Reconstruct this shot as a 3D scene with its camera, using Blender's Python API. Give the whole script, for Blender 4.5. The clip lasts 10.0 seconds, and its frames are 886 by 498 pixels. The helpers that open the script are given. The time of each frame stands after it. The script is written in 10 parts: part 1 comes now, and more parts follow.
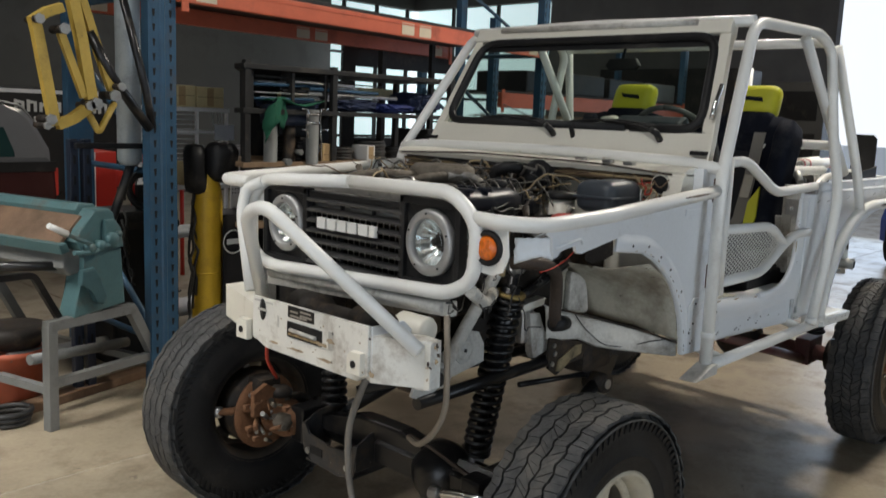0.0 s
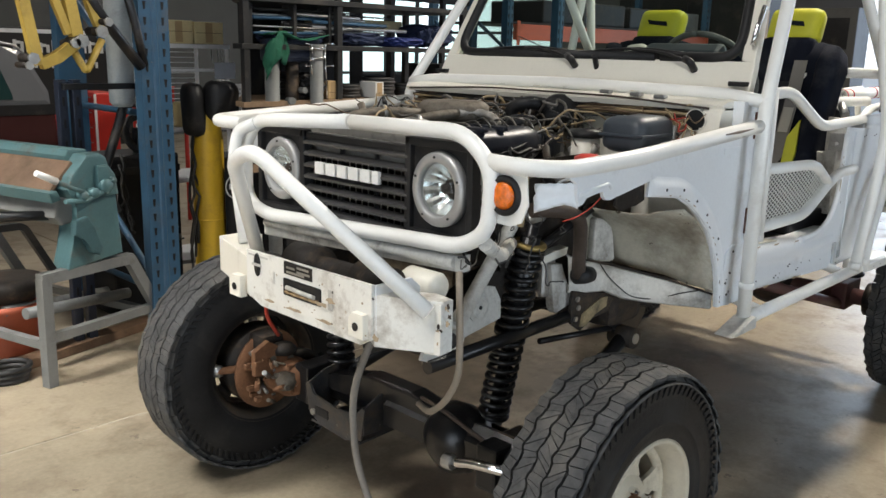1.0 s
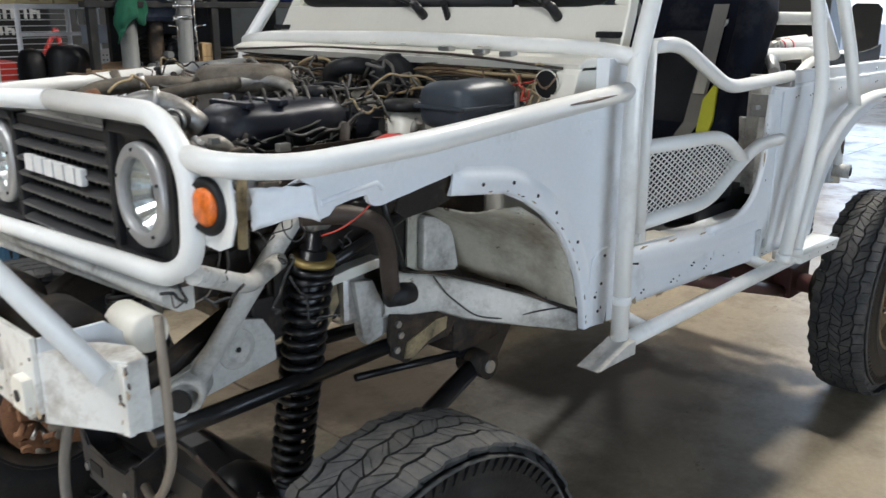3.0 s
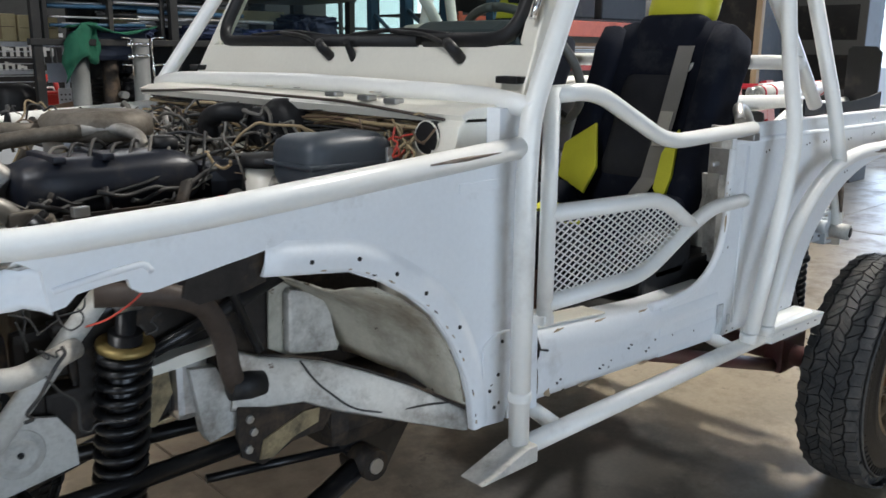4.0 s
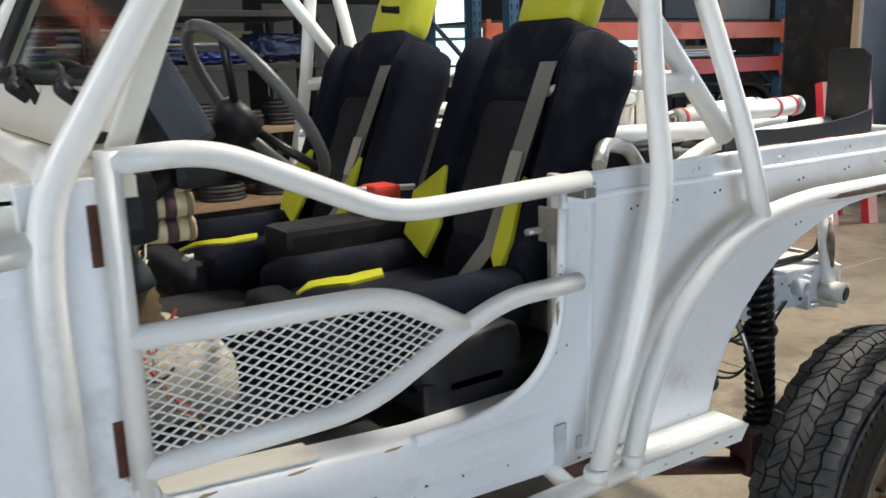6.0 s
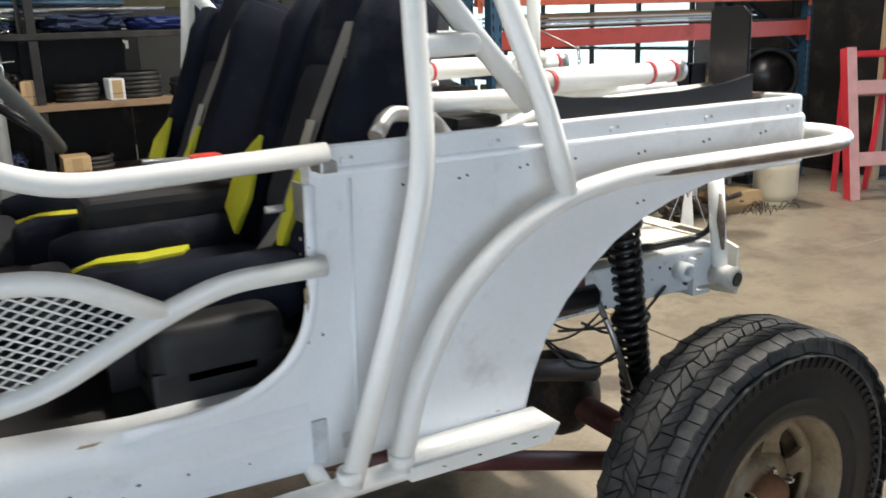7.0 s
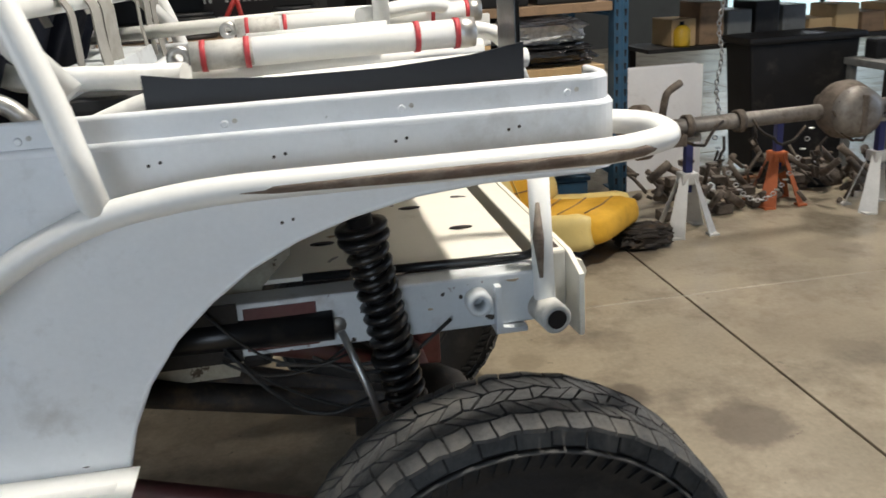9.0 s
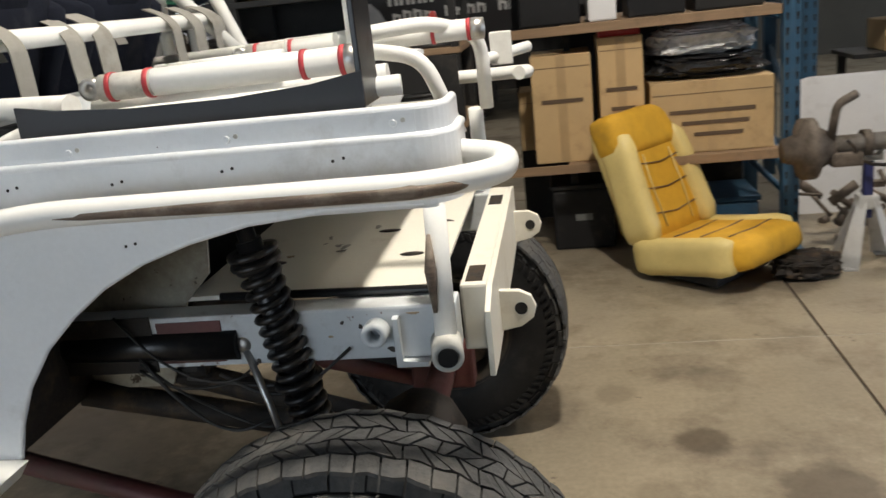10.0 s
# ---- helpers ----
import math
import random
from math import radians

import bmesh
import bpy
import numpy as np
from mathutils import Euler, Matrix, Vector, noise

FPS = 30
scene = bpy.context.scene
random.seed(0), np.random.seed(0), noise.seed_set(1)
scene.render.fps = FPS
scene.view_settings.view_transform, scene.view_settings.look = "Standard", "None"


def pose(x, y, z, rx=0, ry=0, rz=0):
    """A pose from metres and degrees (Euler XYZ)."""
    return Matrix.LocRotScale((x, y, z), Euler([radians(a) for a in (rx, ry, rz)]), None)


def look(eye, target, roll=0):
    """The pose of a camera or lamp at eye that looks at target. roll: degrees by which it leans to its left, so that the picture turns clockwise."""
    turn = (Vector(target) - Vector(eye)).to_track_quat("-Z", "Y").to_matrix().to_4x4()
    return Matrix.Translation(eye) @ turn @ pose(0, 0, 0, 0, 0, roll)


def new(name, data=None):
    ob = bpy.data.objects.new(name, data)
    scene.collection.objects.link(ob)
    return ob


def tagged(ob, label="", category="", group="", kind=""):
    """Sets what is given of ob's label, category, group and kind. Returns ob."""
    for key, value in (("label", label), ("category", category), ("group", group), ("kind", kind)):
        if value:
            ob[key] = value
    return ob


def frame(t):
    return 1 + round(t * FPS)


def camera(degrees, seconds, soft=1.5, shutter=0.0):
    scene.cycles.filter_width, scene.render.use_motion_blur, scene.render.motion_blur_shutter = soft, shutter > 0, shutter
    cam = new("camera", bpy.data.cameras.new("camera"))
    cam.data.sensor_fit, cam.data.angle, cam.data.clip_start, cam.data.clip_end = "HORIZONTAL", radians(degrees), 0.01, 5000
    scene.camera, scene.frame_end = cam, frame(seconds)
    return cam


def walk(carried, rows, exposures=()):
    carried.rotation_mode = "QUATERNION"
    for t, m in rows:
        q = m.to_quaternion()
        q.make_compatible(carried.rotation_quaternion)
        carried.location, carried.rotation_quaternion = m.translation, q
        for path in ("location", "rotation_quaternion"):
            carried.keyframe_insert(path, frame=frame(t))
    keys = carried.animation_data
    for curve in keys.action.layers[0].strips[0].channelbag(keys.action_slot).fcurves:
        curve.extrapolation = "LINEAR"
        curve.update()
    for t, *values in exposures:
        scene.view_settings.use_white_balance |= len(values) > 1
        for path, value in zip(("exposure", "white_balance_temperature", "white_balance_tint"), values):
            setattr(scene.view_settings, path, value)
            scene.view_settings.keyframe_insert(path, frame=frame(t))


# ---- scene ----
cam = camera(54.9, 10.0, 1.5, 0.3)
PATH = [
    (0, (-2.354, -2.058, 1.622), (-0.909, -0.711, 1.313), 2.3),
    (0.5, (-2.243, -2.009, 1.604), (-0.836, -0.654, 1.172), 1.7),
    (1, (-2.154, -1.888, 1.607), (-0.752, -0.536, 1.154), 1.4),
    (1.5, (-1.991, -1.847, 1.58), (-0.57, -0.518, 1.117), 0.9),
    (2, (-1.75, -1.886, 1.578), (-0.365, -0.552, 1.028), 0.8),
    (2.2, (-1.653, -1.862, 1.585), (-0.244, -0.56, 1.018), 1.2),
    (3.3, (-1.159, -1.808, 1.583), (0.229, -0.469, 1.05), -0.1),
    (3.5, (-1.039, -1.824, 1.585), (0.341, -0.475, 1.06), 0.4),
    (4, (-0.816, -1.829, 1.583), (0.523, -0.414, 1.129), 0.5),
    (4.5, (-0.559, -1.754, 1.596), (0.734, -0.296, 1.146), 1.1),
    (5, (-0.277, -1.778, 1.584), (0.967, -0.272, 1.155), -1.0),
    (5.2, (-0.174, -1.818, 1.576), (1.048, -0.296, 1.141), -1.4),
    (6.3, (0.393, -1.884, 1.625), (1.458, -0.249, 1.189), -1.6),
    (6.5, (0.493, -1.886, 1.612), (1.542, -0.242, 1.168), -1.4),
    (7, (0.808, -2.058, 1.583), (1.775, -0.38, 1.081), -2.0),
    (7.5, (1.168, -2.027, 1.553), (2.052, -0.346, 0.927), -3.5),
    (8, (1.506, -2.02, 1.562), (2.311, -0.308, 0.914), -3.7),
    (8.5, (1.814, -2.115, 1.567), (2.406, -0.318, 0.92), -3.8),
    (9, (2.117, -2.047, 1.582), (2.428, -0.176, 0.948), -3.5),
    (9.5, (2.446, -2.018, 1.565), (2.554, -0.107, 0.984), -3.9),
    (10, (2.831, -2.007, 1.554), (2.53, -0.114, 0.984), -6.3),
]
walk(cam, [(t, look(eye, target, roll)) for t, eye, target, roll in PATH],
     [(0, -0.76, 6480, 10), (0.5, -0.26, 6480, 10), (1, -0.12, 6480, 10), (2, -0.06, 6250, 10), (3.5, -0.12, 6030, 10), (5, -0.18, 6080, 10), (6.5, 0.05, 6250, 10), (8, -0.11, 6200, 10), (9, -0.39, 6280, 10), (10, -0.48, 6500, 10)])

# ---- world and lights ----
world = bpy.data.worlds.new("world")
scene.world = world
world.use_nodes = True
_bg = world.node_tree.nodes["Background"]
_sky = world.node_tree.nodes.new("ShaderNodeTexSky")
_sky.sky_type, _sky.sun_disc = "NISHITA", False
_sky.sun_elevation, _sky.sun_rotation = radians(50), radians(60)
world.node_tree.links.new(_sky.outputs[0], _bg.inputs[0])
_bg.inputs[1].default_value = 0.12


def area_lamp(name, where, target, sx, sy, watts, colour):
    lamp = bpy.data.lights.new(name, "AREA")
    lamp.shape, lamp.size, lamp.size_y, lamp.energy, lamp.color = "RECTANGLE", sx, sy, watts, colour
    ob = new(name, lamp)
    ob.matrix_world = look(where, target)
    return ob


# high-bay lamp over the rear corner of the bay, unseen fill under the ceiling, daylight in the big doors
area_lamp("high_bay_light", (3.35, -0.63, 4.75), (3.25, -0.6, 0.0), 0.36, 0.30, 315, (1.0, 0.92, 0.80))
area_lamp("high_bay_light", (5.0, 0.5, 4.75), (4.6, 0.6, 0.0), 0.4, 0.4, 50, (1.0, 0.90, 0.76))
# narrow spread, so this one leaves the floor under the car dark
area_lamp("high_bay_light", (6.3, 3.9, 4.7), (5.6, 3.6, 0.0), 0.5, 0.5, 85, (1.0, 0.92, 0.80)).data.spread = radians(100)
# added fill lamps; the narrow one stays off the floor under the car
for _x, _y, _w, _s in ((-3.0, -0.5, 165, 180), (-3.6, 2.2, 315, 98), (2.0, 5.3, 50, 180), (4.6, 8.2, 110, 180)):
    area_lamp("tube_light", (_x, _y, 4.75), (_x, _y, 0), 2.4, 0.25, _w, (1.0, 0.97, 0.92)).data.spread = radians(_s)
area_lamp("door_daylight", (-1.0, -7.8, 1.35), (-0.5, 0, 1.1), 5.4, 2.5, 190, (0.78, 0.89, 1.0))
# added daylight from an unseen west opening, to brighten the car's front
area_lamp("west_door_daylight", (-6.8, -2.6, 1.4), (0, -0.6, 1.0), 4.0, 2.6, 110, (0.86, 0.93, 1.0))
area_lamp("side_door_daylight", (11.8, 0.3, 1.6), (3, 0, 0.6), 4.8, 3.0, 200, (0.62, 0.78, 1.0))
area_lamp("window_daylight", (10.7, 12.2, 2.6), (6.5, 8.5, 0.0), 2.4, 1.3, 110, (0.86, 0.93, 1.0))


# ---- materials ----
def ramp(nt, pos_a, col_a, pos_b, col_b):
    r = nt.nodes.new("ShaderNodeValToRGB")
    e = r.color_ramp.elements
    e[0].position, e[0].color = pos_a, (*col_a, 1)
    e[1].position, e[1].color = pos_b, (*col_b, 1)
    return r


def noise_node(nt, coord, scale, detail=4.0, rough=0.6, stretch=None):
    n = nt.nodes.new("ShaderNodeTexNoise")
    n.inputs["Scale"].default_value, n.inputs["Detail"].default_value, n.inputs["Roughness"].default_value = scale, detail, rough
    if stretch:
        m = nt.nodes.new("ShaderNodeMapping")
        m.inputs["Scale"].default_value = stretch
        nt.links.new(coord, m.inputs[0])
        coord = m.outputs[0]
    nt.links.new(coord, n.inputs["Vector"])
    return n


def mix_node(nt, fac, a, b):
    m = nt.nodes.new("ShaderNodeMix")
    m.data_type = "RGBA"
    nt.links.new(fac, m.inputs[0])
    for socket, v in ((m.inputs[6], a), (m.inputs[7], b)):
        if isinstance(v, tuple):
            socket.default_value = (*v, 1)
        else:
            nt.links.new(v, socket)
    return m.outputs[2]


def mat(name, base, rough=0.5, metal=0.0, var=0.12, scale=6.0, bump=0.08, bscale=90.0, dirt=None, amount=0.4, dscale=5.0,
        chips=None, cscale=30.0, cut=0.68, per_object=0.0, stretch=None, coat=0.0):
    """A painted, worn or plain surface: two scales of colour variation, dirt in patches, chips in spots, fine relief."""
    m = bpy.data.materials.new(name)
    m.use_nodes = True
    nt = m.node_tree
    b = nt.nodes["Principled BSDF"]
    coord = nt.nodes.new("ShaderNodeTexCoord").outputs["Object"]
    big, fine = noise_node(nt, coord, scale, 3, 0.6, stretch), noise_node(nt, coord, bscale, 5, 0.65, stretch)
    low, high = tuple(c * (1 - var) for c in base), tuple(min(1, c * (1 + var)) for c in base)
    r = ramp(nt, 0.3, low, 0.7, high)
    nt.links.new(big.outputs[0], r.inputs[0])
    grain = ramp(nt, 0.25, tuple(c * (1 - 0.5 * var) for c in low), 0.75, high)
    nt.links.new(fine.outputs[0], grain.inputs[0])
    half = nt.nodes.new("ShaderNodeValue")
    half.outputs[0].default_value = 0.4
    col = mix_node(nt, half.outputs[0], r.outputs[0], grain.outputs[0])
    if per_object:
        info = nt.nodes.new("ShaderNodeObjectInfo")
        hs = nt.nodes.new("ShaderNodeHueSaturation")
        mr = nt.nodes.new("ShaderNodeMapRange")
        mr.inputs[3].default_value, mr.inputs[4].default_value = 1 - per_object, 1 + per_object
        nt.links.new(info.outputs["Random"], mr.inputs[0])
        nt.links.new(mr.outputs[0], hs.inputs["Value"])
        nt.links.new(col, hs.inputs["Color"])
        col = hs.outputs[0]
    rough_out = None
    if dirt:
        d = noise_node(nt, coord, dscale, 6, 0.7)
        dr = ramp(nt, 0.62 - 0.3 * amount, (0, 0, 0), 0.8 - 0.2 * amount, (amount + 0.3,) * 3)
        nt.links.new(d.outputs[0], dr.inputs[0])
        col = mix_node(nt, dr.outputs[0], col, dirt)
        mr = nt.nodes.new("ShaderNodeMapRange")
        mr.inputs[3].default_value, mr.inputs[4].default_value = rough, min(0.95, rough + 0.35)
        nt.links.new(dr.outputs[0], mr.inputs[0])
        rough_out = mr.outputs[0]
    if chips:
        c = noise_node(nt, coord, cscale, 5, 0.75)
        cr = ramp(nt, cut, (0, 0, 0), cut + 0.03, (1, 1, 1))
        nt.links.new(c.outputs[0], cr.inputs[0])
        col = mix_node(nt, cr.outputs[0], col, chips)
    nt.links.new(col, b.inputs["Base Color"])
    b.inputs["Metallic"].default_value, b.inputs["Roughness"].default_value = metal, rough
    b.inputs["Coat Weight"].default_value = coat
    if rough_out:
        nt.links.new(rough_out, b.inputs["Roughness"])
    if bump:
        bp = nt.nodes.new("ShaderNodeBump")
        bp.inputs["Strength"].default_value, bp.inputs["Distance"].default_value = bump, 0.004
        nt.links.new(fine.outputs[0], bp.inputs["Height"])
        nt.links.new(bp.outputs[0], b.inputs["Normal"])
    return m


def glass(name, tint=(0.9, 0.95, 0.93), rough=0.02):
    m = bpy.data.materials.new(name)
    m.use_nodes = True
    nt = m.node_tree
    for n in list(nt.nodes):
        nt.nodes.remove(n)
    out, mx = nt.nodes.new("ShaderNodeOutputMaterial"), nt.nodes.new("ShaderNodeMixShader")
    tr, gl, fr = nt.nodes.new("ShaderNodeBsdfTransparent"), nt.nodes.new("ShaderNodeBsdfGlossy"), nt.nodes.new("ShaderNodeLayerWeight")
    pw, sc = nt.nodes.new("ShaderNodeMath"), nt.nodes.new("ShaderNodeMath")
    pw.operation, sc.operation = "POWER", "MULTIPLY_ADD"
    pw.inputs[1].default_value, sc.inputs[1].default_value, sc.inputs[2].default_value = 5.0, 0.9, 0.045
    tr.inputs[0].default_value = (*tint, 1)
    gl.inputs["Roughness"].default_value = rough
    fr.inputs[0].default_value = 0.5
    nt.links.new(fr.outputs["Facing"], pw.inputs[0])
    nt.links.new(pw.outputs[0], sc.inputs[0])
    nt.links.new(sc.outputs[0], mx.inputs[0])
    nt.links.new(tr.outputs[0], mx.inputs[1])
    nt.links.new(gl.outputs[0], mx.inputs[2])
    nt.links.new(mx.outputs[0], out.inputs[0])
    return m


def glow(name, colour, strength):
    m = bpy.data.materials.new(name)
    m.use_nodes = True
    b = m.node_tree.nodes["Principled BSDF"]
    b.inputs["Base Color"].default_value = (*colour, 1)
    b.inputs["Emission Color"].default_value = (*colour, 1)
    b.inputs["Emission Strength"].default_value = strength
    return m


WHITE = mat("white_paint", (0.78, 0.805, 0.83), 0.38, var=0.06, scale=3, dirt=(0.30, 0.27, 0.23), amount=0.2, dscale=4.5, chips=(0.10, 0.08, 0.07), cscale=26, cut=0.722)
TUBEW = mat("white_tube_paint", (0.81, 0.81, 0.78), 0.32, var=0.05, scale=5, dirt=(0.34, 0.30, 0.25), amount=0.12, dscale=4, chips=(0.12, 0.10, 0.09), cscale=26, cut=0.72)
GREYPANEL = mat("dusty_grey_panel", (0.20, 0.20, 0.19), 0.6, 0.1, var=0.2, scale=9, dirt=(0.10, 0.08, 0.06), amount=0.4)
CREAM = mat("cream_paint", (0.77, 0.74, 0.65), 0.36, var=0.05, scale=4, dirt=(0.33, 0.27, 0.19), amount=0.12, dscale=5, chips=(0.15, 0.12, 0.09), cscale=30, cut=0.74)
SCUFF = mat("scraped_tube", (0.15, 0.11, 0.085), 0.5, 0.4, var=0.45, scale=9, bump=0.4, bscale=60, dirt=(0.42, 0.37, 0.30), amount=0.45, dscale=7, stretch=(1.2, 14, 14))
GRIMEW = mat("grimy_white_metal", (0.56, 0.55, 0.51), 0.6, var=0.18, scale=7, dirt=(0.10, 0.08, 0.06), amount=0.52, dscale=7, chips=(0.10, 0.06, 0.04), cscale=18, cut=0.66)
LINER = mat("dirty_inner_fender", (0.47, 0.45, 0.37), 0.75, var=0.22, scale=4, dirt=(0.12, 0.085, 0.055), amount=0.56, dscale=3.2, chips=(0.08, 0.06, 0.04), cscale=12, cut=0.63)
RUBBER = mat("tyre_rubber", (0.013, 0.013, 0.0135), 0.52, var=0.35, scale=10, bump=0.4, bscale=110, dirt=(0.05, 0.047, 0.042), amount=0.35, dscale=7)
TREAD = mat("dusty_tread_rubber", (0.066, 0.067, 0.068), 0.62, var=0.45, scale=16, bump=0.8, bscale=85, dirt=(0.13, 0.12, 0.105), amount=0.5, dscale=8)
HOSE = mat("brown_hose_rubber", (0.060, 0.045, 0.036), 0.55, var=0.3, scale=14, bump=0.2, dirt=(0.14, 0.11, 0.085), amount=0.35)
BLACK = mat("black_plastic", (0.012, 0.012, 0.013), 0.5, var=0.25, scale=9, bump=0.1, dirt=(0.09, 0.08, 0.07), amount=0.2)
SATIN = mat("black_satin_steel", (0.012, 0.012, 0.013), 0.3, 0.2, var=0.25, scale=9, dirt=(0.10, 0.08, 0.06), amount=0.25)
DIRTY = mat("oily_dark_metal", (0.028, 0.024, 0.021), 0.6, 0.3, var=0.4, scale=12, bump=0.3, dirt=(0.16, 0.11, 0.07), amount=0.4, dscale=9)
ENGINE = mat("engine_grey_brown", (0.15, 0.13, 0.105), 0.6, 0.4, var=0.4, scale=14, bump=0.35, dirt=(0.06, 0.045, 0.03), amount=0.5, dscale=11)
RUST = mat("rusty_iron", (0.20, 0.095, 0.045), 0.8, 0.25, var=0.45, scale=14, bump=0.5, dirt=(0.07, 0.035, 0.02), amount=0.5, dscale=14)
ALU = mat("cast_aluminium", (0.50, 0.49, 0.47), 0.4, 0.9, var=0.15, scale=14, bump=0.25, dirt=(0.12, 0.10, 0.08), amount=0.35, dscale=10)
CHROME = mat("chrome", (0.82, 0.82, 0.82), 0.12, 1.0, var=0.04, bump=0.02)
STEEL = mat("zinc_steel", (0.42, 0.42, 0.41), 0.38, 0.85, var=0.15, scale=16, dirt=(0.14, 0.11, 0.08), amount=0.3)
BLUEBOX = mat("blue_grey_plastic", (0.045, 0.055, 0.068), 0.45, var=0.2, scale=7, dirt=(0.13, 0.12, 0.10), amount=0.25)
WIRE = mat("wire_brown", (0.13, 0.085, 0.05), 0.6, var=0.3, scale=20)
WIREK = mat("wire_black", (0.02, 0.02, 0.02), 0.55, var=0.3, scale=20, dirt=(0.12, 0.1, 0.08), amount=0.3)
WIRER = mat("wire_red", (0.45, 0.05, 0.03), 0.5, var=0.2)
WIREG = mat("wire_grey", (0.12, 0.11, 0.095), 0.6, var=0.3, scale=20)
WIREY = mat("wire_tan", (0.36, 0.27, 0.15), 0.55, var=0.25)
REDP = mat("red_plastic", (0.55, 0.045, 0.03), 0.42, var=0.12, scale=9, dirt=(0.15, 0.05, 0.04), amount=0.2)
AMBER = mat("amber_lens", (0.72, 0.15, 0.004), 0.2, var=0.35, scale=70, bump=1.0, bscale=70, coat=0.5)
SEATK = mat("black_seat_fabric", (0.008, 0.010, 0.018), 0.85, var=0.25, scale=10, bump=0.3, bscale=300, dirt=(0.06, 0.06, 0.06), amount=0.2)
SEATG = mat("grey_seat_fabric", (0.030, 0.031, 0.036), 0.85, var=0.2, scale=10, bump=0.3, bscale=300)
LIME = mat("lime_seat_vinyl", (0.50, 0.50, 0.02), 0.55, var=0.12, scale=10, bump=0.15, bscale=200)
BELT = mat("grey_belt_webbing", (0.21, 0.20, 0.185), 0.8, var=0.15, scale=8, bump=0.3, bscale=250)
RIMM = mat("dirty_wheel_paint", (0.20, 0.15, 0.09), 0.5, 0.1, var=0.25, scale=8, dirt=(0.075, 0.05, 0.03), amount=0.6, dscale=9)
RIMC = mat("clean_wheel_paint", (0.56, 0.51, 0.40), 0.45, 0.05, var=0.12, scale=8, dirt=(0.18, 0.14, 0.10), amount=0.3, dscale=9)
# darker, browner rim colour for both right wheels
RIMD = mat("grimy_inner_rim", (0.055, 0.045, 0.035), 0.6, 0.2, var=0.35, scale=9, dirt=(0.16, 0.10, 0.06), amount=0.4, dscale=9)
LENS = glass("lamp_glass", (0.95, 0.97, 0.97))
SCREEN = glass("tinted_windscreen_glass", (0.50, 0.57, 0.53), 0.12)
PANE = glass("window_glass", (0.80, 0.87, 0.85))
MAROON = mat("maroon_axle_paint", (0.10, 0.030, 0.028), 0.55, 0.1, var=0.3, scale=9, dirt=(0.10, 0.07, 0.05), amount=0.5)
FRAMEB = mat("pale_frame_paint", (0.58, 0.61, 0.63), 0.45, var=0.08, scale=5, dirt=(0.16, 0.11, 0.08), amount=0.3, dscale=6, chips=(0.13, 0.05, 0.035), cscale=9, cut=0.66)
REFL = mat("lamp_reflector", (0.90, 0.91, 0.90), 0.27, 1.0, var=0.04, scale=40, bump=0.03, bscale=60)
LAMPR = mat("dull_lamp_ring", (0.40, 0.40, 0.395), 0.42, 0.55, var=0.12, scale=20, dirt=(0.20, 0.18, 0.15), amount=0.25)
GRILLE = mat("grille_plastic", (0.045, 0.045, 0.046), 0.36, var=0.25, scale=12, dirt=(0.12, 0.11, 0.10), amount=0.35, dscale=14)
COVERB = mat("blue_black_cover", (0.010, 0.013, 0.022), 0.38, 0.1, var=0.3, scale=8, dirt=(0.09, 0.075, 0.06), amount=0.25, dscale=8)
DULLALU = mat("dull_dirty_alloy", (0.30, 0.285, 0.26), 0.5, 0.6, var=0.25, scale=12, bump=0.3, dirt=(0.08, 0.065, 0.05), amount=0.5, dscale=10)

# cloth, rubber and dull plastic reflect less than paint
for _m, _s in ((SEATK, 0.12), (SEATG, 0.12), (BELT, 0.2), (RUBBER, 0.25), (TREAD, 0.2), (BLACK, 0.3), (DIRTY, 0.3), (HOSE, 0.3)):
    _m.node_tree.nodes["Principled BSDF"].inputs["Specular IOR Level"].default_value = _s

# ---- mesh tools ----
def fillet(points, r):
    """The polyline with its inner corners rounded to about radius r."""
    pts = [Vector(p) for p in points]
    out = [pts[0]]
    for a, b, c in zip(pts, pts[1:], pts[2:]):
        u, v = (a - b), (c - b)
        d = min(r, 0.45 * u.length, 0.45 * v.length)
        p, q = b + u.normalized() * d, b + v.normalized() * d
        for k in range(6):
            s = k / 5
            out.append(p * (1 - s) ** 2 + b * 2 * s * (1 - s) + q * s * s)
    out.append(pts[-1])
    return out


def sweep(bm, points, r, n=12, bend=0.0, closed_ends=True):
    """A round tube along the points, corners rounded by bend; r may be a list, one radius a point, when bend is 0."""
    pts = fillet(points, bend) if bend else [Vector(p) for p in points]
    radii = r if isinstance(r, (list, tuple)) else [r] * len(pts)
    t = (pts[1] - pts[0]).normalized()
    side = t.orthogonal().normalized()
    rings = []
    for i, p in enumerate(pts):
        a, b = pts[max(i - 1, 0)], pts[min(i + 1, len(pts) - 1)]
        t2 = (b - a).normalized()
        side = (t.rotation_difference(t2) @ side).normalized()
        t = t2
        up = t.cross(side)
        rings.append([bm.verts.new(p + (side * math.cos(2 * math.pi * k / n) + up * math.sin(2 * math.pi * k / n)) * radii[i]) for k in range(n)])
    for a, b in zip(rings, rings[1:]):
        for k in range(n):
            bm.faces.new((a[k], a[(k + 1) % n], b[(k + 1) % n], b[k])).smooth = n > 4
    if closed_ends:
        bm.faces.new(rings[0][::-1])
        bm.faces.new(rings[-1])
    return bm


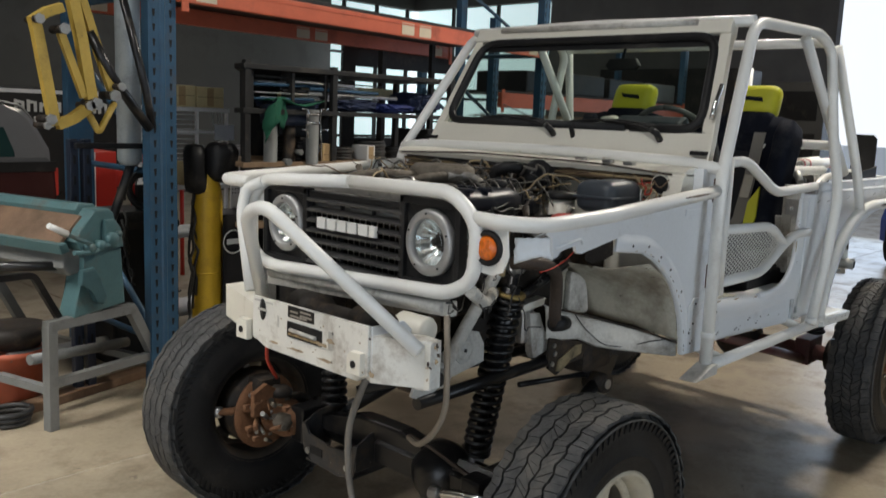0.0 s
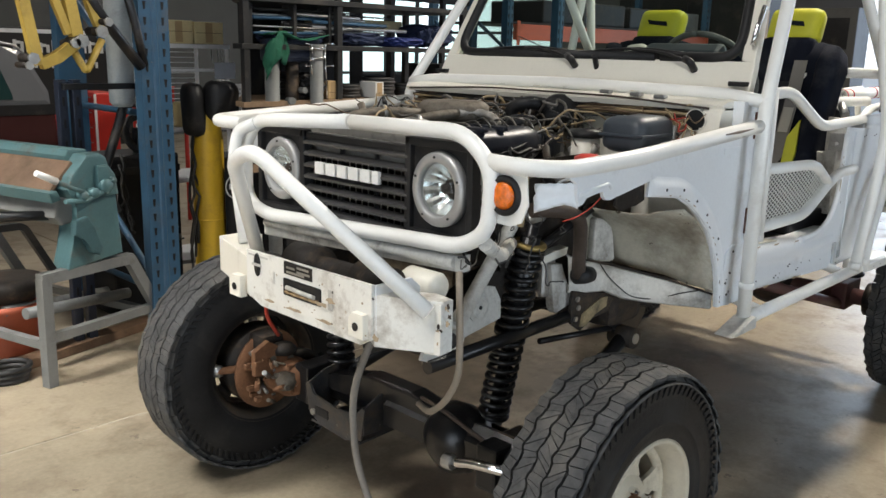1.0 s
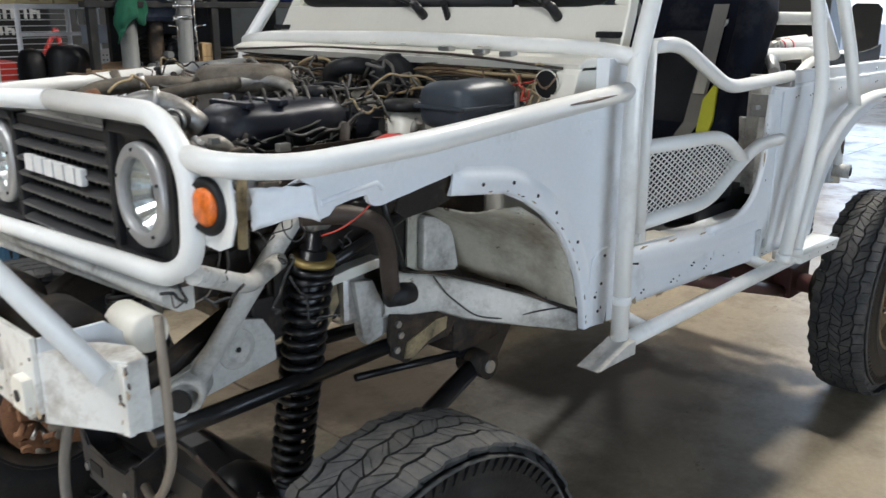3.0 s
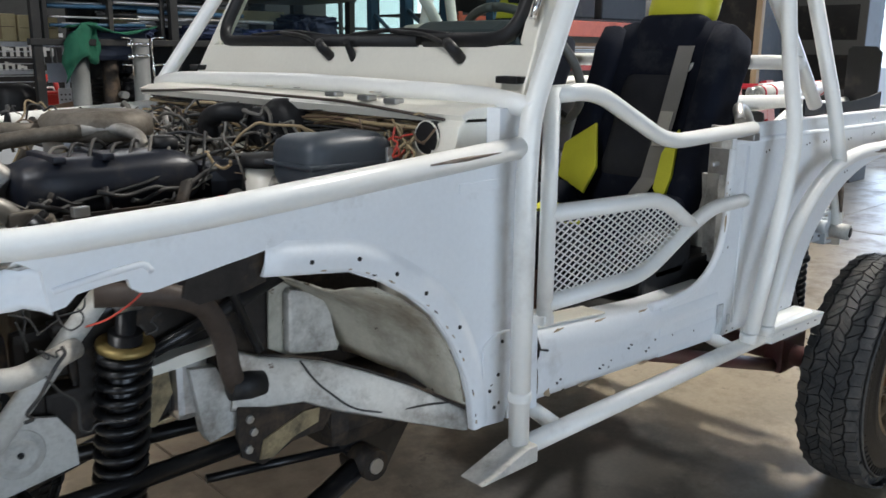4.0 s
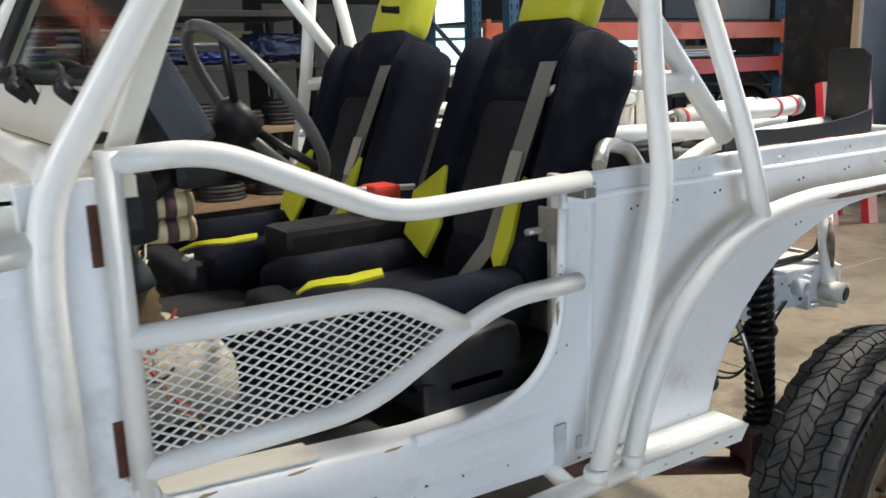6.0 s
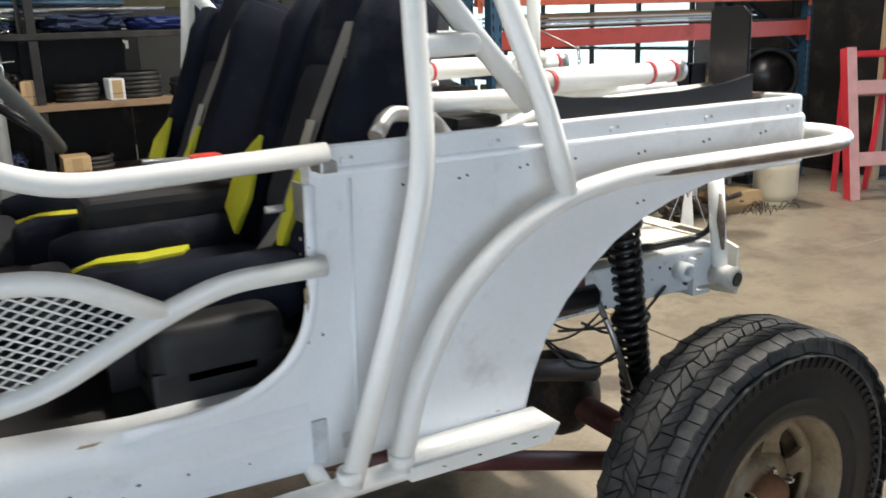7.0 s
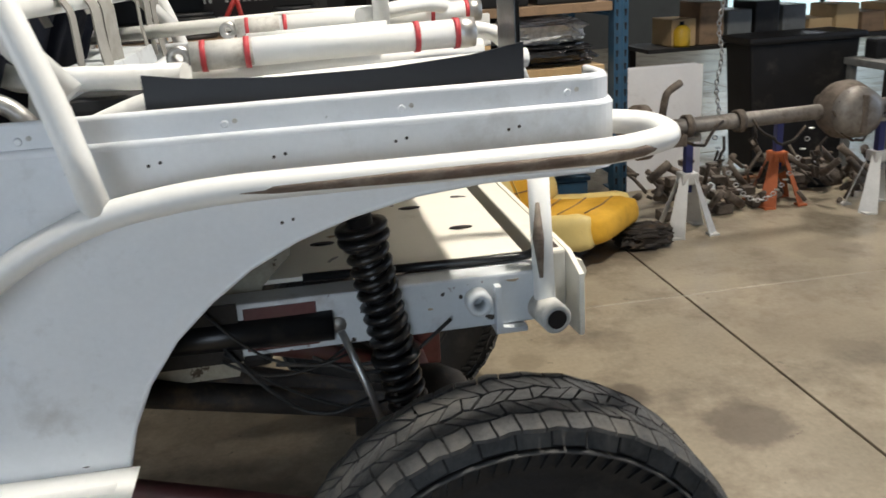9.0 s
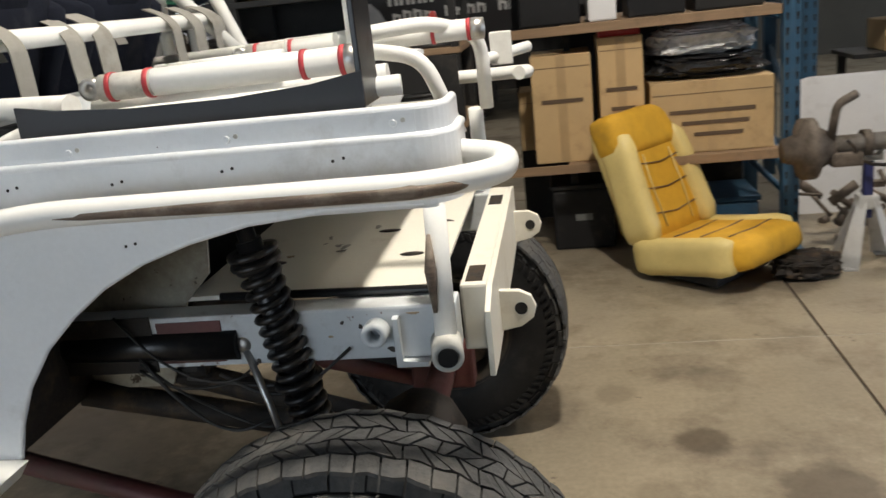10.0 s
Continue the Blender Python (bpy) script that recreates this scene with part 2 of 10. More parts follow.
def box(bm, lo, hi, bevel=0.0, m=None):
    """A box between two corners, its edges bevelled, moved by m."""
    vs = [bm.verts.new((x, y, z)) for x in (lo[0], hi[0]) for y in (lo[1], hi[1]) for z in (lo[2], hi[2])]
    fs = [bm.faces.new([vs[i] for i in f]) for f in ((0, 1, 3, 2), (4, 6, 7, 5), (0, 4, 5, 1), (2, 3, 7, 6), (0, 2, 6, 4), (1, 5, 7, 3))]
    made = set(vs)
    if bevel:
        got = bmesh.ops.bevel(bm, geom=list({e for f in fs for e in f.edges}), offset=bevel, segments=2, affect="EDGES", profile=0.6)
        made = {v for v in vs if v.is_valid} | set(got["verts"])
    if m is not None:
        bmesh.ops.transform(bm, matrix=m, verts=list(made))
    return bm


def prism(bm, outline, axis, lo, hi, bevel=0.0):
    """A flat plate: an outline of two coordinates, drawn out along an axis ('x', 'y' or 'z') from lo to hi."""
    def at(u, v, w):
        return (w, u, v) if axis == "x" else (u, w, v) if axis == "y" else (u, v, w)
    a = [bm.verts.new(at(u, v, lo)) for u, v in outline]
    b = [bm.verts.new(at(u, v, hi)) for u, v in outline]
    n = len(a)
    fs = [bm.faces.new(a), bm.faces.new(b[::-1])]
    fs += [bm.faces.new((a[i], b[i], b[(i + 1) % n], a[(i + 1) % n])) for i in range(n)]
    if bevel:
        bmesh.ops.bevel(bm, geom=list({e for f in fs[:2] for e in f.edges}), offset=bevel, segments=2, affect="EDGES", profile=0.6)
    return bm


def lathe(bm, profile, m, n=32, closed=False, smooth=True):
    """A profile of (radius, along) turned about z, then moved by m. closed: the profile is a loop."""
    rings = []
    for r, h in profile:
        rings.append([bm.verts.new(m @ Vector((r * math.cos(2 * math.pi * k / n), r * math.sin(2 * math.pi * k / n), h))) for k in range(n)])
    pairs = list(zip(rings, rings[1:])) + ([(rings[-1], rings[0])] if closed else [])
    for a, b in pairs:
        for k in range(n):
            bm.faces.new((a[k], a[(k + 1) % n], b[(k + 1) % n], b[k])).smooth = smooth
    if not closed:
        for ring, flip in ((rings[0], True), (rings[-1], False)):
            if (ring[0].co - ring[n // 2].co).length > 1e-5:
                bm.faces.new(ring[::-1] if flip else ring)
    return bm


def rod(bm, a, b, r, r2=None, n=14):
    return sweep(bm, [a, b], [r, r if r2 is None else r2], n)


def toward(a, b):
    """The pose at a whose z axis points to b."""
    return Matrix.Translation(a) @ (Vector(b) - Vector(a)).to_track_quat("Z", "Y").to_matrix().to_4x4()


def coil(bm, a, b, radius, wire, turns, n=8, steps=14):
    m, length = toward(a, b), (Vector(b) - Vector(a)).length
    total = int(turns * steps)
    pts = [m @ Vector((radius * math.cos(2 * math.pi * k / steps), radius * math.sin(2 * math.pi * k / steps), length * k / total)) for k in range(total + 1)]
    return sweep(bm, pts, wire, n)


def hang(a, b, sag, n=9, jitter=0.0):
    """Points of a slack cable from a to b."""
    a, b = Vector(a), Vector(b)
    out = []
    for k in range(n + 1):
        s = k / n
        p = a.lerp(b, s)
        p.z -= 4 * sag * s * (1 - s)
        if jitter and 0 < k < n:
            p += Vector((random.uniform(-jitter, jitter), random.uniform(-jitter, jitter), random.uniform(-jitter, jitter)))
        out.append(p)
    return out


def thing(name, where, label, category, group="", kind="", rz=0.0):
    ob = new(name)
    ob.empty_display_size = 0.1
    ob.matrix_world = pose(*where, 0, 0, rz)
    return tagged(ob, label, category, group, kind)


def base_of(ob):
    while ob.parent:
        ob = ob.parent
    return ob.matrix_basis.inverted()


def part(name, bm, material, parent=None, label="", fix=True):
    """Links a bmesh, drawn in world places, as one mesh under its thing."""
    if not bm.verts:
        bm.free()
        ob = new(name)
        ob.empty_display_size, ob.parent = 0.05, parent
        if label:
            ob["label"] = label
        return ob
    if fix:
        bmesh.ops.recalc_face_normals(bm, faces=bm.faces)
    me = bpy.data.meshes.new(name)
    if parent:
        bm.transform(base_of(parent))
    bm.to_mesh(me)
    bm.free()
    me.materials.append(material)
    ob = new(name, me)
    if parent:
        ob.parent = parent
    if label:
        ob["label"] = label
    return ob


def solid(name, bm, material, label, category, group="", kind=""):
    """A thing that is one mesh."""
    return tagged(part(name, bm, material), label, category, group, kind)


def B():
    return bmesh.new()


def repeat(ob, shift):
    """One more of an alike small part, sharing its mesh, moved by shift."""
    o = new(ob.name.split(".")[0], ob.data)
    o.parent = ob.parent
    o.location = ob.location + Vector(shift)
    return o


def cloth(bm, rows):
    """A sheet through rows of points."""
    g = [[bm.verts.new(p) for p in row] for row in rows]
    for a, b in zip(g, g[1:]):
        for k in range(len(a) - 1):
            bm.faces.new((a[k], a[k + 1], b[k + 1], b[k])).smooth = True
    return bm


def strap(bm, pts, width, axis, th=0.002):
    """A flat belt along the points; axis: the way across it."""
    w = Vector(axis).normalized() * width / 2
    pts = [Vector(p) for p in pts]
    rows = []
    for i, p in enumerate(pts):
        t = (pts[min(i + 1, len(pts) - 1)] - pts[max(i - 1, 0)]).normalized()
        n = t.cross(w).normalized() * th
        rows.append([bm.verts.new(q) for q in (p - w, p + w, p + w + n, p - w + n)])
    for a, b in zip(rows, rows[1:]):
        for k in range(4):
            bm.faces.new((a[k], a[(k + 1) % 4], b[(k + 1) % 4], b[k]))
    bm.faces.new(rows[0][::-1])
    bm.faces.new(rows[-1])
    return bm


def pad(bm, lo, hi, r, m=None, lumps=0.0):
    """A soft cushion: a box with broad rounded edges and slightly uneven faces."""
    t = B()
    box(t, lo, hi)
    bmesh.ops.subdivide_edges(t, edges=list(t.edges), cuts=3, use_grid_fill=True)
    c = (Vector(lo) + Vector(hi)) / 2
    half = (Vector(hi) - Vector(lo)) / 2
    for v in t.verts:
        d = v.co - c
        q = Vector([max(-half[i] + r, min(half[i] - r, d[i])) for i in range(3)])
        e = d - q
        if e.length > 1e-6:
            v.co = c + q + e.normalized() * r
        v.co += v.co.normalized() * lumps * noise.noise(v.co * 9)
    bmesh.ops.subdivide_edges(t, edges=list(t.edges), cuts=1, use_grid_fill=True, smooth=0.4)
    for f in t.faces:
        f.smooth = True
    if m is not None:
        t.transform(m)
    tmp = bpy.data.meshes.new("tmp")
    t.to_mesh(tmp)
    t.free()
    bm.from_mesh(tmp)
    bpy.data.meshes.remove(tmp)
    return bm


# ---- the hall ----
CONCRETE = mat("concrete_floor", (0.282, 0.238, 0.173), 0.36, var=0.34, scale=1.7, bump=0.05, bscale=45, dirt=(0.125, 0.098, 0.069), amount=0.47, dscale=2.6, chips=(0.15, 0.12, 0.088), cscale=6.5, cut=0.64)


def stains_and_shade(m, spots):
    """Round spots with ragged edges, stains and painted shade, coloured into the slab at (x, y, radius, strength)."""
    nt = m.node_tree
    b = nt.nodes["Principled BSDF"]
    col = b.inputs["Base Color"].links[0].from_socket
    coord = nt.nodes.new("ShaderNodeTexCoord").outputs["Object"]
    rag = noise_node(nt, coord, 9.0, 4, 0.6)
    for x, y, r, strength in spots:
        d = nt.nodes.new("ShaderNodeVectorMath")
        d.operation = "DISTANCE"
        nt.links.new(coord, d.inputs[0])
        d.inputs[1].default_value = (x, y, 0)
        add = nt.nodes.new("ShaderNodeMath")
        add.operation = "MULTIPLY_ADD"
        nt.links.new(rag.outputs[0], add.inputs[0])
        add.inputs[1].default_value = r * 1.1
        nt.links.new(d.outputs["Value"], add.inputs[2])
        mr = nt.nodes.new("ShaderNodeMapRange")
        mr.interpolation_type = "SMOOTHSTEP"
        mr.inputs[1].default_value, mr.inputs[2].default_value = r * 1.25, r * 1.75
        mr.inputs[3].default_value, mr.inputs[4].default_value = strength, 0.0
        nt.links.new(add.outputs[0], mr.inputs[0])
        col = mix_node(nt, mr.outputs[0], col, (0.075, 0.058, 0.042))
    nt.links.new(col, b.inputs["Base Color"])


# the last two spots paint the car's shade on the slab
stains_and_shade(CONCRETE, ((3.23, 0.67, 0.10, 0.75), (3.56, 0.36, 0.16, 0.65), (2.95, 1.05, 0.08, 0.35), (3.35, 1.15, 0.11, 0.3), (4.25, 0.75, 0.14, 0.4), (3.05, 0.35, 0.09, 0.3),
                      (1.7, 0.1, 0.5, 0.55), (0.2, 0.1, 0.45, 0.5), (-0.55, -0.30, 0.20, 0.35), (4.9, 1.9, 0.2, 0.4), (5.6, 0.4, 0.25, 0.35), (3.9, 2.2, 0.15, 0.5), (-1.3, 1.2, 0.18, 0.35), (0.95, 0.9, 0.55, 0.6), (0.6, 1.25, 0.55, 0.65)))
WALLM = mat("grey_wall_panel", (0.10, 0.098, 0.092), 0.7, var=0.12, scale=2, bump=0.1, dirt=(0.07, 0.065, 0.06), amount=0.3, dscale=1.5)
WALLK = mat("dark_wall_panel", (0.15, 0.145, 0.14), 0.8, var=0.2, scale=2)
CEIL = mat("ceiling_insulation", (0.12, 0.116, 0.11), 0.85, var=0.12, scale=2)
BLUES = mat("blue_rack_steel", (0.030, 0.085, 0.15), 0.48, 0.1, var=0.2, scale=9, dirt=(0.10, 0.09, 0.08), amount=0.3, chips=(0.16, 0.13, 0.11), cscale=24, cut=0.70)
ORANGE = mat("orange_rack_beam", (0.56, 0.12, 0.055), 0.48, var=0.12, scale=8, dirt=(0.16, 0.06, 0.04), amount=0.3, chips=(0.16, 0.12, 0.10), cscale=24, cut=0.72)
CARD = mat("cardboard", (0.53, 0.37, 0.19), 0.85, var=0.10, scale=4, bump=0.1, bscale=120, dirt=(0.25, 0.16, 0.08), amount=0.25, per_object=0.15)
BOARD = mat("shelf_board", (0.26, 0.17, 0.10), 0.75, var=0.2, scale=3, stretch=(1, 12, 12), dirt=(0.08, 0.06, 0.04), amount=0.3)
DARKST = mat("dark_shelf_steel", (0.021, 0.0205, 0.020), 0.55, 0.3, var=0.25, scale=8, dirt=(0.12, 0.10, 0.08), amount=0.3)

X0, X1, Y0, Y1, ZC = -7.0, 12.0, -8.0, 12.5, 5.0
JX, JY = [-6.1, -2.77, 0.55, 3.87, 7.2, 10.5], [-6.9, -4.1, -1.28, 1.52, 4.3, 7.1, 9.9]
floor = tagged(new("floor"), "stained concrete floor slab with saw-cut joints", "floor", kind="structure")
part("floor_bed", box(B(), (X0 - 0.3, Y0 - 0.3, -0.12), (X1 + 6, Y1 + 0.3, -0.012)), mat("joint_filler", (0.075, 0.06, 0.045), 0.9), floor)
xs, ys = [X0 - 0.3] + JX + [X1 + 6], [Y0 - 0.3] + JY + [Y1 + 0.3]
for xa, xb in zip(xs, xs[1:]):
    for ya, yb in zip(ys, ys[1:]):
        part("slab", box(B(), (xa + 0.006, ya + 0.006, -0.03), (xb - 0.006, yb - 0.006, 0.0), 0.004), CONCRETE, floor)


part("joint_strip", box(B(), (X0, 1.5145, -0.028), (X1, 1.5255, -0.003)), mat("pale_joint_sealant", (0.36, 0.33, 0.27), 0.8, var=0.2), floor)


def wall(name, lo, hi, material, label):
    return tagged(part(name, box(B(), lo, hi), material), label, "wall", kind="structure")


# unseen west wall; its roller door opening is added for light on the front
wall("wall_west", (X0 - 0.2, -0.4, 0), (X0, Y1, ZC), WALLM, "grey metal panel wall")
wall("wall_west_end", (X0 - 0.2, Y0, 0), (X0, -4.8, ZC), WALLM, "grey metal panel wall")
wall("wall_west_lintel", (X0 - 0.2, -4.8, 3.9), (X0, -0.4, ZC), WALLM, "grey metal panel wall over the door")
wall("wall_north", (X0, Y1, 0), (9.5, Y1 + 0.2, ZC), WALLM, "grey corrugated far wall")
tagged(part("ceiling", box(B(), (X0 - 0.2, Y0 - 0.2, ZC), (X1 + 0.2, Y1 + 0.2, ZC + 0.15)), CEIL), "insulated hall ceiling", "ceiling", kind="structure")
for k in range(6):
    tagged(part("roof_beam", box(B(), (-5.5 + 3.2 * k, Y0, ZC - 0.28), (-5.36 + 3.2 * k, Y1, ZC - 0.003), 0.01), DARKST), "dark steel roof beam", "beam", kind="structure")
# south wall with a big door opening behind the camera
wall("wall_south", (X0, Y0 - 0.2, 0), (-3.8, Y0, ZC), WALLM, "grey metal panel wall")
wall("wall_south_end", (1.8, Y0 - 0.2, 0), (X1, Y0, ZC), WALLM, "grey metal panel wall")
wall("wall_south_lintel", (-3.8, Y0 - 0.2, 4.7), (1.8, Y0, ZC), WALLM, "grey metal panel wall over the door")
# east wall with a big door opening
wall("wall_east", (X1, 2.98, 0), (X1 + 0.2, 8.6, ZC), WALLK, "dark end wall")
wall("wall_east_end", (X1, Y0, 0), (X1 + 0.2, -2.2, ZC), WALLM, "grey metal panel wall")
wall("wall_east_lintel", (X1, -2.2, 4.1), (X1 + 0.2, 2.98, ZC), WALLM, "grey metal panel wall over the door")
# large bright windows round the far corner
for zlo, zhi, nm in ((0, 0.3, "low"), (4.0, ZC, "high")):
    wall("wall_north_" + nm, (9.5, Y1, zlo), (X1, Y1 + 0.2, zhi), WALLM, "grey wall round the far windows")
    wall("wall_corner_" + nm, (X1, 8.6, zlo), (X1 + 0.2, Y1 + 0.2, zhi), WALLM, "grey wall round the far windows")
wd = tagged(new("window_1"), "large bright window with steel bars", "window", kind="structure")
for k in range(3):
    x = 9.9 + 0.95 * k
    part("mullion", box(B(), (x - 0.03, Y1 + 0.02, 0.3), (x + 0.03, Y1 + 0.1, 4.0), 0.005), DARKST, wd)
    part("mullion", box(B(), (X1 + 0.02, 8.7 + 1.3 * k, 0.3), (X1 + 0.1, 8.76 + 1.3 * k, 4.0), 0.005), DARKST, wd)
for z in (1.1, 2.0, 2.9):
    part("transom", box(B(), (9.5, Y1 + 0.025, z - 0.03), (X1, Y1 + 0.09, z + 0.03), 0.005), DARKST, wd)
    part("transom", box(B(), (X1 + 0.025, 8.6, z - 0.03), (X1 + 0.09, Y1, z + 0.03), 0.005), DARKST, wd)
for lo, hi in (((9.5, Y1 + 0.10), (X1, Y1 + 0.104)), ((X1 + 0.10, 8.6), (X1 + 0.104, Y1))):
    p = part("pane", box(B(), (*lo, 0.3), (*hi, 4.0)), PANE, wd)
    p.visible_shadow = False
# lowered glow for the unseen backdrops, to weaken light under the car
DOORGLOW = glow("shaded_yard", (0.80, 0.90, 1.0), 0.6)
SKYGLOW = glow("bright_daylight", (0.92, 0.96, 1.0), 1.5)
tagged(part("backdrop", box(B(), (7.0, Y1 + 2.5, -0.5), (X1 + 2.5, Y1 + 2.6, 6)), SKYGLOW), "bright overcast daylight outside", "backdrop", kind="structure")
tagged(part("backdrop", box(B(), (X1 + 7, -6.0, 1.3), (X1 + 7.1, 8.0, 7)), SKYGLOW), "bright overcast daylight outside", "backdrop", kind="structure")
tagged(part("backdrop", box(B(), (X1 + 6.9, -6.0, -0.5), (X1 + 7.0, 8.0, 1.3)), glow("pale_yard", (0.50, 0.55, 0.62), 0.75)), "pale sunlit yard outside", "backdrop", kind="structure")
tagged(part("backdrop", box(B(), (X1 + 2.4, 8.4, -0.5), (X1 + 2.5, Y1 + 2.5, 6)), SKYGLOW), "bright overcast daylight outside", "backdrop", kind="structure")
# unseen backdrops, added only as dim light sources
tagged(part("backdrop", box(B(), (X0 - 4, -8.0, -0.5), (X0 - 3.9, 3.0, 7)), DOORGLOW), "bright overcast daylight outside", "backdrop", kind="structure")
tagged(part("backdrop", box(B(), (-8.0, Y0 - 4, -0.5), (6.0, Y0 - 3.9, 7)), DOORGLOW), "bright overcast daylight outside", "backdrop", kind="structure")


# ---- pallet rack along the bay ----
def upright(x, y, h, n_holes, label="blue steel rack upright with punched slots"):
    up = thing("rack_upright", (x, y, 0), label, "rack", "rack uprights")
    w, d = (0.16 if x < 1 else 0.085), 0.07
    hw = w / 2
    # one rolled section: two faces with a groove between them and a flange at each side
    part("column", prism(B(), [(x - hw, y + d), (x - hw, y - 0.004), (x - 0.018, y - 0.004), (x - 0.010, y - 0.012), (x + 0.010, y - 0.012), (x + 0.018, y - 0.004), (x + hw, y - 0.004), (x + hw, y + d), (x + hw - 0.004, y + d), (x + hw - 0.004, y), (x + 0.018, y), (x + 0.010, y - 0.008), (x - 0.010, y - 0.008), (x - 0.018, y), (x - hw + 0.004, y), (x - hw + 0.004, y + d)], "z", 0.0, h), BLUES, up)
    first = None
    for k in range(n_holes):
        z = 0.12 + 0.076 * k
        if z < h - 0.05:
            for s in (-1, 1):
                c = x + s * w * 0.30
                if first is None:
                    first = part("slot", prism(B(), [(c - 0.008, z + 0.018), (c + 0.008, z + 0.018), (c + 0.004, z - 0.020), (c - 0.004, z - 0.020)], "y", y - 0.0062, y - 0.0035), BLACK, up)
                    c0, z0 = c, z
                else:
                    repeat(first, (c - c0, 0, z - z0))
    part("foot_plate", box(B(), (x - 0.07, y - 0.03, 0), (x + 0.07, y + 0.10, 0.008), 0.002), BLUES, up)
    bm = B()
    box(bm, (x - w / 2, y + 1.0, 0.0), (x + w / 2, y + 1.07, h), 0.004)
    for k in range(3):
        z = 0.3 + k * 0.95
        if z + 0.7 < h:
            rod(bm, (x, y + 0.05, z), (x, y + 1.0, z + 0.65), 0.018, n=8)
            rod(bm, (x, y + 0.05, z), (x, y + 1.0, z), 0.018, n=8)
    part("frame_brace", bm, BLUES, up)
    return up


RY = 2.72
for x, y in ((-0.016, 2.217), (4.02, RY)):
    upright(x, y, 3.4, 42)


def beam(xa, xb, y, z, material=ORANGE, h=0.11, stickers=True):
    b = thing("rack_beam", ((xa + xb) / 2, y, z), "orange painted pallet rack beam with pale labels" if stickers else "orange painted pallet rack beam", "rack beam", "rack beams")
    part("beam", box(B(), (xa, y - 0.045, z - h / 2), (xb, y, z + h / 2), 0.006), material, b)
    part("beam_step", box(B(), (xa, y - 0.049, z + h / 2 - 0.03), (xb, y - 0.045, z + h / 2 - 0.022), 0.0), material, b)
    for x in (xa + 0.025, xb - 0.025):
        part("beam_hook", box(B(), (x - 0.022, y - 0.055, z - h / 2 - 0.05), (x + 0.022, y - 0.046, z + h / 2 + 0.03), 0.003), material, b)
    if stickers:
        for x in (xa + 0.10, (xa + xb) / 2 - 0.1, (xa + xb) / 2 + 0.1, xb - 0.3):
            part("paper_label", box(B(), (x, y - 0.0475, z - 0.042), (x + 0.14, y - 0.0455, z + 0.04)), mat("paper_label", (0.60, 0.52, 0.40), 0.8), b)
    return b


# the bay runs a little askew to the car
SKEW = Matrix.Translation((4.02, RY, 0)) @ Matrix.Rotation(math.atan2(RY - 2.217, 4.036), 4, "Z") @ Matrix.Translation((-4.02, -RY, 0))
for z, y in ((2.22, RY), (2.22, RY + 1.05)):
    _b = beam(0.04, 3.97, y, z)
    _b.matrix_basis = SKEW @ _b.matrix_basis
d = thing("rack_deck", (2.0, RY + 0.5, 2.28), "dark rack deck of boards and wire", "shelf", "rack decks")
part("deck_board", box(B(), (0.04, RY - 0.03, 2.278), (3.97, RY + 1.05, 2.30), 0.003), DARKST, d)
d.matrix_basis = SKEW @ d.matrix_basis


# ---- the car ----
car = thing("off_road_car", (1.0, 0.03, 0.0), "stripped white off-road car with tube cage and no hood", "car")
R_TUBE = 0.0215


def tube(name, pts, r=R_TUBE, bend=0.07, material=None, n=14, parent=None, label=""):
    return part(name, sweep(B(), pts, r, n, bend), material or TUBEW, parent or car, label)


def clamp_plate(bm, p, r=0.009, d="y", depth=0.006):
    """A bolt head or rivet at p, standing out to the car's outer side."""
    q = Vector(p) + Vector((0, -depth, 0) if d == "y" else (-depth, 0, 0) if d == "x" else (0, 0, depth))
    sweep(bm, [Vector(p), q], [r, r * 0.75], 10)


# -- side panels --
ARCH_F = [(-0.135, 1.235), (-0.05, 1.225), (0.03, 1.215), (0.10, 1.185), (0.165, 1.145), (0.225, 1.095), (0.27, 1.035), (0.305, 0.965), (0.325, 0.90), (0.335, 0.83)]
ARCH_R = [(1.775, 0.80), (1.795, 0.87), (1.83, 0.945), (1.885, 1.02), (1.95, 1.08), (2.02, 1.13), (2.10, 1.17), (2.19, 1.20), (2.30, 1.225), (2.44, 1.238), (2.64, 1.232)]
TORN = [(-0.47, 1.332), (-0.50, 1.322), (-0.462, 1.30), (-0.455, 1.244), (-0.435, 1.248), (-0.42, 1.262), (-0.385, 1.268), (-0.350, 1.271), (-0.345, 1.256), (-0.333, 1.248), (-0.315, 1.246), (-0.285, 1.252), (-0.25, 1.257), (-0.20, 1.266), (-0.16, 1.272), (-0.124, 1.279), (-0.124, 1.262)]
outline = TORN + ARCH_F + [(0.43, 0.82), (0.445, 0.86), (0.445, 1.375), (0.25, 1.362), (0.05, 1.348), (-0.2, 1.338), (-0.4, 1.334)]
fender = part("front_fender", prism(B(), outline, "y", -0.702, -0.692), WHITE, car, "cut and torn white front fender")
part("fender_top", prism(B(), [(-0.50, -0.699), (0.44, -0.699), (0.44, -0.60), (0.30, -0.615), (-0.1, -0.62), (-0.50, -0.64)], "z", 1.337, 1.345), WHITE, fender)
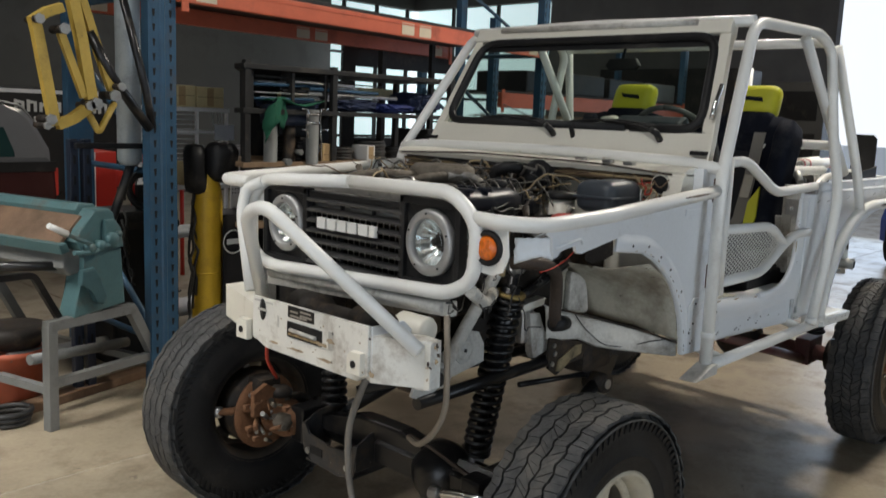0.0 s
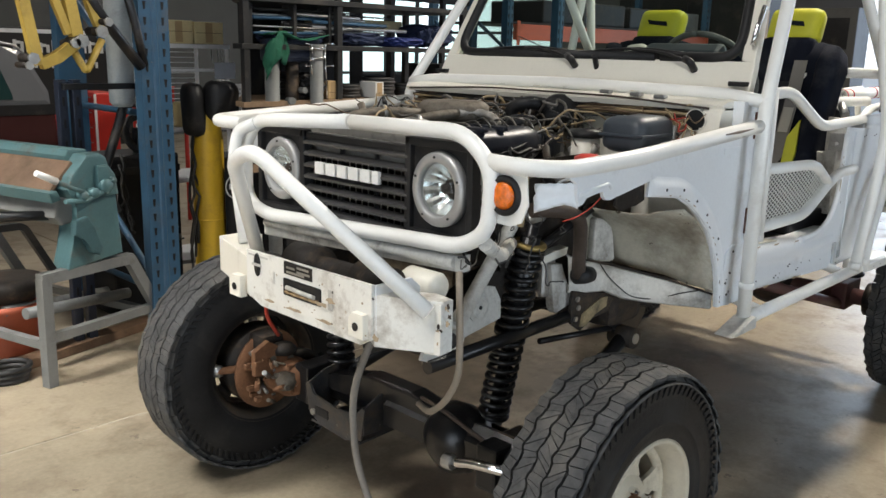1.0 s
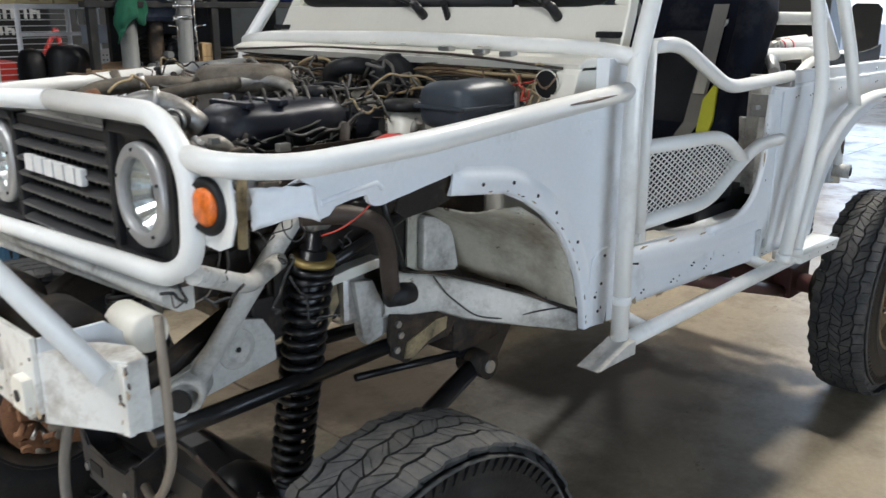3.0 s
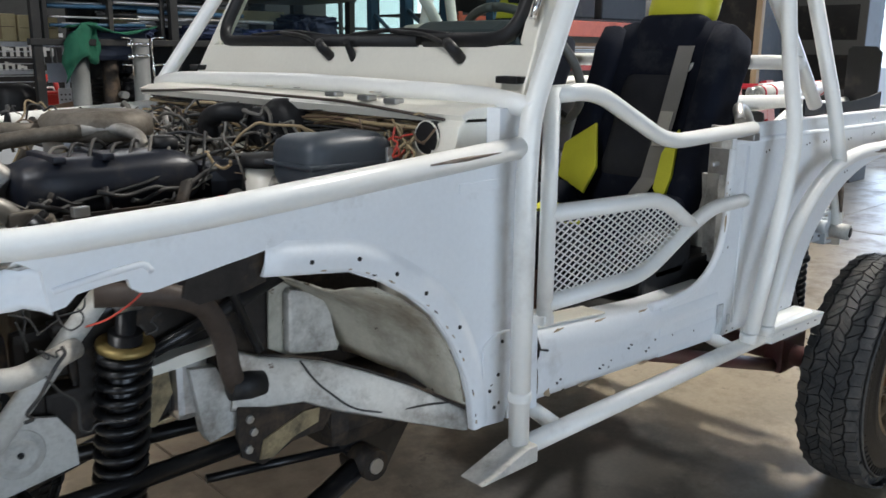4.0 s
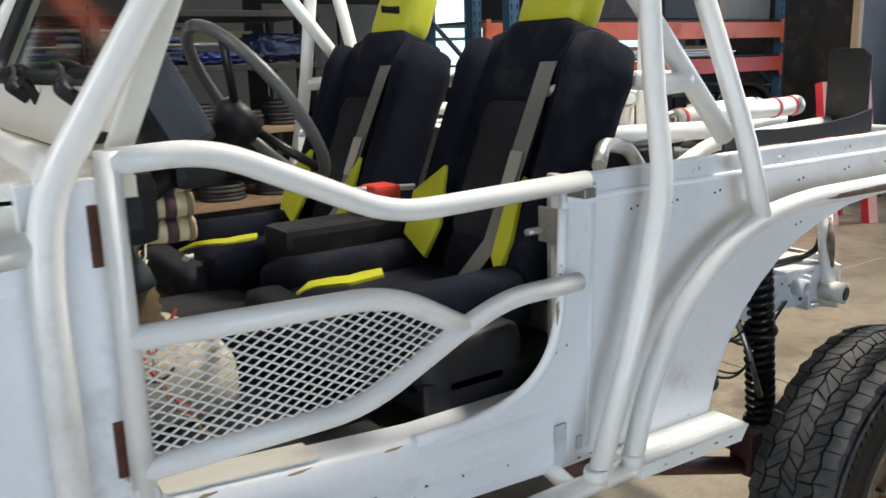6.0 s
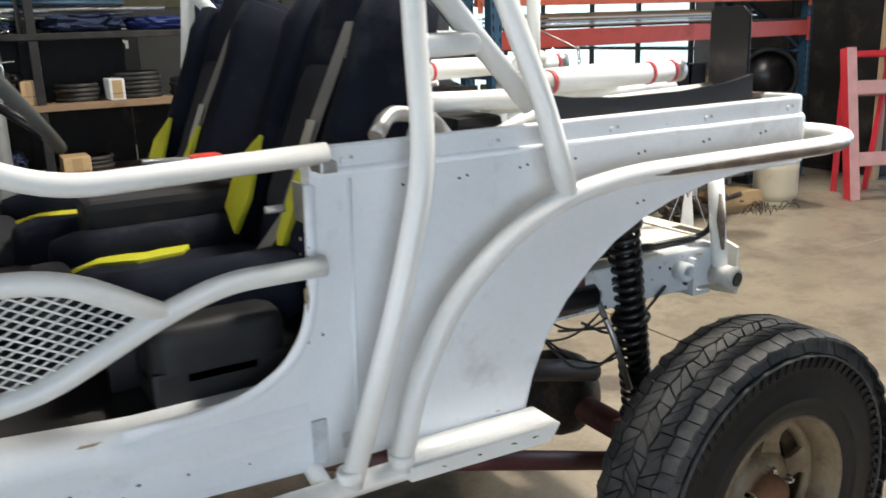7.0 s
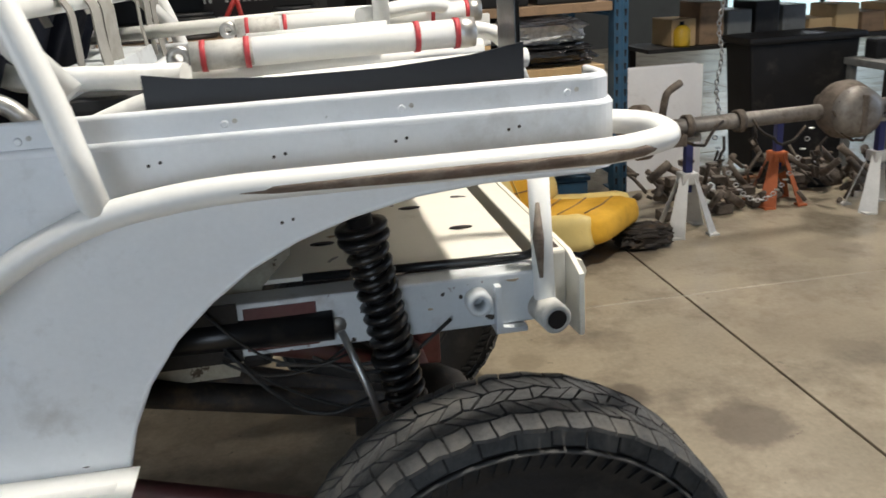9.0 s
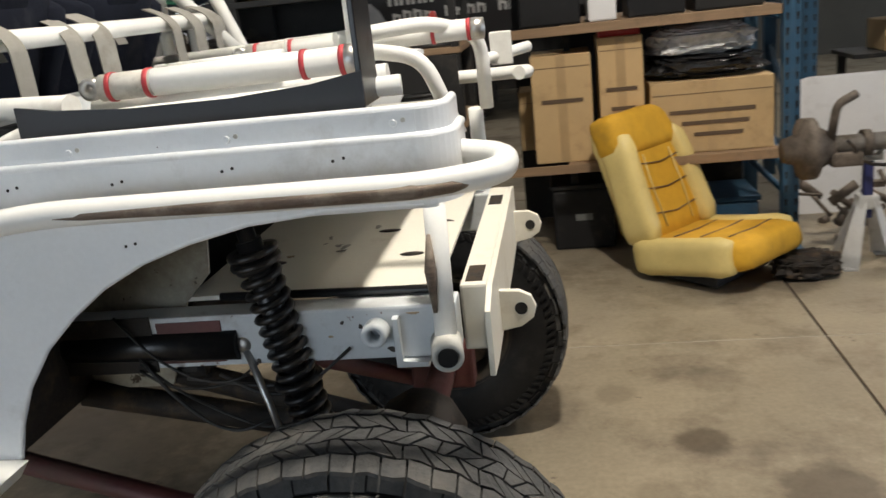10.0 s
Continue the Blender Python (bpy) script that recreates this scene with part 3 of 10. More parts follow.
flap = [[(-0.452 - 0.0105 * i + 0.006 * noise.noise(Vector((i * 0.7, j * 0.9, 2.0))), -0.700 + 0.0066 * i + 0.011 * noise.noise(Vector((i * 0.55, j * 0.8, 0.3))) + 0.006 * abs(noise.noise(Vector((i * 1.3, j * 1.1, 5)))), 1.302 - 0.0105 * j + 0.010 * math.sin(i * 0.5) * (j / 6) + 0.004 * noise.noise(Vector((i * 0.9, j * 0.5, 9)))) for i in range(10)] for j in range(7)]
part("torn_flap", cloth(B(), flap), WHITE, fender, "crumpled torn end of the fender").modifiers.new("thick", "SOLIDIFY").thickness = 0.002
part("torn_fold", cloth(B(), [[(-0.43 - 0.012 * i, -0.699 + 0.012 * j + 0.004 * noise.noise(Vector((i, j, 1))), 1.322 - 0.006 * j + 0.004 * noise.noise(Vector((i * 0.8, j, 4)))) for i in range(6)] for j in range(4)]), WHITE, fender).modifiers.new("thick", "SOLIDIFY").thickness = 0.002
part("fender_fold", sweep(B(), [(-0.45, -0.702, 1.272), (-0.39, -0.703, 1.282), (-0.325, -0.702, 1.289), (-0.315, -0.702, 1.276)], 0.005, 8, 0.02), WHITE, fender)
def smooth(pts, n=5):
    """Points on a smooth curve through the given ones."""
    q = [Vector(p) for p in pts]
    q = [q[0] * 2 - q[1]] + q + [q[-1] * 2 - q[-2]]
    out = []
    for i in range(1, len(q) - 2):
        for k in range(n):
            t = k / n
            out.append(0.5 * (2 * q[i] + (q[i + 1] - q[i - 1]) * t + (2 * q[i - 1] - 5 * q[i] + 4 * q[i + 1] - q[i + 2]) * t * t + (3 * q[i] - q[i - 1] - 3 * q[i + 1] + q[i + 2]) * t ** 3))
    return out + [q[-2]]


FLARE = [Vector((x, 0, z)) for x, z in ARCH_F]
arc_s = smooth(FLARE, 5)
rows = []
for i, p in enumerate(arc_s):
    d = (arc_s[min(i + 1, len(arc_s) - 1)] - arc_s[max(i - 1, 0)]).normalized()
    nrm = Vector((-d.z, 0, d.x)) * -1 if d.x < 0 else Vector((-d.z, 0, d.x))
    w_ = 1.0 - 0.15 * max(0, i - 25) / 20
    rows.append([p + nrm * u * w_ + Vector((0, max(y_, -0.7025) if i == 0 else y_ + (0.003 if i == 1 else 0.0), 0)) for u, y_ in ((0.003, -0.694), (0.0, -0.7035), (0.002, -0.7085), (0.008, -0.7105), (0.024, -0.7115), (0.036, -0.7105), (0.044, -0.7075), (0.050, -0.7040), (0.058, -0.7018))])
part("arch_flange", cloth(B(), rows), WHITE, fender, "pressed flare round the wheel arch")
for x, z in ((-0.05, 1.247), (0.047, 1.237), (0.130, 1.196), (0.200, 1.147), (0.288, 1.062)):
    part("flange_hole", rod(B(), (x, -0.709, z), (x, -0.7128, z), 0.0042, n=10), BLACK, fender)
# the stamped panel with the model lettering, kept as a raised bar, and the vertical crease behind the arch
part("raised_letter_bar", box(B(), (0.29, -0.7048, 1.320), (0.405, -0.7022, 1.340), 0.001), WHITE, fender)
part("fender_crease", sweep(B(), [(0.36, -0.703, 0.86), (0.365, -0.703, 1.0), (0.40, -0.703, 1.02), (0.44, -0.703, 1.02)], 0.0035, 8), WHITE, fender)
for x, z in ((0.40, 0.86), (0.41, 0.93), (0.385, 0.90), (0.42, 1.0)):
    part("bolt_hole", rod(B(), (x, -0.702, z), (x, -0.7045, z), 0.004, n=8), BLACK, fender)
# cowl side behind the fender, hinge pillar
pillar = part("hinge_pillar", prism(B(), [(0.445, 0.82), (0.54, 0.82), (0.535, 1.0), (0.52, 1.06), (0.515, 1.44), (0.50, 1.475), (0.40, 1.475), (0.40, 1.376), (0.445, 1.376)], "y", -0.70, -0.66), WHITE, car)
HINGER = mat("rust_brown_hinge", (0.10, 0.032, 0.014), 0.7, 0.1, var=0.5, scale=30, dirt=(0.03, 0.02, 0.015), amount=0.5, dscale=30)
for z in (1.412, 1.105):
    part("hinge_recess", box(B(), (0.481, -0.704, z - 0.055), (0.527, -0.7005, z + 0.03), 0.002), HINGER, pillar, "rusty door hinge recess")
    part("hinge", sweep(B(), [(0.522, -0.712, z - 0.045), (0.522, -0.712, z + 0.02)], 0.006, 10), STEEL, pillar)
# rocker panel under the door
rows = []
for k in range(27):
    x = 0.54 + 0.76 * k / 26
    zt = 0.990 - 0.035 * min(1.0, (x - 0.54) / 0.46)
    zb = 0.832 - 0.020 * min(1.0, (x - 0.54) / 0.46)
    dent = 0.0025 * noise.noise(Vector((x * 7, 0, 3)))
    rows.append([(x, y, zt + dz) for y, dz in ((-0.62, 0.004), (-0.655, 0.006), (-0.680, 0.003), (-0.694, -0.006), (-0.7015, -0.020), (-0.7045, -0.040), (-0.7030, -0.052), (-0.6990 + dent, -0.062), (-0.6975 + dent, -0.075), (-0.7010 + dent, -0.090))]
                + [(x, -0.7030 + dent, zb + 0.045), (x, -0.7015 + dent, zb + 0.020), (x, -0.6960, zb + 0.004), (x, -0.680, zb)])
sill = part("rocker_panel", cloth(B(), rows), WHITE, car, "dented white rocker panel")
part("door_step", prism(B(), [(0.545, 0.994), (0.80, 0.975), (0.80, 0.980), (0.545, 0.999)], "y", -0.685, -0.615, 0.002), CREAM, sill)
for x, z in ((0.61, 0.862), (0.77, 0.855), (0.885, 0.878), (0.962, 0.852)):
    for dx in (-0.006, 0.006):
        part("drilled_hole", rod(B(), (x + dx, -0.7005, z + dx * 0.5), (x + dx, -0.7055, z + dx * 0.5), random.uniform(0.0016, 0.003), n=7), BLACK, sill)
# rear quarter of the tub
quarter_out = [(1.337, 1.345), (1.328, 1.14), (1.308, 1.06), (1.265, 1.005), (1.19, 0.968), (1.10, 0.957), (1.02, 0.955), (1.02, 0.815), (1.33, 0.80), (1.775, 0.80)] + ARCH_R[1:-1] + [(2.60, 1.236), (2.60, 1.345)]
quarter = part("rear_quarter_panel", prism(B(), quarter_out, "y", -0.70, -0.688), WHITE, car, "long white rear side panel with rivets")
part("tub_rail", sweep(B(), [(1.342, -0.684, 1.386), (2.0, -0.684, 1.388), (2.60, -0.683, 1.388), (2.634, -0.67, 1.388), (2.644, -0.64, 1.388), (2.644, -0.56, 1.388)], 0.008, 10, 0.03), WHITE, quarter)
part("upper_band", prism(B(), [(1.337, 1.345), (2.60, 1.343), (2.60, 1.388), (1.337, 1.388)], "y", -0.692, -0.682), WHITE, quarter)
part("panel_shoulder", sweep(B(), [(1.34, -0.6925, 1.346), (2.60, -0.6925, 1.344), (2.637, -0.679, 1.344), (2.6535, -0.64, 1.344), (2.6535, -0.55, 1.344)], 0.0088, 10, 0.03), WHITE, quarter)


def corner(r, z0, z1, name):
    """Rounded rear corner of the tub round (2.60, -0.64)."""
    arc_ = [(2.60 + r * math.sin(t_), -0.64 - r * math.cos(t_)) for t_ in [math.pi / 2 * k / 8 for k in range(9)]]
    ins = [(2.60 + (r - 0.011) * math.sin(t_), -0.64 - (r - 0.011) * math.cos(t_)) for t_ in [math.pi / 2 * k / 8 for k in range(9)]]
    bm = B()
    prism(bm, arc_ + [(2.60 + r, -0.55), (2.589 + r, -0.55)] + ins[::-1], "z", z0, z1)
    part(name, bm, WHITE, quarter)


corner(0.060, 1.236, 1.345, "corner_cap")
corner(0.051, 1.345, 1.388, "corner_band")
for x, z in ((1.71, 1.366), (2.012, 1.366), (2.289, 1.366), (2.565, 1.369), (1.40, 1.366)):
    bm = B()
    clamp_plate(bm, (x, -0.6925, z), 0.0065, depth=0.003)
    part("rivet", bm, WHITE, quarter)
    part("rivet_pit", rod(B(), (x + 0.016, -0.6935, z + 0.004), (x + 0.016, -0.690, z + 0.004), 0.004, n=8), GRIMEW, quarter)
for x, z in ((1.90, 1.315), (2.09, 1.311), (2.284, 1.318), (2.471, 1.32), (2.09, 1.203), (1.64, 1.31), (1.78, 1.315), (1.52, 1.312)):
    for dx in (-0.009, 0.009):
        part("rivet_hole", rod(B(), (x + dx, -0.7012, z + dx * 0.2), (x + dx, -0.699, z + dx * 0.2), 0.0028, n=8), DIRTY, quarter)
part("opening_lip", sweep(B(), [(x, -0.693, z) for x, z in ((1.334, 1.33), (1.328, 1.14), (1.308, 1.06), (1.265, 1.005), (1.19, 0.968), (1.10, 0.957), (0.98, 0.957))], 0.011, 10, 0.04), WHITE, quarter)
part("panel_crease", sweep(B(), [(1.405, -0.6995, 1.335), (1.398, -0.6995, 1.0), (1.392, -0.6995, 0.83)], 0.005, 8, 0.05), WHITE, quarter)
part("arch_edge", sweep(B(), [(x, -0.695, z) for x, z in ARCH_R[:-1] + [(2.60, 1.236)]], 0.006, 8), WHITE, quarter)
part("door_frame_post", prism(B(), [(1.332, -0.688), (1.39, -0.688), (1.39, -0.60), (1.375, -0.60), (1.365, -0.66), (1.332, -0.66)], "z", 1.0, 1.386), GRIMEW, quarter)
striker = part("striker_plate", box(B(), (1.325, -0.69, 1.26), (1.332, -0.63, 1.33), 0.002), STEEL, quarter, "zinc door striker")
part("striker_pin", rod(B(), (1.26, -0.672, 1.292), (1.294, -0.672, 1.292), 0.007), STEEL, striker)
bm = B()
box(bm, (1.36, -0.7045, 0.83), (1.375, -0.701, 0.86), 0.001)
box(bm, (1.30, -0.7075, 0.815), (1.33, -0.701, 0.90), 0.002)
part("seam_bracket", bm, FRAMEB, quarter)
# right side, seen over and through the car
right_out = [(0.40, 1.45), (0.40, 0.84), (1.78, 0.80)] + ARCH_R[1:-2] + [(2.40, 1.388), (1.47, 1.388), (1.45, 1.10), (1.36, 0.98), (0.56, 1.0), (0.53, 1.45)]
part("right_side_panel", prism(B(), right_out, "y", 0.752, 0.764), WHITE, car)
part("right_fender", prism(B(), [(-0.5, 1.335), (-0.5, 1.25), (-0.14, 1.27)] + ARCH_F + [(0.40, 0.83), (0.40, 1.375)], "y", 0.74, 0.75), WHITE, car)
part("right_tub_rail", sweep(B(), [(1.475, 0.757, 1.388), (2.36, 0.757, 1.388), (2.40, 0.70, 1.388)], 0.010, 10, 0.03), WHITE, car)

# -- tub floor, firewall, bed --
part("cab_floor", box(B(), (0.42, -0.66, 0.93), (1.42, 0.74, 0.95)), BLACK, car)
part("tunnel", box(B(), (0.42, -0.08, 0.95), (1.42, 0.16, 1.08), 0.04), BLACK, car)
part("seat_riser", box(B(), (1.05, -0.62, 0.95), (1.45, 0.72, 1.02), 0.01), BLACK, car)
part("bed_front_wall", box(B(), (1.44, -0.66, 0.95), (1.46, 0.74, 1.24), 0.004), GRIMEW, car)
part("bed_floor", box(B(), (1.46, -0.655, 1.22), (2.46, 0.72, 1.235), 0.004), GRIMEW, car)
part("inner_side", box(B(), (1.46, -0.68, 1.225), (2.62, -0.655, 1.375), 0.004), WHITE, car)
fw = part("firewall", box(B(), (0.40, -0.66, 0.95), (0.42, 0.74, 1.455), 0.003), CREAM, car, "cream engine bay firewall")
part("cowl_top", prism(B(), [(0.33, 1.462), (0.36, 1.474), (0.54, 1.488), (0.56, 1.47), (0.56, 1.44), (0.34, 1.445)], "y", -0.665, 0.745, 0.004), CREAM, car, "cream cowl below the windscreen")
part("cowl_corner", prism(B(), [(0.30, 1.345), (0.42, 1.376), (0.42, 1.46), (0.345, 1.46), (0.325, 1.44), (0.315, 1.40)], "y", -0.665, -0.60, 0.006), CREAM, car)
# thin dark strip stands for the shaded gap under the cowl lip
part("cowl_seal", sweep(B(), [(0.328, -0.62, 1.452), (0.332, -0.3, 1.472), (0.332, 0.3, 1.476), (0.328, 0.72, 1.455)], 0.0035, 8, 0.1), HOSE, car)
duct = part("heater_duct_hole", sweep(B(), [(0.313, -0.585, 1.415), (0.345, -0.585, 1.415)], 0.032, 20), BLACK, car)
part("duct_rim", lathe(B(), [(0.032, 0), (0.0345, 0.0), (0.0345, 0.003), (0.032, 0.003)], toward((0.316, -0.585, 1.415), (0, -0.585, 1.415)), 24, True), CREAM, duct)

# -- windscreen --
screen = part("windscreen_frame", B(), CREAM, car, "cream windscreen frame", False)


def on_screen(y, s, out=0.0):
    """A place on the leaning windscreen: y across, s up the slope from its foot, out in front of it."""
    c, d = math.cos(radians(26)), math.sin(radians(26))
    return (0.535 + s * d - out * c, y, 1.487 + s * c + out * d)


def screen_bar(pts, th=0.02, back=0.018):
    bm = B()
    a = [bm.verts.new(on_screen(y, s, th)) for y, s in pts]
    b = [bm.verts.new(on_screen(y, s, -back)) for y, s in pts]
    n = len(a)
    bm.faces.new(a)
    bm.faces.new(b[::-1])
    for i in range(n):
        bm.faces.new((a[i], b[i], b[(i + 1) % n], a[(i + 1) % n]))
    bmesh.ops.bevel(bm, geom=list(bm.edges), offset=0.006, segments=2, affect="EDGES", profile=0.6)
    return bm


BL, BR, TL, TR = (-0.655, 0.0), (0.745, 0.0), (-0.585, 0.585), (0.665, 0.585)
GBL, GBR, GTL, GTR = (-0.595, 0.115), (0.685, 0.115), (-0.545, 0.525), (0.625, 0.525)
part("lower_panel", screen_bar([BL, BR, (0.735, 0.112), (-0.645, 0.112)]), CREAM, screen)
part("left_post", screen_bar([(-0.645, 0.10), GBL, GTL, (-0.59, 0.54)]), CREAM, screen)
part("right_post", screen_bar([(0.735, 0.10), GBR, GTR, (0.67, 0.54)]), CREAM, screen)
part("header", screen_bar([(-0.592, 0.525), (0.672, 0.525), TR, TL], 0.03, 0.03), CREAM, screen)
seal_pts = [on_screen(*p, 0.018) for p in ((-0.3, 0.122), (-0.588, 0.122), (-0.538, 0.518), (0.0, 0.518), (0.618, 0.518), (0.678, 0.122), (-0.28, 0.122))]
part("glass_seal", sweep(B(), seal_pts, 0.018, 10, 0.09), BLACK, screen, "black rubber glass seal")
def prism_screen(pts):
    """A thin sheet lying on the glass."""
    b_ = B()
    front = [b_.verts.new(on_screen(y, s, 0.008)) for y, s in pts]
    back = [b_.verts.new(on_screen(y, s, 0.006)) for y, s in pts]
    b_.faces.new(front)
    b_.faces.new(back[::-1])
    for i in range(len(pts)):
        b_.faces.new((front[i], back[i], back[(i + 1) % len(pts)], front[(i + 1) % len(pts)]))
    return b_


bm = B()
bm.faces.new([bm.verts.new(on_screen(y, s, 0.004)) for y, s in (GBL, GBR, GTR, GTL)])
pane = part("windscreen_glass", bm, SCREEN, screen, "clear windscreen glass")
pane.visible_shadow = False
part("shade_band", prism_screen([(-0.545, 0.478), (0.625, 0.478), (0.62, 0.525), (-0.54, 0.525)]), BLACK, screen, "black shade band across the top of the glass")
for y in (-0.616, 0.722):
    part("rubber_block", box(B(), (0.505, y - 0.03, 1.517), (0.535, y + 0.03, 1.532), 0.003, None), BLACK, screen)
for y in (-0.44, 0.05):
    arm = part("wiper", sweep(B(), [on_screen(y, 0.075, 0.02), on_screen(y, 0.085, 0.06), on_screen(y + 0.03, 0.10, 0.05)], 0.013, 10, 0.01), BLACK, screen, "black windscreen wiper")
    part("wiper_arm", sweep(B(), [on_screen(y, 0.085, 0.058), on_screen(y + 0.12, 0.125, 0.045), on_screen(y + 0.26, 0.14, 0.035)], 0.0055, 8, 0.05), BLACK, arm)
    part("wiper_blade", sweep(B(), [on_screen(y + 0.0, 0.126, 0.028), on_screen(y + 0.22, 0.150, 0.028), on_screen(y + 0.42, 0.135, 0.028)], 0.0052, 8, 0.1), BLACK, arm)
part("washer_nozzle", sweep(B(), [on_screen(-0.045, 0.07, 0.015), on_screen(-0.045, 0.095, 0.045), on_screen(-0.05, 0.10, 0.06)], 0.010, 10, 0.01), BLACK, screen)
part("frame_latch", sweep(B(), [on_screen(-0.625, 0.16, 0.035), on_screen(-0.628, 0.22, 0.045), on_screen(-0.625, 0.30, 0.035)], 0.008, 10, 0.03), CHROME, screen, "chrome fold-down latch")
part("rear_view_mirror", prism(B(), [(-0.20, 1.855), (-0.18, 1.835), (-0.06, 1.835), (-0.04, 1.855), (-0.06, 1.885), (-0.18, 1.885)], "x", 0.76, 0.785, 0.006), BLACK, screen)
part("mirror_stalk", rod(B(), (0.765, -0.12, 1.88), (0.80, -0.12, 1.97), 0.006), BLACK, screen)
part("header_rib", sweep(B(), [on_screen(-0.45, 0.57, 0.035), on_screen(0.52, 0.57, 0.035)], 0.012, 8), GRIMEW, screen)
bm = B()
for y in (-0.42, -0.05, 0.40):
    box(bm, (0.775, y, 1.985), (0.80, y + 0.09, 2.01), 0.004)
part("header_clip", bm, BLACK, screen)

# -- tube cage --
YL, YR = -0.762, 0.822
cage_pts = {
    "left_front_tube": [(0.412, YL, 0.79), (0.412, YL, 1.36), (0.425, YL + 0.005, 1.465), (0.80, -0.655, 2.015), (1.45, -0.655, 2.03), (1.555, -0.675, 1.97), (1.53, -0.735, 1.55), (1.515, -0.782, 1.36), (1.45, -0.785, 1.12), (1.335, -0.785, 0.80)],
    "left_side_rail": [(0.40, YL, 0.785), (1.0, YL, 0.785), (1.765, YL, 0.785)],
    "left_arch_tube": [(1.435, -0.782, 0.80), (1.475, -0.782, 0.95), (1.56, -0.782, 1.10), (1.69, -0.782, 1.205), (1.82, -0.782, 1.262), (1.98, -0.785, 1.285), (2.62, -0.785, 1.285), (2.735, -0.74, 1.29), (2.735, -0.64, 1.295), (2.65, -0.60, 1.30)],
    "left_rear_stay": [(1.825, -0.782, 1.265), (1.79, -0.765, 1.42), (1.60, -0.68, 1.99)],
    "right_front_tube": [(0.412, YR, 0.79), (0.412, YR, 1.36), (0.425, YR - 0.005, 1.455), (0.80, 0.715, 2.015), (1.45, 0.715, 2.03), (1.555, 0.735, 1.97), (1.53, 0.795, 1.55), (1.515, 0.842, 1.36), (1.45, 0.845, 1.12), (1.335, 0.845, 0.80)],
    "right_side_rail": [(0.40, YR, 0.785), (1.0, YR, 0.785), (1.765, YR, 0.785)],
    "right_arch_tube": [(1.435, 0.84, 0.80), (1.475, 0.84, 0.95), (1.56, 0.84, 1.10), (1.82, 0.84, 1.262), (1.98, 0.84, 1.285), (2.62, 0.84, 1.285), (2.735, 0.80, 1.29), (2.70, 0.70, 1.295)],
    "right_rear_stay": [(1.825, 0.84, 1.265), (1.79, 0.825, 1.42), (1.60, 0.74, 1.99)],
    "roof_front_bar": [(0.80, -0.655, 2.015), (0.79, 0.03, 2.025), (0.80, 0.715, 2.015)],
    "roof_rear_bar": [(1.545, -0.665, 2.0), (1.545, 0.725, 2.0)],
    "harness_bar": [(1.53, -0.735, 1.553), (1.70, -0.69, 1.556), (1.715, 0.03, 1.556), (1.70, 0.75, 1.556), (1.53, 0.79, 1.545)],
    "cross_brace": [(1.30, -0.655, 2.0), (1.80, -0.70, 1.43)],
    "right_cross_brace": [(1.30, 0.715, 2.0), (1.80, 0.76, 1.43)],
    "bed_stay": [(1.56, -0.40, 1.55), (1.62, -0.42, 1.43), (1.95, -0.55, 1.43)],
    "cowl_bar": [(0.435, YL, 1.475), (0.45, -0.62, 1.492), (0.455, 0.03, 1.502), (0.45, 0.70, 1.492), (0.435, YR, 1.475)],
    "left_fender_rail": [(-0.595, -0.53, 1.347), (-0.60, -0.635, 1.345), (-0.50, -0.70, 1.338), (-0.25, -0.735, 1.353), (0.41, YL + 0.01, 1.405)],
    "right_fender_rail": [(-0.60, 0.53, 1.36), (-0.61, 0.68, 1.36), (-0.50, 0.79, 1.355), (0.41, YR - 0.01, 1.40)],
}
for _name, _pts in cage_pts.items():
    tube(_name, _pts, bend=0.10 if "front_tube" in _name or "arch" in _name else 0.06)
part("sill_foot_plate", prism(B(), [(0.27, 0.764), (0.43, 0.764), (0.43, 0.80), (0.40, 0.80)], "y", -0.80, -0.735, 0.003), GRIMEW, car, "bent foot plate on the side rail")
part("side_rail_box", prism(B(), [(1.45, 0.775), (1.77, 0.765), (1.795, 0.80), (1.45, 0.805)], "y", -0.80, -0.70, 0.004), TUBEW, car)
part("scraped_patch", sweep(B(), [(1.955, -0.7955, 1.284), (2.03, -0.7968, 1.283), (2.30, -0.7976, 1.282), (2.60, -0.7972, 1.281), (2.66, -0.785, 1.282), (2.71, -0.762, 1.283)], [0.003, 0.0095, 0.0122, 0.0125, 0.0105, 0.003], 10), SCUFF, car, "tube scraped to bare rusty metal")
part("scraped_rail_patch", sweep(B(), [(0.16, -0.7652, 1.392), (0.24, -0.7672, 1.396), (0.34, -0.7695, 1.402)], [0.0015, 0.0045, 0.0015], 10), SCUFF, car)
for x, y, z in ((0.412, YL, 0.90), (1.335, -0.785, 0.82), (1.44, -0.782, 0.82)):
    bm = B()
    lathe(bm, [(0.0225, -0.012), (0.0245, -0.006), (0.0245, 0.006), (0.0225, 0.012)], Matrix.Translation((x, y, z)), 16)
    part("weld_bead", bm, TUBEW, car)
for y0, y1 in ((-0.76, -0.46), (0.82, 0.50)):
    for x in (0.55, 1.30):
        part("rail_outrigger", rod(B(), (x, y0, 0.785), (x, y1, 0.86), 0.018), TUBEW, car)

# -- tube half door --
door = part("tube_door", sweep(B(), [(0.505, -0.742, 1.03), (0.505, -0.742, 1.515)], 0.017, 14), TUBEW, car, "white tube half door with wire mesh")
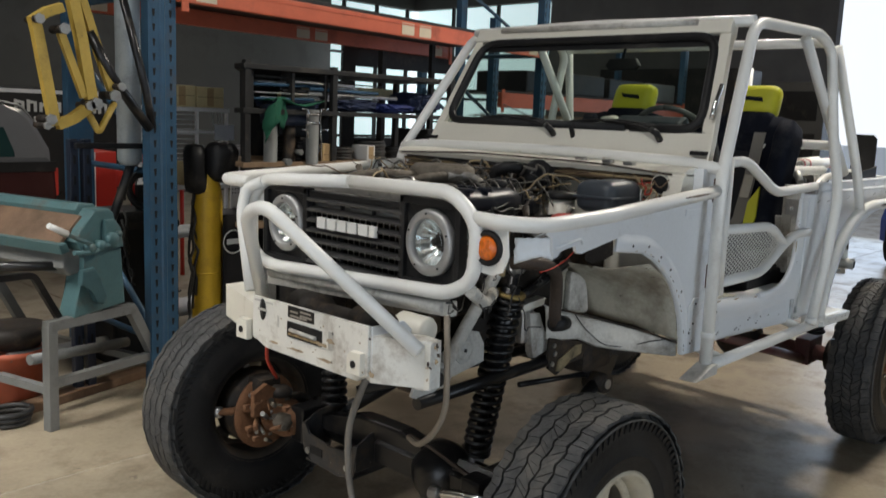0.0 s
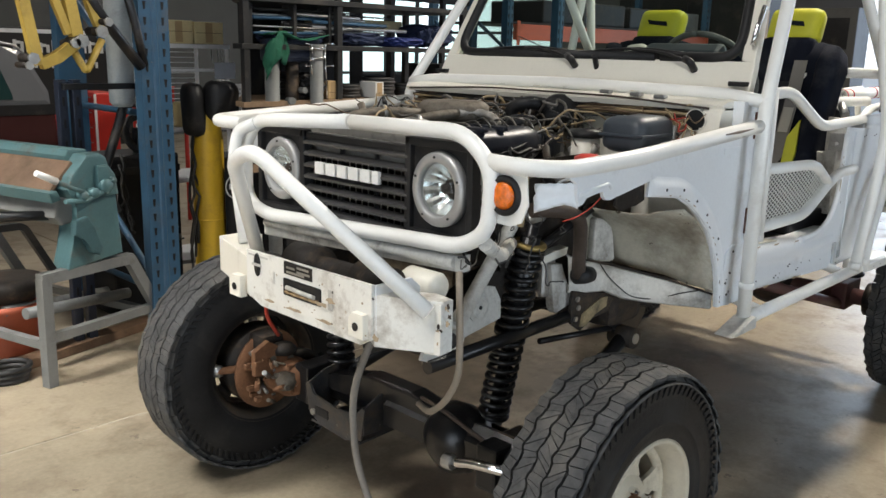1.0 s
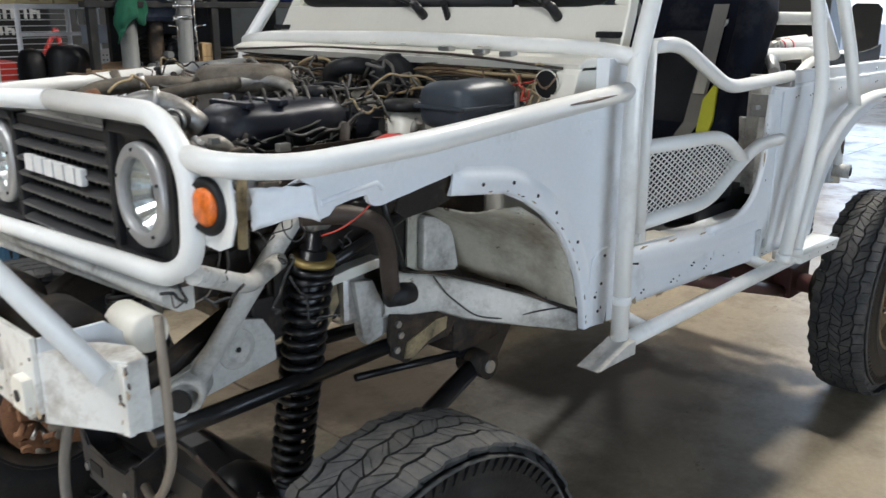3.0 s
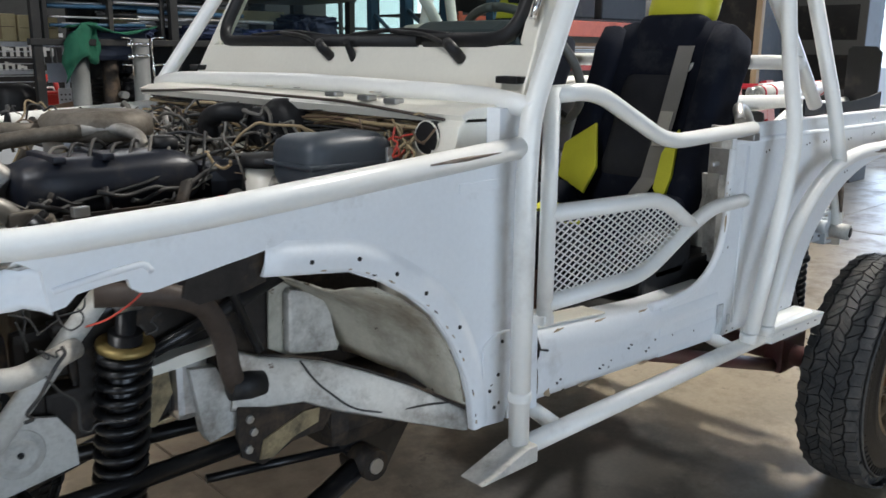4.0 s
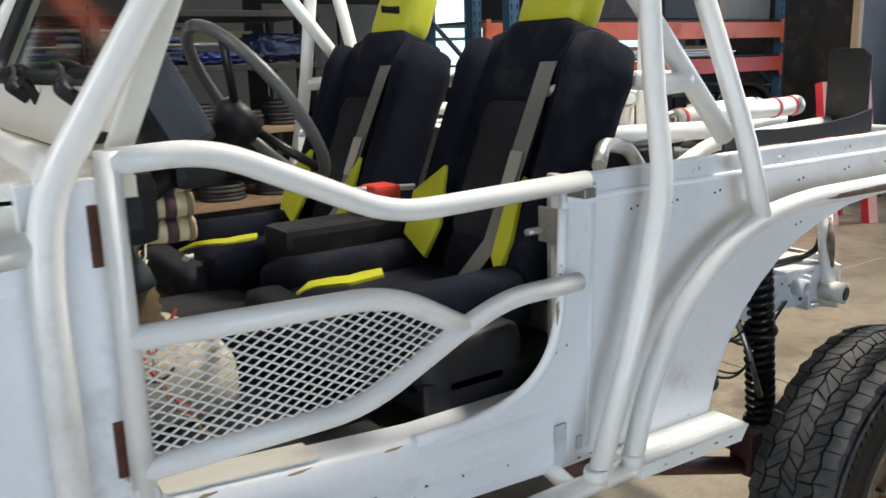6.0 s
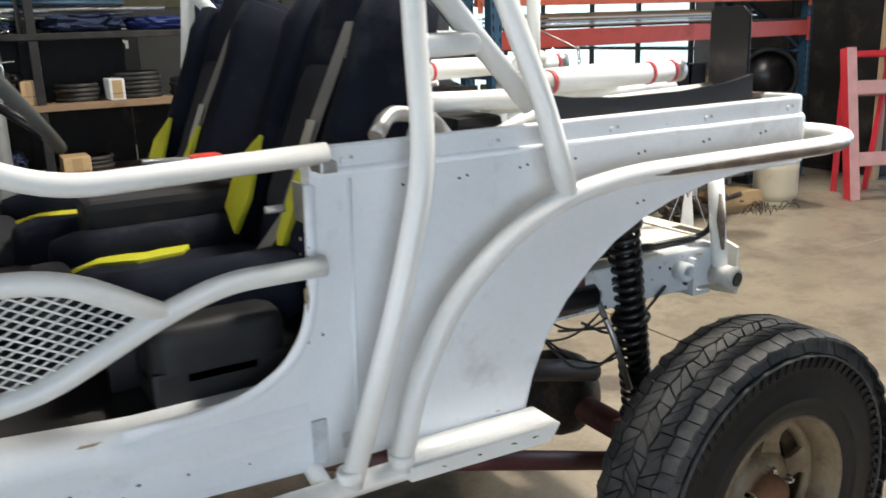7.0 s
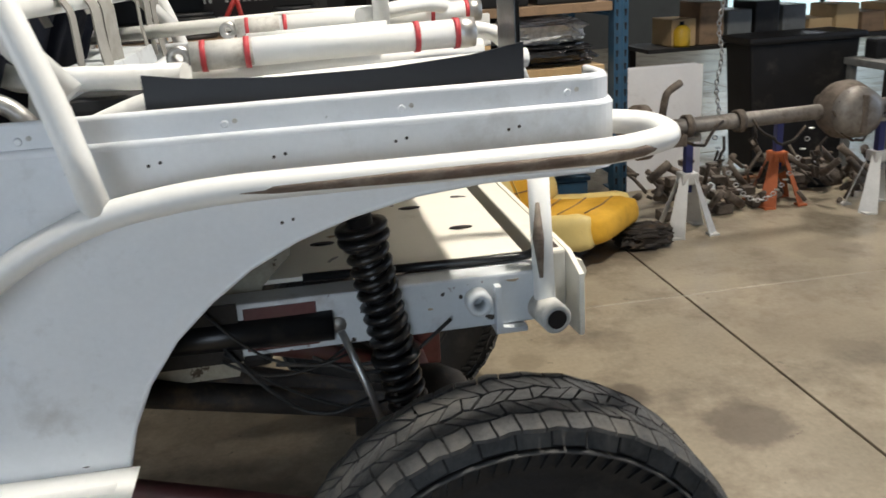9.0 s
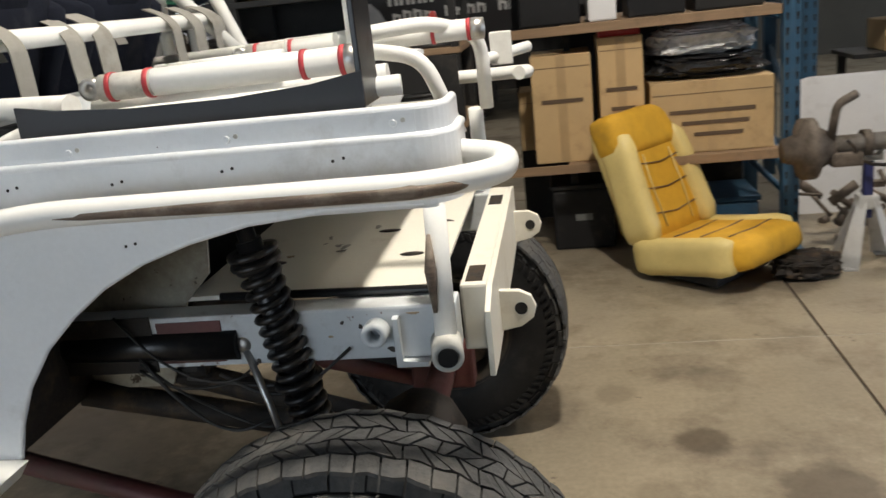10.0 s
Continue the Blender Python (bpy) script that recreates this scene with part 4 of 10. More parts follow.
for nm, pts in (("upper_door_bar", [(0.505, -0.742, 1.50), (0.64, -0.742, 1.505), (0.93, -0.742, 1.378), (1.352, -0.735, 1.388)]),
                ("middle_door_bar", [(0.505, -0.742, 1.262), (0.92, -0.742, 1.248), (1.06, -0.742, 1.165)]),
                ("lower_door_bar", [(0.505, -0.742, 1.072), (0.86, -0.742, 1.072), (1.06, -0.742, 1.165), (1.16, -0.742, 1.198), (1.335, -0.735, 1.196)])):
    tube(nm, pts, 0.0185, 0.07, parent=door)
part("door_mount", box(B(), (0.488, -0.755, 1.028), (0.522, -0.70, 1.05), 0.003), TUBEW, door)
part("door_latch", box(B(), (1.335, -0.75, 1.355), (1.365, -0.70, 1.375), 0.003), STEEL, door)


def in_mesh(x, z):
    top = 1.252 if x < 0.92 else 1.252 - (x - 0.92) * 0.6
    low = 1.085 if x < 0.85 else 1.085 + (x - 0.85) * 0.42
    return 0.522 < x < 1.04 and low < z < top


bm = B()
step = 0.0175
for sgn in (1, -1):
    for k in range(-60, 70):
        run = []
        for j in range(0, 260):
            x = 0.52 + 0.0022 * j
            z = 1.16 + sgn * (x - 0.52) * 0.55 + k * step * 0.9
            if in_mesh(x, z):
                run.append((x, z))
        if len(run) > 2:
            (xa, za), (xb, zb) = run[0], run[-1]
            rod(bm, (xa, -0.7425 + 0.0012 * sgn, za), (xb, -0.7425 + 0.0012 * sgn, zb), 0.0019, n=4)
part("expanded_mesh", bm, TUBEW, door, "white expanded metal mesh")

# -- front end --
_before = set(car.children)
tube("grille_hoop", [(-0.61, -0.05, 1.432), (-0.61, -0.50, 1.438), (-0.612, -0.605, 1.36), (-0.612, -0.595, 1.20), (-0.612, -0.50, 1.148), (-0.612, 0.40, 1.105), (-0.612, 0.52, 1.14), (-0.612, 0.52, 1.33), (-0.61, 0.44, 1.405), (-0.61, -0.04, 1.432)], bend=0.08)
tube("guard_bar", [(-0.76, 0.225, 1.03), (-0.955, 0.025, 1.345), (-0.955, -0.075, 1.378), (-0.765, -0.545, 1.015)], 0.0205, 0.065)
tube("guard_bar", [(-0.62, 0.44, 1.395), (-0.65, 0.50, 1.37), (-0.67, 0.50, 1.28), (-0.72, 0.36, 1.03)], 0.0205, 0.05)
tube("hoop_brace", [(-0.61, -0.585, 1.17), (-0.45, -0.50, 1.095), (-0.33, -0.43, 1.105)], 0.019, 0.04, GRIMEW)
tube("tower_tube", [(-0.545, -0.412, 0.88), (-0.325, -0.405, 1.122), (-0.25, -0.40, 1.20)], 0.021, 0.0, GRIMEW)
tube("lower_grille_bar", [(-0.60, -0.47, 1.10), (-0.60, 0.42, 1.075)], 0.016, 0.0, GRIMEW)
part("front_valance", prism(B(), [(-0.49, 1.075), (0.44, 1.03), (0.44, 1.065), (-0.49, 1.12)], "x", -0.60, -0.56, 0.006), GRIMEW, car, "dirty cream panel below the grille")
# grille with slats, lamp surrounds
grille = part("grille", box(B(), (-0.600, -0.285, 1.365), (-0.575, 0.195, 1.385), 0.004), BLACK, car, "black plastic slatted grille")
part("grille_back", box(B(), (-0.545, -0.50, 1.13), (-0.540, 0.43, 1.30)), DIRTY, grille)
for k in range(7):
    z = 1.152 + 0.0345 * k
    m = pose(-0.595, 0, z, 0, -18, 0)
    part("grille_slat", box(B(), (-0.015, -0.285, -0.0045), (0.015, 0.195, 0.0045), 0.002, m), GRILLE, grille)
for y in (-0.285, -0.125, 0.035, 0.195):
    part("grille_rib", box(B(), (-0.588, y - 0.004, 1.145), (-0.575, y + 0.004, 1.375), 0.001), BLACK, grille)
badge = B()
for k in range(6):
    y = 0.125 - 0.054 * k
    box(badge, (-0.619, y - 0.044 if k < 5 else y - 0.028, 1.268), (-0.605, y, 1.304), 0.003)
part("badge_block", badge, mat("badge_white", (0.78, 0.78, 0.76), 0.35), grille, "row of six white badge blocks")
for y, z in ((-0.402, 1.282), (0.325, 1.262)):
    lamp = part("headlight", B(), BLACK, car, "round headlight with a bright ring and clear lens", False)
    half = 0.118
    outl = [(y - half, z - 0.125), (y + half, z - 0.125), (y + half, z + 0.118), (y - half, z + 0.118)]
    bm = B()
    for (a, b), (c, d) in zip(outl, outl[1:] + outl[:1]):
        box(bm, (-0.608, min(a, c) - 0.011, min(b, d) - 0.011), (-0.575, max(a, c) + 0.011, max(b, d) + 0.011), 0.004)
    part("surround_frame", bm, BLACK, lamp)
    hole = B()
    n = 40
    ring_pts = [(0.098 * math.cos(2 * math.pi * k / n), 0.098 * math.sin(2 * math.pi * k / n)) for k in range(n)]
    inner = [hole.verts.new((-0.588, y + u, z + v)) for u, v in ring_pts]
    outer = []
    for u, v in ring_pts:
        s = min(half / max(abs(u), 1e-6), 0.118 / max(abs(v), 1e-6))
        outer.append(hole.verts.new((-0.592, y + u * s, z + v * s)))
    for k in range(n):
        hole.faces.new((inner[k], inner[(k + 1) % n], outer[(k + 1) % n], outer[k]))
    part("surround", hole, BLACK, lamp)
    m = toward((-0.590, y, z), (-1.0, y, z))
    part("lamp_ring", lathe(B(), [(0.070, 0.012), (0.071, 0.021), (0.074, 0.024), (0.092, 0.021), (0.097, 0.017), (0.099, 0.010), (0.099, -0.012), (0.070, 0.0)], m, 48, True), LAMPR, lamp, "brushed metal lamp ring")
    refl = B()
    rings = []
    for r, d in ((0.074, 0.006), (0.062, -0.014), (0.046, -0.034), (0.028, -0.048), (0.010, -0.054)):
        rings.append([refl.verts.new(m @ Vector(((r + 0.0016 * (1 if k % 2 else -1) * r / 0.07) * math.cos(2 * math.pi * k / 36), (r + 0.0016 * (1 if k % 2 else -1) * r / 0.07) * math.sin(2 * math.pi * k / 36), d))) for k in range(36)])
    for ra, rb in zip(rings, rings[1:]):
        for k in range(36):
            refl.faces.new((ra[k], ra[(k + 1) % 36], rb[(k + 1) % 36], rb[k]))
    refl.faces.new(rings[-1])
    part("reflector", refl, REFL, lamp)
    part("bulb_shield", lathe(B(), [(0.0005, -0.006), (0.014, -0.010), (0.016, -0.05)], m, 16), DIRTY, lamp)
    lens = part("lens", lathe(B(), [(0.072, 0.012), (0.056, 0.020), (0.04, 0.025), (0.02, 0.028), (0.0005, 0.029)], m, 40), LENS, lamp, "clear glass lens")
    lens.visible_shadow = False
    for a in (20, 95, 160, 235, 305):
        part("ring_screw", lathe(B(), [(0.0035, 0.018), (0.0035, 0.025), (0.0005, 0.026)], m @ pose(0.0845 * math.cos(radians(a)), 0.0845 * math.sin(radians(a)), 0), 8), BLACK, lamp)
# marker lamp on its tab
tab = part("marker_light", prism(B(), [(-0.70 + 0.0, 1.355), (-0.71, 1.28), (-0.69, 1.235), (-0.655, 1.222), (-0.60, 1.225), (-0.575, 1.355)], "x", -0.598, -0.592, 0.001), TUBEW, car, "amber round marker lamp on a white tab")
m = toward((-0.598, -0.638, 1.297), (-1.0, -0.70, 1.297))
part("rubber_grommet", lathe(B(), [(0.031, 0.0), (0.048, 0.0), (0.050, 0.008), (0.042, 0.018), (0.031, 0.012)], m, 32, True), BLACK, tab)
part("amber_lens", lathe(B(), [(0.034, 0.004), (0.033, 0.015), (0.026, 0.020), (0.0005, 0.022)], m, 32), AMBER, tab, "amber reflector lens")

# winch bumper
BUMPW = mat("chipped_bumper_paint", (0.74, 0.73, 0.68), 0.45, var=0.08, scale=5, dirt=(0.20, 0.14, 0.08), amount=0.42, dscale=9, chips=(0.13, 0.085, 0.05), cscale=16, cut=0.685)
tan_edge = mat("rusty_edge", (0.34, 0.24, 0.13), 0.7, 0.2, var=0.4, scale=40, dirt=(0.10, 0.06, 0.03), amount=0.5, dscale=30)
bump = part("winch_bumper", prism(B(), [(-0.405, 0.925), (-0.405, 1.068), (0.172, 1.062), (0.175, 0.93), (0.10, 0.905), (-0.36, 0.902)], "x", -0.832, -0.822, 0.002), BUMPW, car, "white steel winch bumper with stickers and rust")
wing = B()
for zlo, zhi in ((0.905, 1.04),):
    prism(wing, [(-0.822, -0.405), (-0.735, -0.565), (-0.70, -0.565), (-0.69, -0.50), (-0.72, -0.44), (-0.80, -0.36)], "z", zlo, zhi, 0.003)
part("bumper_wing", wing, BUMPW, bump)
part("wing_front_plate", prism(B(), [(-0.568, 0.905), (-0.51, 0.895), (-0.51, 1.035), (-0.568, 1.035)], "x", -0.745, -0.733, 0.002), BUMPW, bump)
part("bumper_wing_right", prism(B(), [(-0.822, 0.172), (-0.72, 0.52), (-0.60, 0.52), (-0.60, 0.45), (-0.79, 0.15)], "z", 0.915, 1.03, 0.003), CREAM, bump)
part("bumper_back_plate", box(B(), (-0.80, -0.40, 0.905), (-0.66, 0.17, 0.915), 0.002), GRIMEW, bump)
part("bumper_top_gusset", prism(B(), [(-0.82, 1.065), (-0.70, 1.065), (-0.66, 1.03), (-0.66, 0.93), (-0.82, 0.93)], "y", -0.41, -0.40, 0.001), WHITE, bump)
for y, z in ((0.215, 0.945), (-0.362, 0.955)):
    eye = part("shackle_tab", prism(B(), [(y - 0.03, z - 0.03), (y + 0.03, z - 0.03), (y + 0.03, z + 0.02), (y + 0.015, z + 0.035), (y - 0.03, z + 0.035)], "x", -0.85, -0.826, 0.003), CREAM, bump)
    part("shackle_hole", rod(B(), (-0.8525, y, z), (-0.848, y, z), 0.011, n=16), BLACK, eye)
part("fairlead_slot", box(B(), (-0.8345, -0.195, 0.966), (-0.831, -0.020, 1.014), 0.004), BLACK, bump)
part("fairlead_roller", rod(B(), (-0.8352, -0.185, 0.976), (-0.8352, -0.030, 0.976), 0.005), tan_edge, bump)
part("winch_rope", rod(B(), (-0.8385, -0.17, 0.987), (-0.8385, -0.04, 0.990), 0.006), GRIMEW, bump)
part("dark_sticker", box(B(), (-0.8335, -0.155, 1.026), (-0.832, -0.022, 1.062), 0.0), BLACK, bump, "black rectangular sticker")
bars = B()
for z0, y0, y1 in ((1.046, -0.035, -0.075), (1.052, -0.085, -0.14), (1.040, -0.085, -0.145), (1.033, -0.035, -0.12)):
    box(bars, (-0.8345, y1, z0 - 0.003), (-0.8338, y0, z0 + 0.003))
part("sticker_print", bars, STEEL, bump)
oval = B()
lathe(oval, [(0.034, 0), (0.034, 0.0015), (0.0005, 0.002)], toward((-0.8322, 0.115, 1.025), (-1, 0.115, 1.025)) @ Matrix.Diagonal((0.5, 1, 1, 1)), 24)
part("oval_sticker", oval, BLACK, bump)
for lo, hi in (((-0.8332, 0.06, 1.048), (-0.8325, 0.16, 1.053)), ((-0.8350, 0.09, 1.021), (-0.8343, 0.14, 1.029)), ((-0.8332, 0.025, 0.985), (-0.8325, 0.035, 1.02)), ((-0.8332, -0.245, 0.965), (-0.8325, -0.225, 1.02))):
    part("faded_print", box(B(), lo, hi), GRIMEW, bump)
# the whole front clip sits a little lower and narrower on the chassis
FRONT = Matrix(((1, 0, 0, 0.010), (0, 0.95, 0, 0.022), (0, 0, 1, -0.026), (0, 0, 0, 1)))
for _ob in [o for o in car.children if o not in _before]:
    _ob.matrix_basis = base_of(car) @ FRONT @ base_of(car).inverted()

# front suspension and underside
def wheel_at(x, y, z, side, material, steer=0.0, tyre_w=0.255, R=0.418, worn=1.0):
    """A big all-terrain tyre on a steel wheel; side -1: the outer face looks to -y."""
    w = part("wheel", B(), RUBBER, car, "worn all-terrain tyre on a painted steel wheel", False)
    m = pose(x, y, z, 0, 0, steer) @ pose(0, 0, 0, 90 if side < 0 else -90, 0, 0)
    h = tyre_w / 2
    prof = [(0.205, h - 0.03), (0.215, h - 0.006), (0.235, h + 0.0), (0.25, h + 0.004), (0.264, h + 0.002), (0.268, h + 0.006), (0.274, h + 0.006), (0.278, h + 0.003), (0.31, h + 0.005), (0.332, h + 0.0), (0.345, h - 0.001), (0.352, h + 0.002), (0.375, h - 0.008), (R - 0.024, h - 0.022), (R - 0.017, h - 0.034),
            (R - 0.014, h * 0.5), (R - 0.013, 0), (R - 0.014, -h * 0.5), (R - 0.017, -h + 0.034), (R - 0.024, -h + 0.022), (0.375, -h + 0.008), (0.345, -h + 0.001), (0.30, -h - 0.006), (0.25, -h - 0.004), (0.215, -h + 0.006), (0.205, -h + 0.03)]
    part("tyre", lathe(B(), prof, m, 72, True), RUBBER, w)
    # five wavy ribs of blocks, each cut by slanting sipes; lugs over the shoulder and a toothed ring on the wall
    vs, fs, ws, gs = [], [], [], []

    def block(corners, r_low, r_top):
        base = len(vs)
        for r in (r_low, r_top):
            for ang, along in corners:
                rr = r - (0.010 if abs(along) > 0.112 * k_w and r == r_top else 0.0)
                vs.append(m @ Vector((rr * math.cos(ang), rr * math.sin(ang), along)))
        n = len(corners)
        fs.append(tuple(base + n + i for i in range(n)))
        fs.extend((base + i, base + (i + 1) % n, base + n + (i + 1) % n, base + n + i) for i in range(n))

    k_w = tyre_w / 0.255
    for c, wid, n, off, sk, cuts in ((-0.1075, 0.0435, 52, 0.0, 0.25, 2), (-0.0535, 0.0465, 38, 0.5, -1.05, 3), (0.0, 0.0455, 40, 0.0, 0.85, 3), (0.0535, 0.0465, 38, 0.3, -0.95, 3), (0.1075, 0.0435, 52, 0.25, -0.25, 2)):
        if worn < 1:
            n, cuts = n + (12 if n > 50 else 4), cuts - 1
        step, c, wid = 2 * math.pi / n, c * k_w, wid * k_w

        lag, cut_ = (0.026, 0.012) if worn == 1 else (0.045, 0.030)

        def cut_line(k, j):
            """Place and slant of a cut: the block ends are regular, the sipes between them wander."""
            if j in (0, cuts):
                return k + off + j / cuts, sk
            return k + off + (j + 0.22 * math.sin(k * 12.9 + j * 7.7 + c * 90)) / cuts, sk * (0.75 + 0.6 * math.sin(k * 3.1 + j * 5.3))

        for k in range(n):
            for j in range(cuts):
                (u0, k0), (u1, k1) = cut_line(k, j), cut_line(k, j + 1)
                u0, u1 = u0 + (lag if j == 0 else cut_), u1 - (lag if j == cuts - 1 else cut_)
                pts = []
                for u_, lean_, s_ in ((u0, k0, -0.5), (u0, k0, 0.5), ((u0 + u1) / 2, (k0 + k1) / 2, 0.5), (u1, k1, 0.5), (u1, k1, -0.5), ((u0 + u1) / 2, (k0 + k1) / 2, -0.5)):
                    ang = (u_ + lean_ * 0.5 * s_) * step
                    pts.append((ang, c + s_ * wid + 0.0042 * math.sin(38 * ang) + 0.0014 * math.sin(76 * ang + 1.0)))
                block(pts, R - 0.018, R - 0.0006 * ((k * 7 + j * 3) % 3))
    for sgn in (1, -1):
        for k in range(40):
            a0 = 2 * math.pi * (k + 0.25 + 0.5) / 40
            base = len(vs)
            low = 0.378 if k % 2 else 0.384
            for r, along in ((R - 0.010, h - 0.028), (low, h - 0.006)):
                for d in (-0.073, 0.073):
                    for lift in (-0.004, 0.0005):
                        vs.append(m @ Vector(((r + lift * 0.4) * math.cos(a0 + d), (r + lift * 0.4) * math.sin(a0 + d), sgn * (along + lift))))
            fs += [tuple(base + i for i in f) for f in ((1, 3, 7, 5), (0, 1, 5, 4), (2, 6, 7, 3), (0, 2, 3, 1), (4, 5, 7, 6))]
            for e in (0, 1):
                base = len(ws)
                for r, d in ((0.372, -0.020), (0.372, 0.022), (0.347, 0.060), (0.345, 0.030)):
                    for lift in (-0.002, 0.0055):
                        ws.append(m @ Vector((r * math.cos(a0 + d + e * 0.078), r * math.sin(a0 + d + e * 0.078), sgn * (h - 0.001 + lift))))
                gs += [tuple(base + i for i in f) for f in ((1, 3, 5, 7), (0, 1, 3, 2), (2, 3, 5, 4), (4, 5, 7, 6), (6, 7, 1, 0))]
    me = bpy.data.meshes.new("tread_block")
    inv = base_of(car)
    me.from_pydata([inv @ v for v in vs], [], fs)
    me.materials.append(TREAD)
    tread = tagged(new("tread_block", me), kind="stuff")
    tread.parent = w
    me = bpy.data.meshes.new("wall_tooth")
    me.from_pydata([inv @ v for v in ws], [], gs)
    me.materials.append(RUBBER)
    teeth = tagged(new("wall_tooth", me), kind="stuff")
    teeth.parent = w
    part("wall_ring", lathe(B(), [(0.372, h - 0.004), (0.374, h + 0.006), (0.377, h + 0.006), (0.380, h - 0.006)], m, 72, True), TREAD, w)
    part("rim", lathe(B(), [(0.226, h - 0.012), (0.226, h - 0.002), (0.216, h + 0.002), (0.210, h - 0.008), (0.205, h - 0.022), (0.198, h - 0.028), (0.192, h - 0.06), (0.188, -h + 0.05), (0.205, -h + 0.02), (0.220, -h + 0.004), (0.224, -h + 0.006), (0.200, -h + 0.05), (0.196, h - 0.06), (0.209, h - 0.03)], m, 56, True), material, w, "painted steel rim")
    d0 = h - 0.095
    disc = B()
    lathe(disc, [(0.050, d0 + 0.040), (0.085, d0 + 0.040), (0.100, d0 + 0.026), (0.108, d0 + 0.016), (0.108, d0 + 0.002), (0.050, d0 + 0.03)], m, 48, True)
    lathe(disc, [(0.170, d0 + 0.020), (0.182, d0 + 0.030), (0.196, d0 + 0.030), (0.196, d0 + 0.010), (0.170, d0 + 0.008)], m, 48, True)
    for k in range(6):
        mm = m @ pose(0, 0, 0, 0, 0, 60 * k + 12)
        vv = []
        for dz in (0.0, -0.012):
            for u, hw, zz in ((0.100, 0.040, 0.024), (0.125, 0.030, 0.018), (0.150, 0.030, 0.018), (0.176, 0.046, 0.026)):
                vv.append([disc.verts.new(mm @ Vector((u, sd * hw, d0 + zz + dz))) for sd in (-1, 1)])
        for i in range(3):
            a_, b_, c_, d_ = vv[i], vv[i + 1], vv[i + 4], vv[i + 5]
            disc.faces.new((a_[0], a_[1], b_[1], b_[0]))
            disc.faces.new((c_[0], d_[0], d_[1], c_[1]))
            disc.faces.new((a_[0], b_[0], d_[0], c_[0]))
            disc.faces.new((a_[1], c_[1], d_[1], b_[1]))
    part("rim_disc", disc, material, w, "spoked wheel centre with window openings")
    part("hub", lathe(B(), [(0.054, d0 - 0.03), (0.054, d0 + 0.05), (0.046, d0 + 0.075), (0.030, d0 + 0.080), (0.0005, d0 + 0.082)], m, 28), RUST, w, "rusty wheel hub")
    part("brake_drum", lathe(B(), [(0.0005, d0 - 0.12), (0.15, d0 - 0.12), (0.155, d0 - 0.03), (0.0005, d0 - 0.02)], m, 32), DIRTY, w)
    for k in range(5):
        a = radians(72 * k + 20)
        part("lug_nut", lathe(B(), [(0.011, d0 + 0.035), (0.011, d0 + 0.058), (0.006, d0 + 0.066), (0.0005, d0 + 0.067)], m @ pose(0.073 * math.cos(a), 0.073 * math.sin(a), 0), 6, smooth=False), CHROME, w)
    return w


wheel_at(-0.312, -0.776, 0.412, -1, RIMC, 0.0, 0.21, 0.412)
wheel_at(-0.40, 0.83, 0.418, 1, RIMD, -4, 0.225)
wheel_at(2.435, -0.755, 0.432, -1, RIMM, 0.0, 0.205, 0.432, 0.6)
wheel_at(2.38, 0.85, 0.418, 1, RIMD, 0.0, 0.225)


def coilover(name, top, low, label):
    t, b = Vector(top), Vector(low)
    front = t.x < 1
    c = part(name, rod(B(), t, b, 0.018), SATIN, car, label)
    part("shock_body", rod(B(), t.lerp(b, 0.10), t.lerp(b, 0.62), 0.030 if front else 0.025, n=20), SATIN, c)
    part("spring", coil(B(), t.lerp(b, 0.16), t.lerp(b, 0.97), 0.043 if front else 0.036, 0.0085, 18 if front else 21), SATIN, c, "black coil spring")
    for s in (0.13, 0.16, 0.55, 0.98):
        mm = toward(t.lerp(b, s), b)
        part("spring_collar", lathe(B(), [(0.02, 0), (0.050, 0), (0.052, 0.006), (0.050, 0.012), (0.02, 0.012)], mm, 24, True), mat("gold_collar", (0.30, 0.22, 0.08), 0.4, 0.6) if s < 0.15 and front else SATIN, c)
    part("shock_eye", lathe(B(), [(0.010, -0.02), (0.026, -0.02), (0.026, 0.02), (0.010, 0.02)], pose(*t, 0, 90, 0), 20, True), STEEL, c)
    return c


coilover("front_coilover", (-0.229, -0.40, 1.155), (-0.250, -0.285, 0.50), "black front coil-over shock")
coilover("front_coilover_right", (-0.262, 0.46, 1.155), (-0.30, 0.40, 0.50), "black front coil-over shock")
coilover("rear_coilover", (2.205, -0.50, 1.21), (2.315, -0.475, 0.55), "black rear coil-over shock")
coilover("rear_coilover_right", (2.215, 0.56, 1.19), (2.315, 0.535, 0.55), "black rear coil-over shock")

# frame rails
for y in (-0.445, 0.445):
    yi = y * 0.80
    yo = y * 0.68
    rail = part("frame_rail", box(B(), (-0.36, yo - 0.030, 0.885), (0.5, yo + 0.030, 0.985), 0.008), DIRTY, car, "dirty frame rail")
    part("frame_rail_front", prism(B(), [(-0.62, 0.80), (-0.36, 0.885), (-0.36, 0.985), (-0.62, 0.87)], "y", yo - 0.030, yo + 0.030, 0.006), DIRTY, rail)
    part("frame_rail_middle", box(B(), (0.5, yi - 0.035, 0.80), (1.75, yi + 0.035, 0.90), 0.008), DIRTY, rail)
    part("frame_rail_rear", box(B(), (1.55, y - 0.035, 0.875), (2.60, y + 0.035, 0.985), 0.006), FRAMEB, rail, "pale blue-white rear frame rail")
    part("rail_patch", box(B(), (1.98, y - 0.037, 0.885), (2.12, y + 0.037, 0.975), 0.002), MAROON, rail)
m = toward((2.44, -0.478, 0.937), (2.44, -0.60, 0.937))
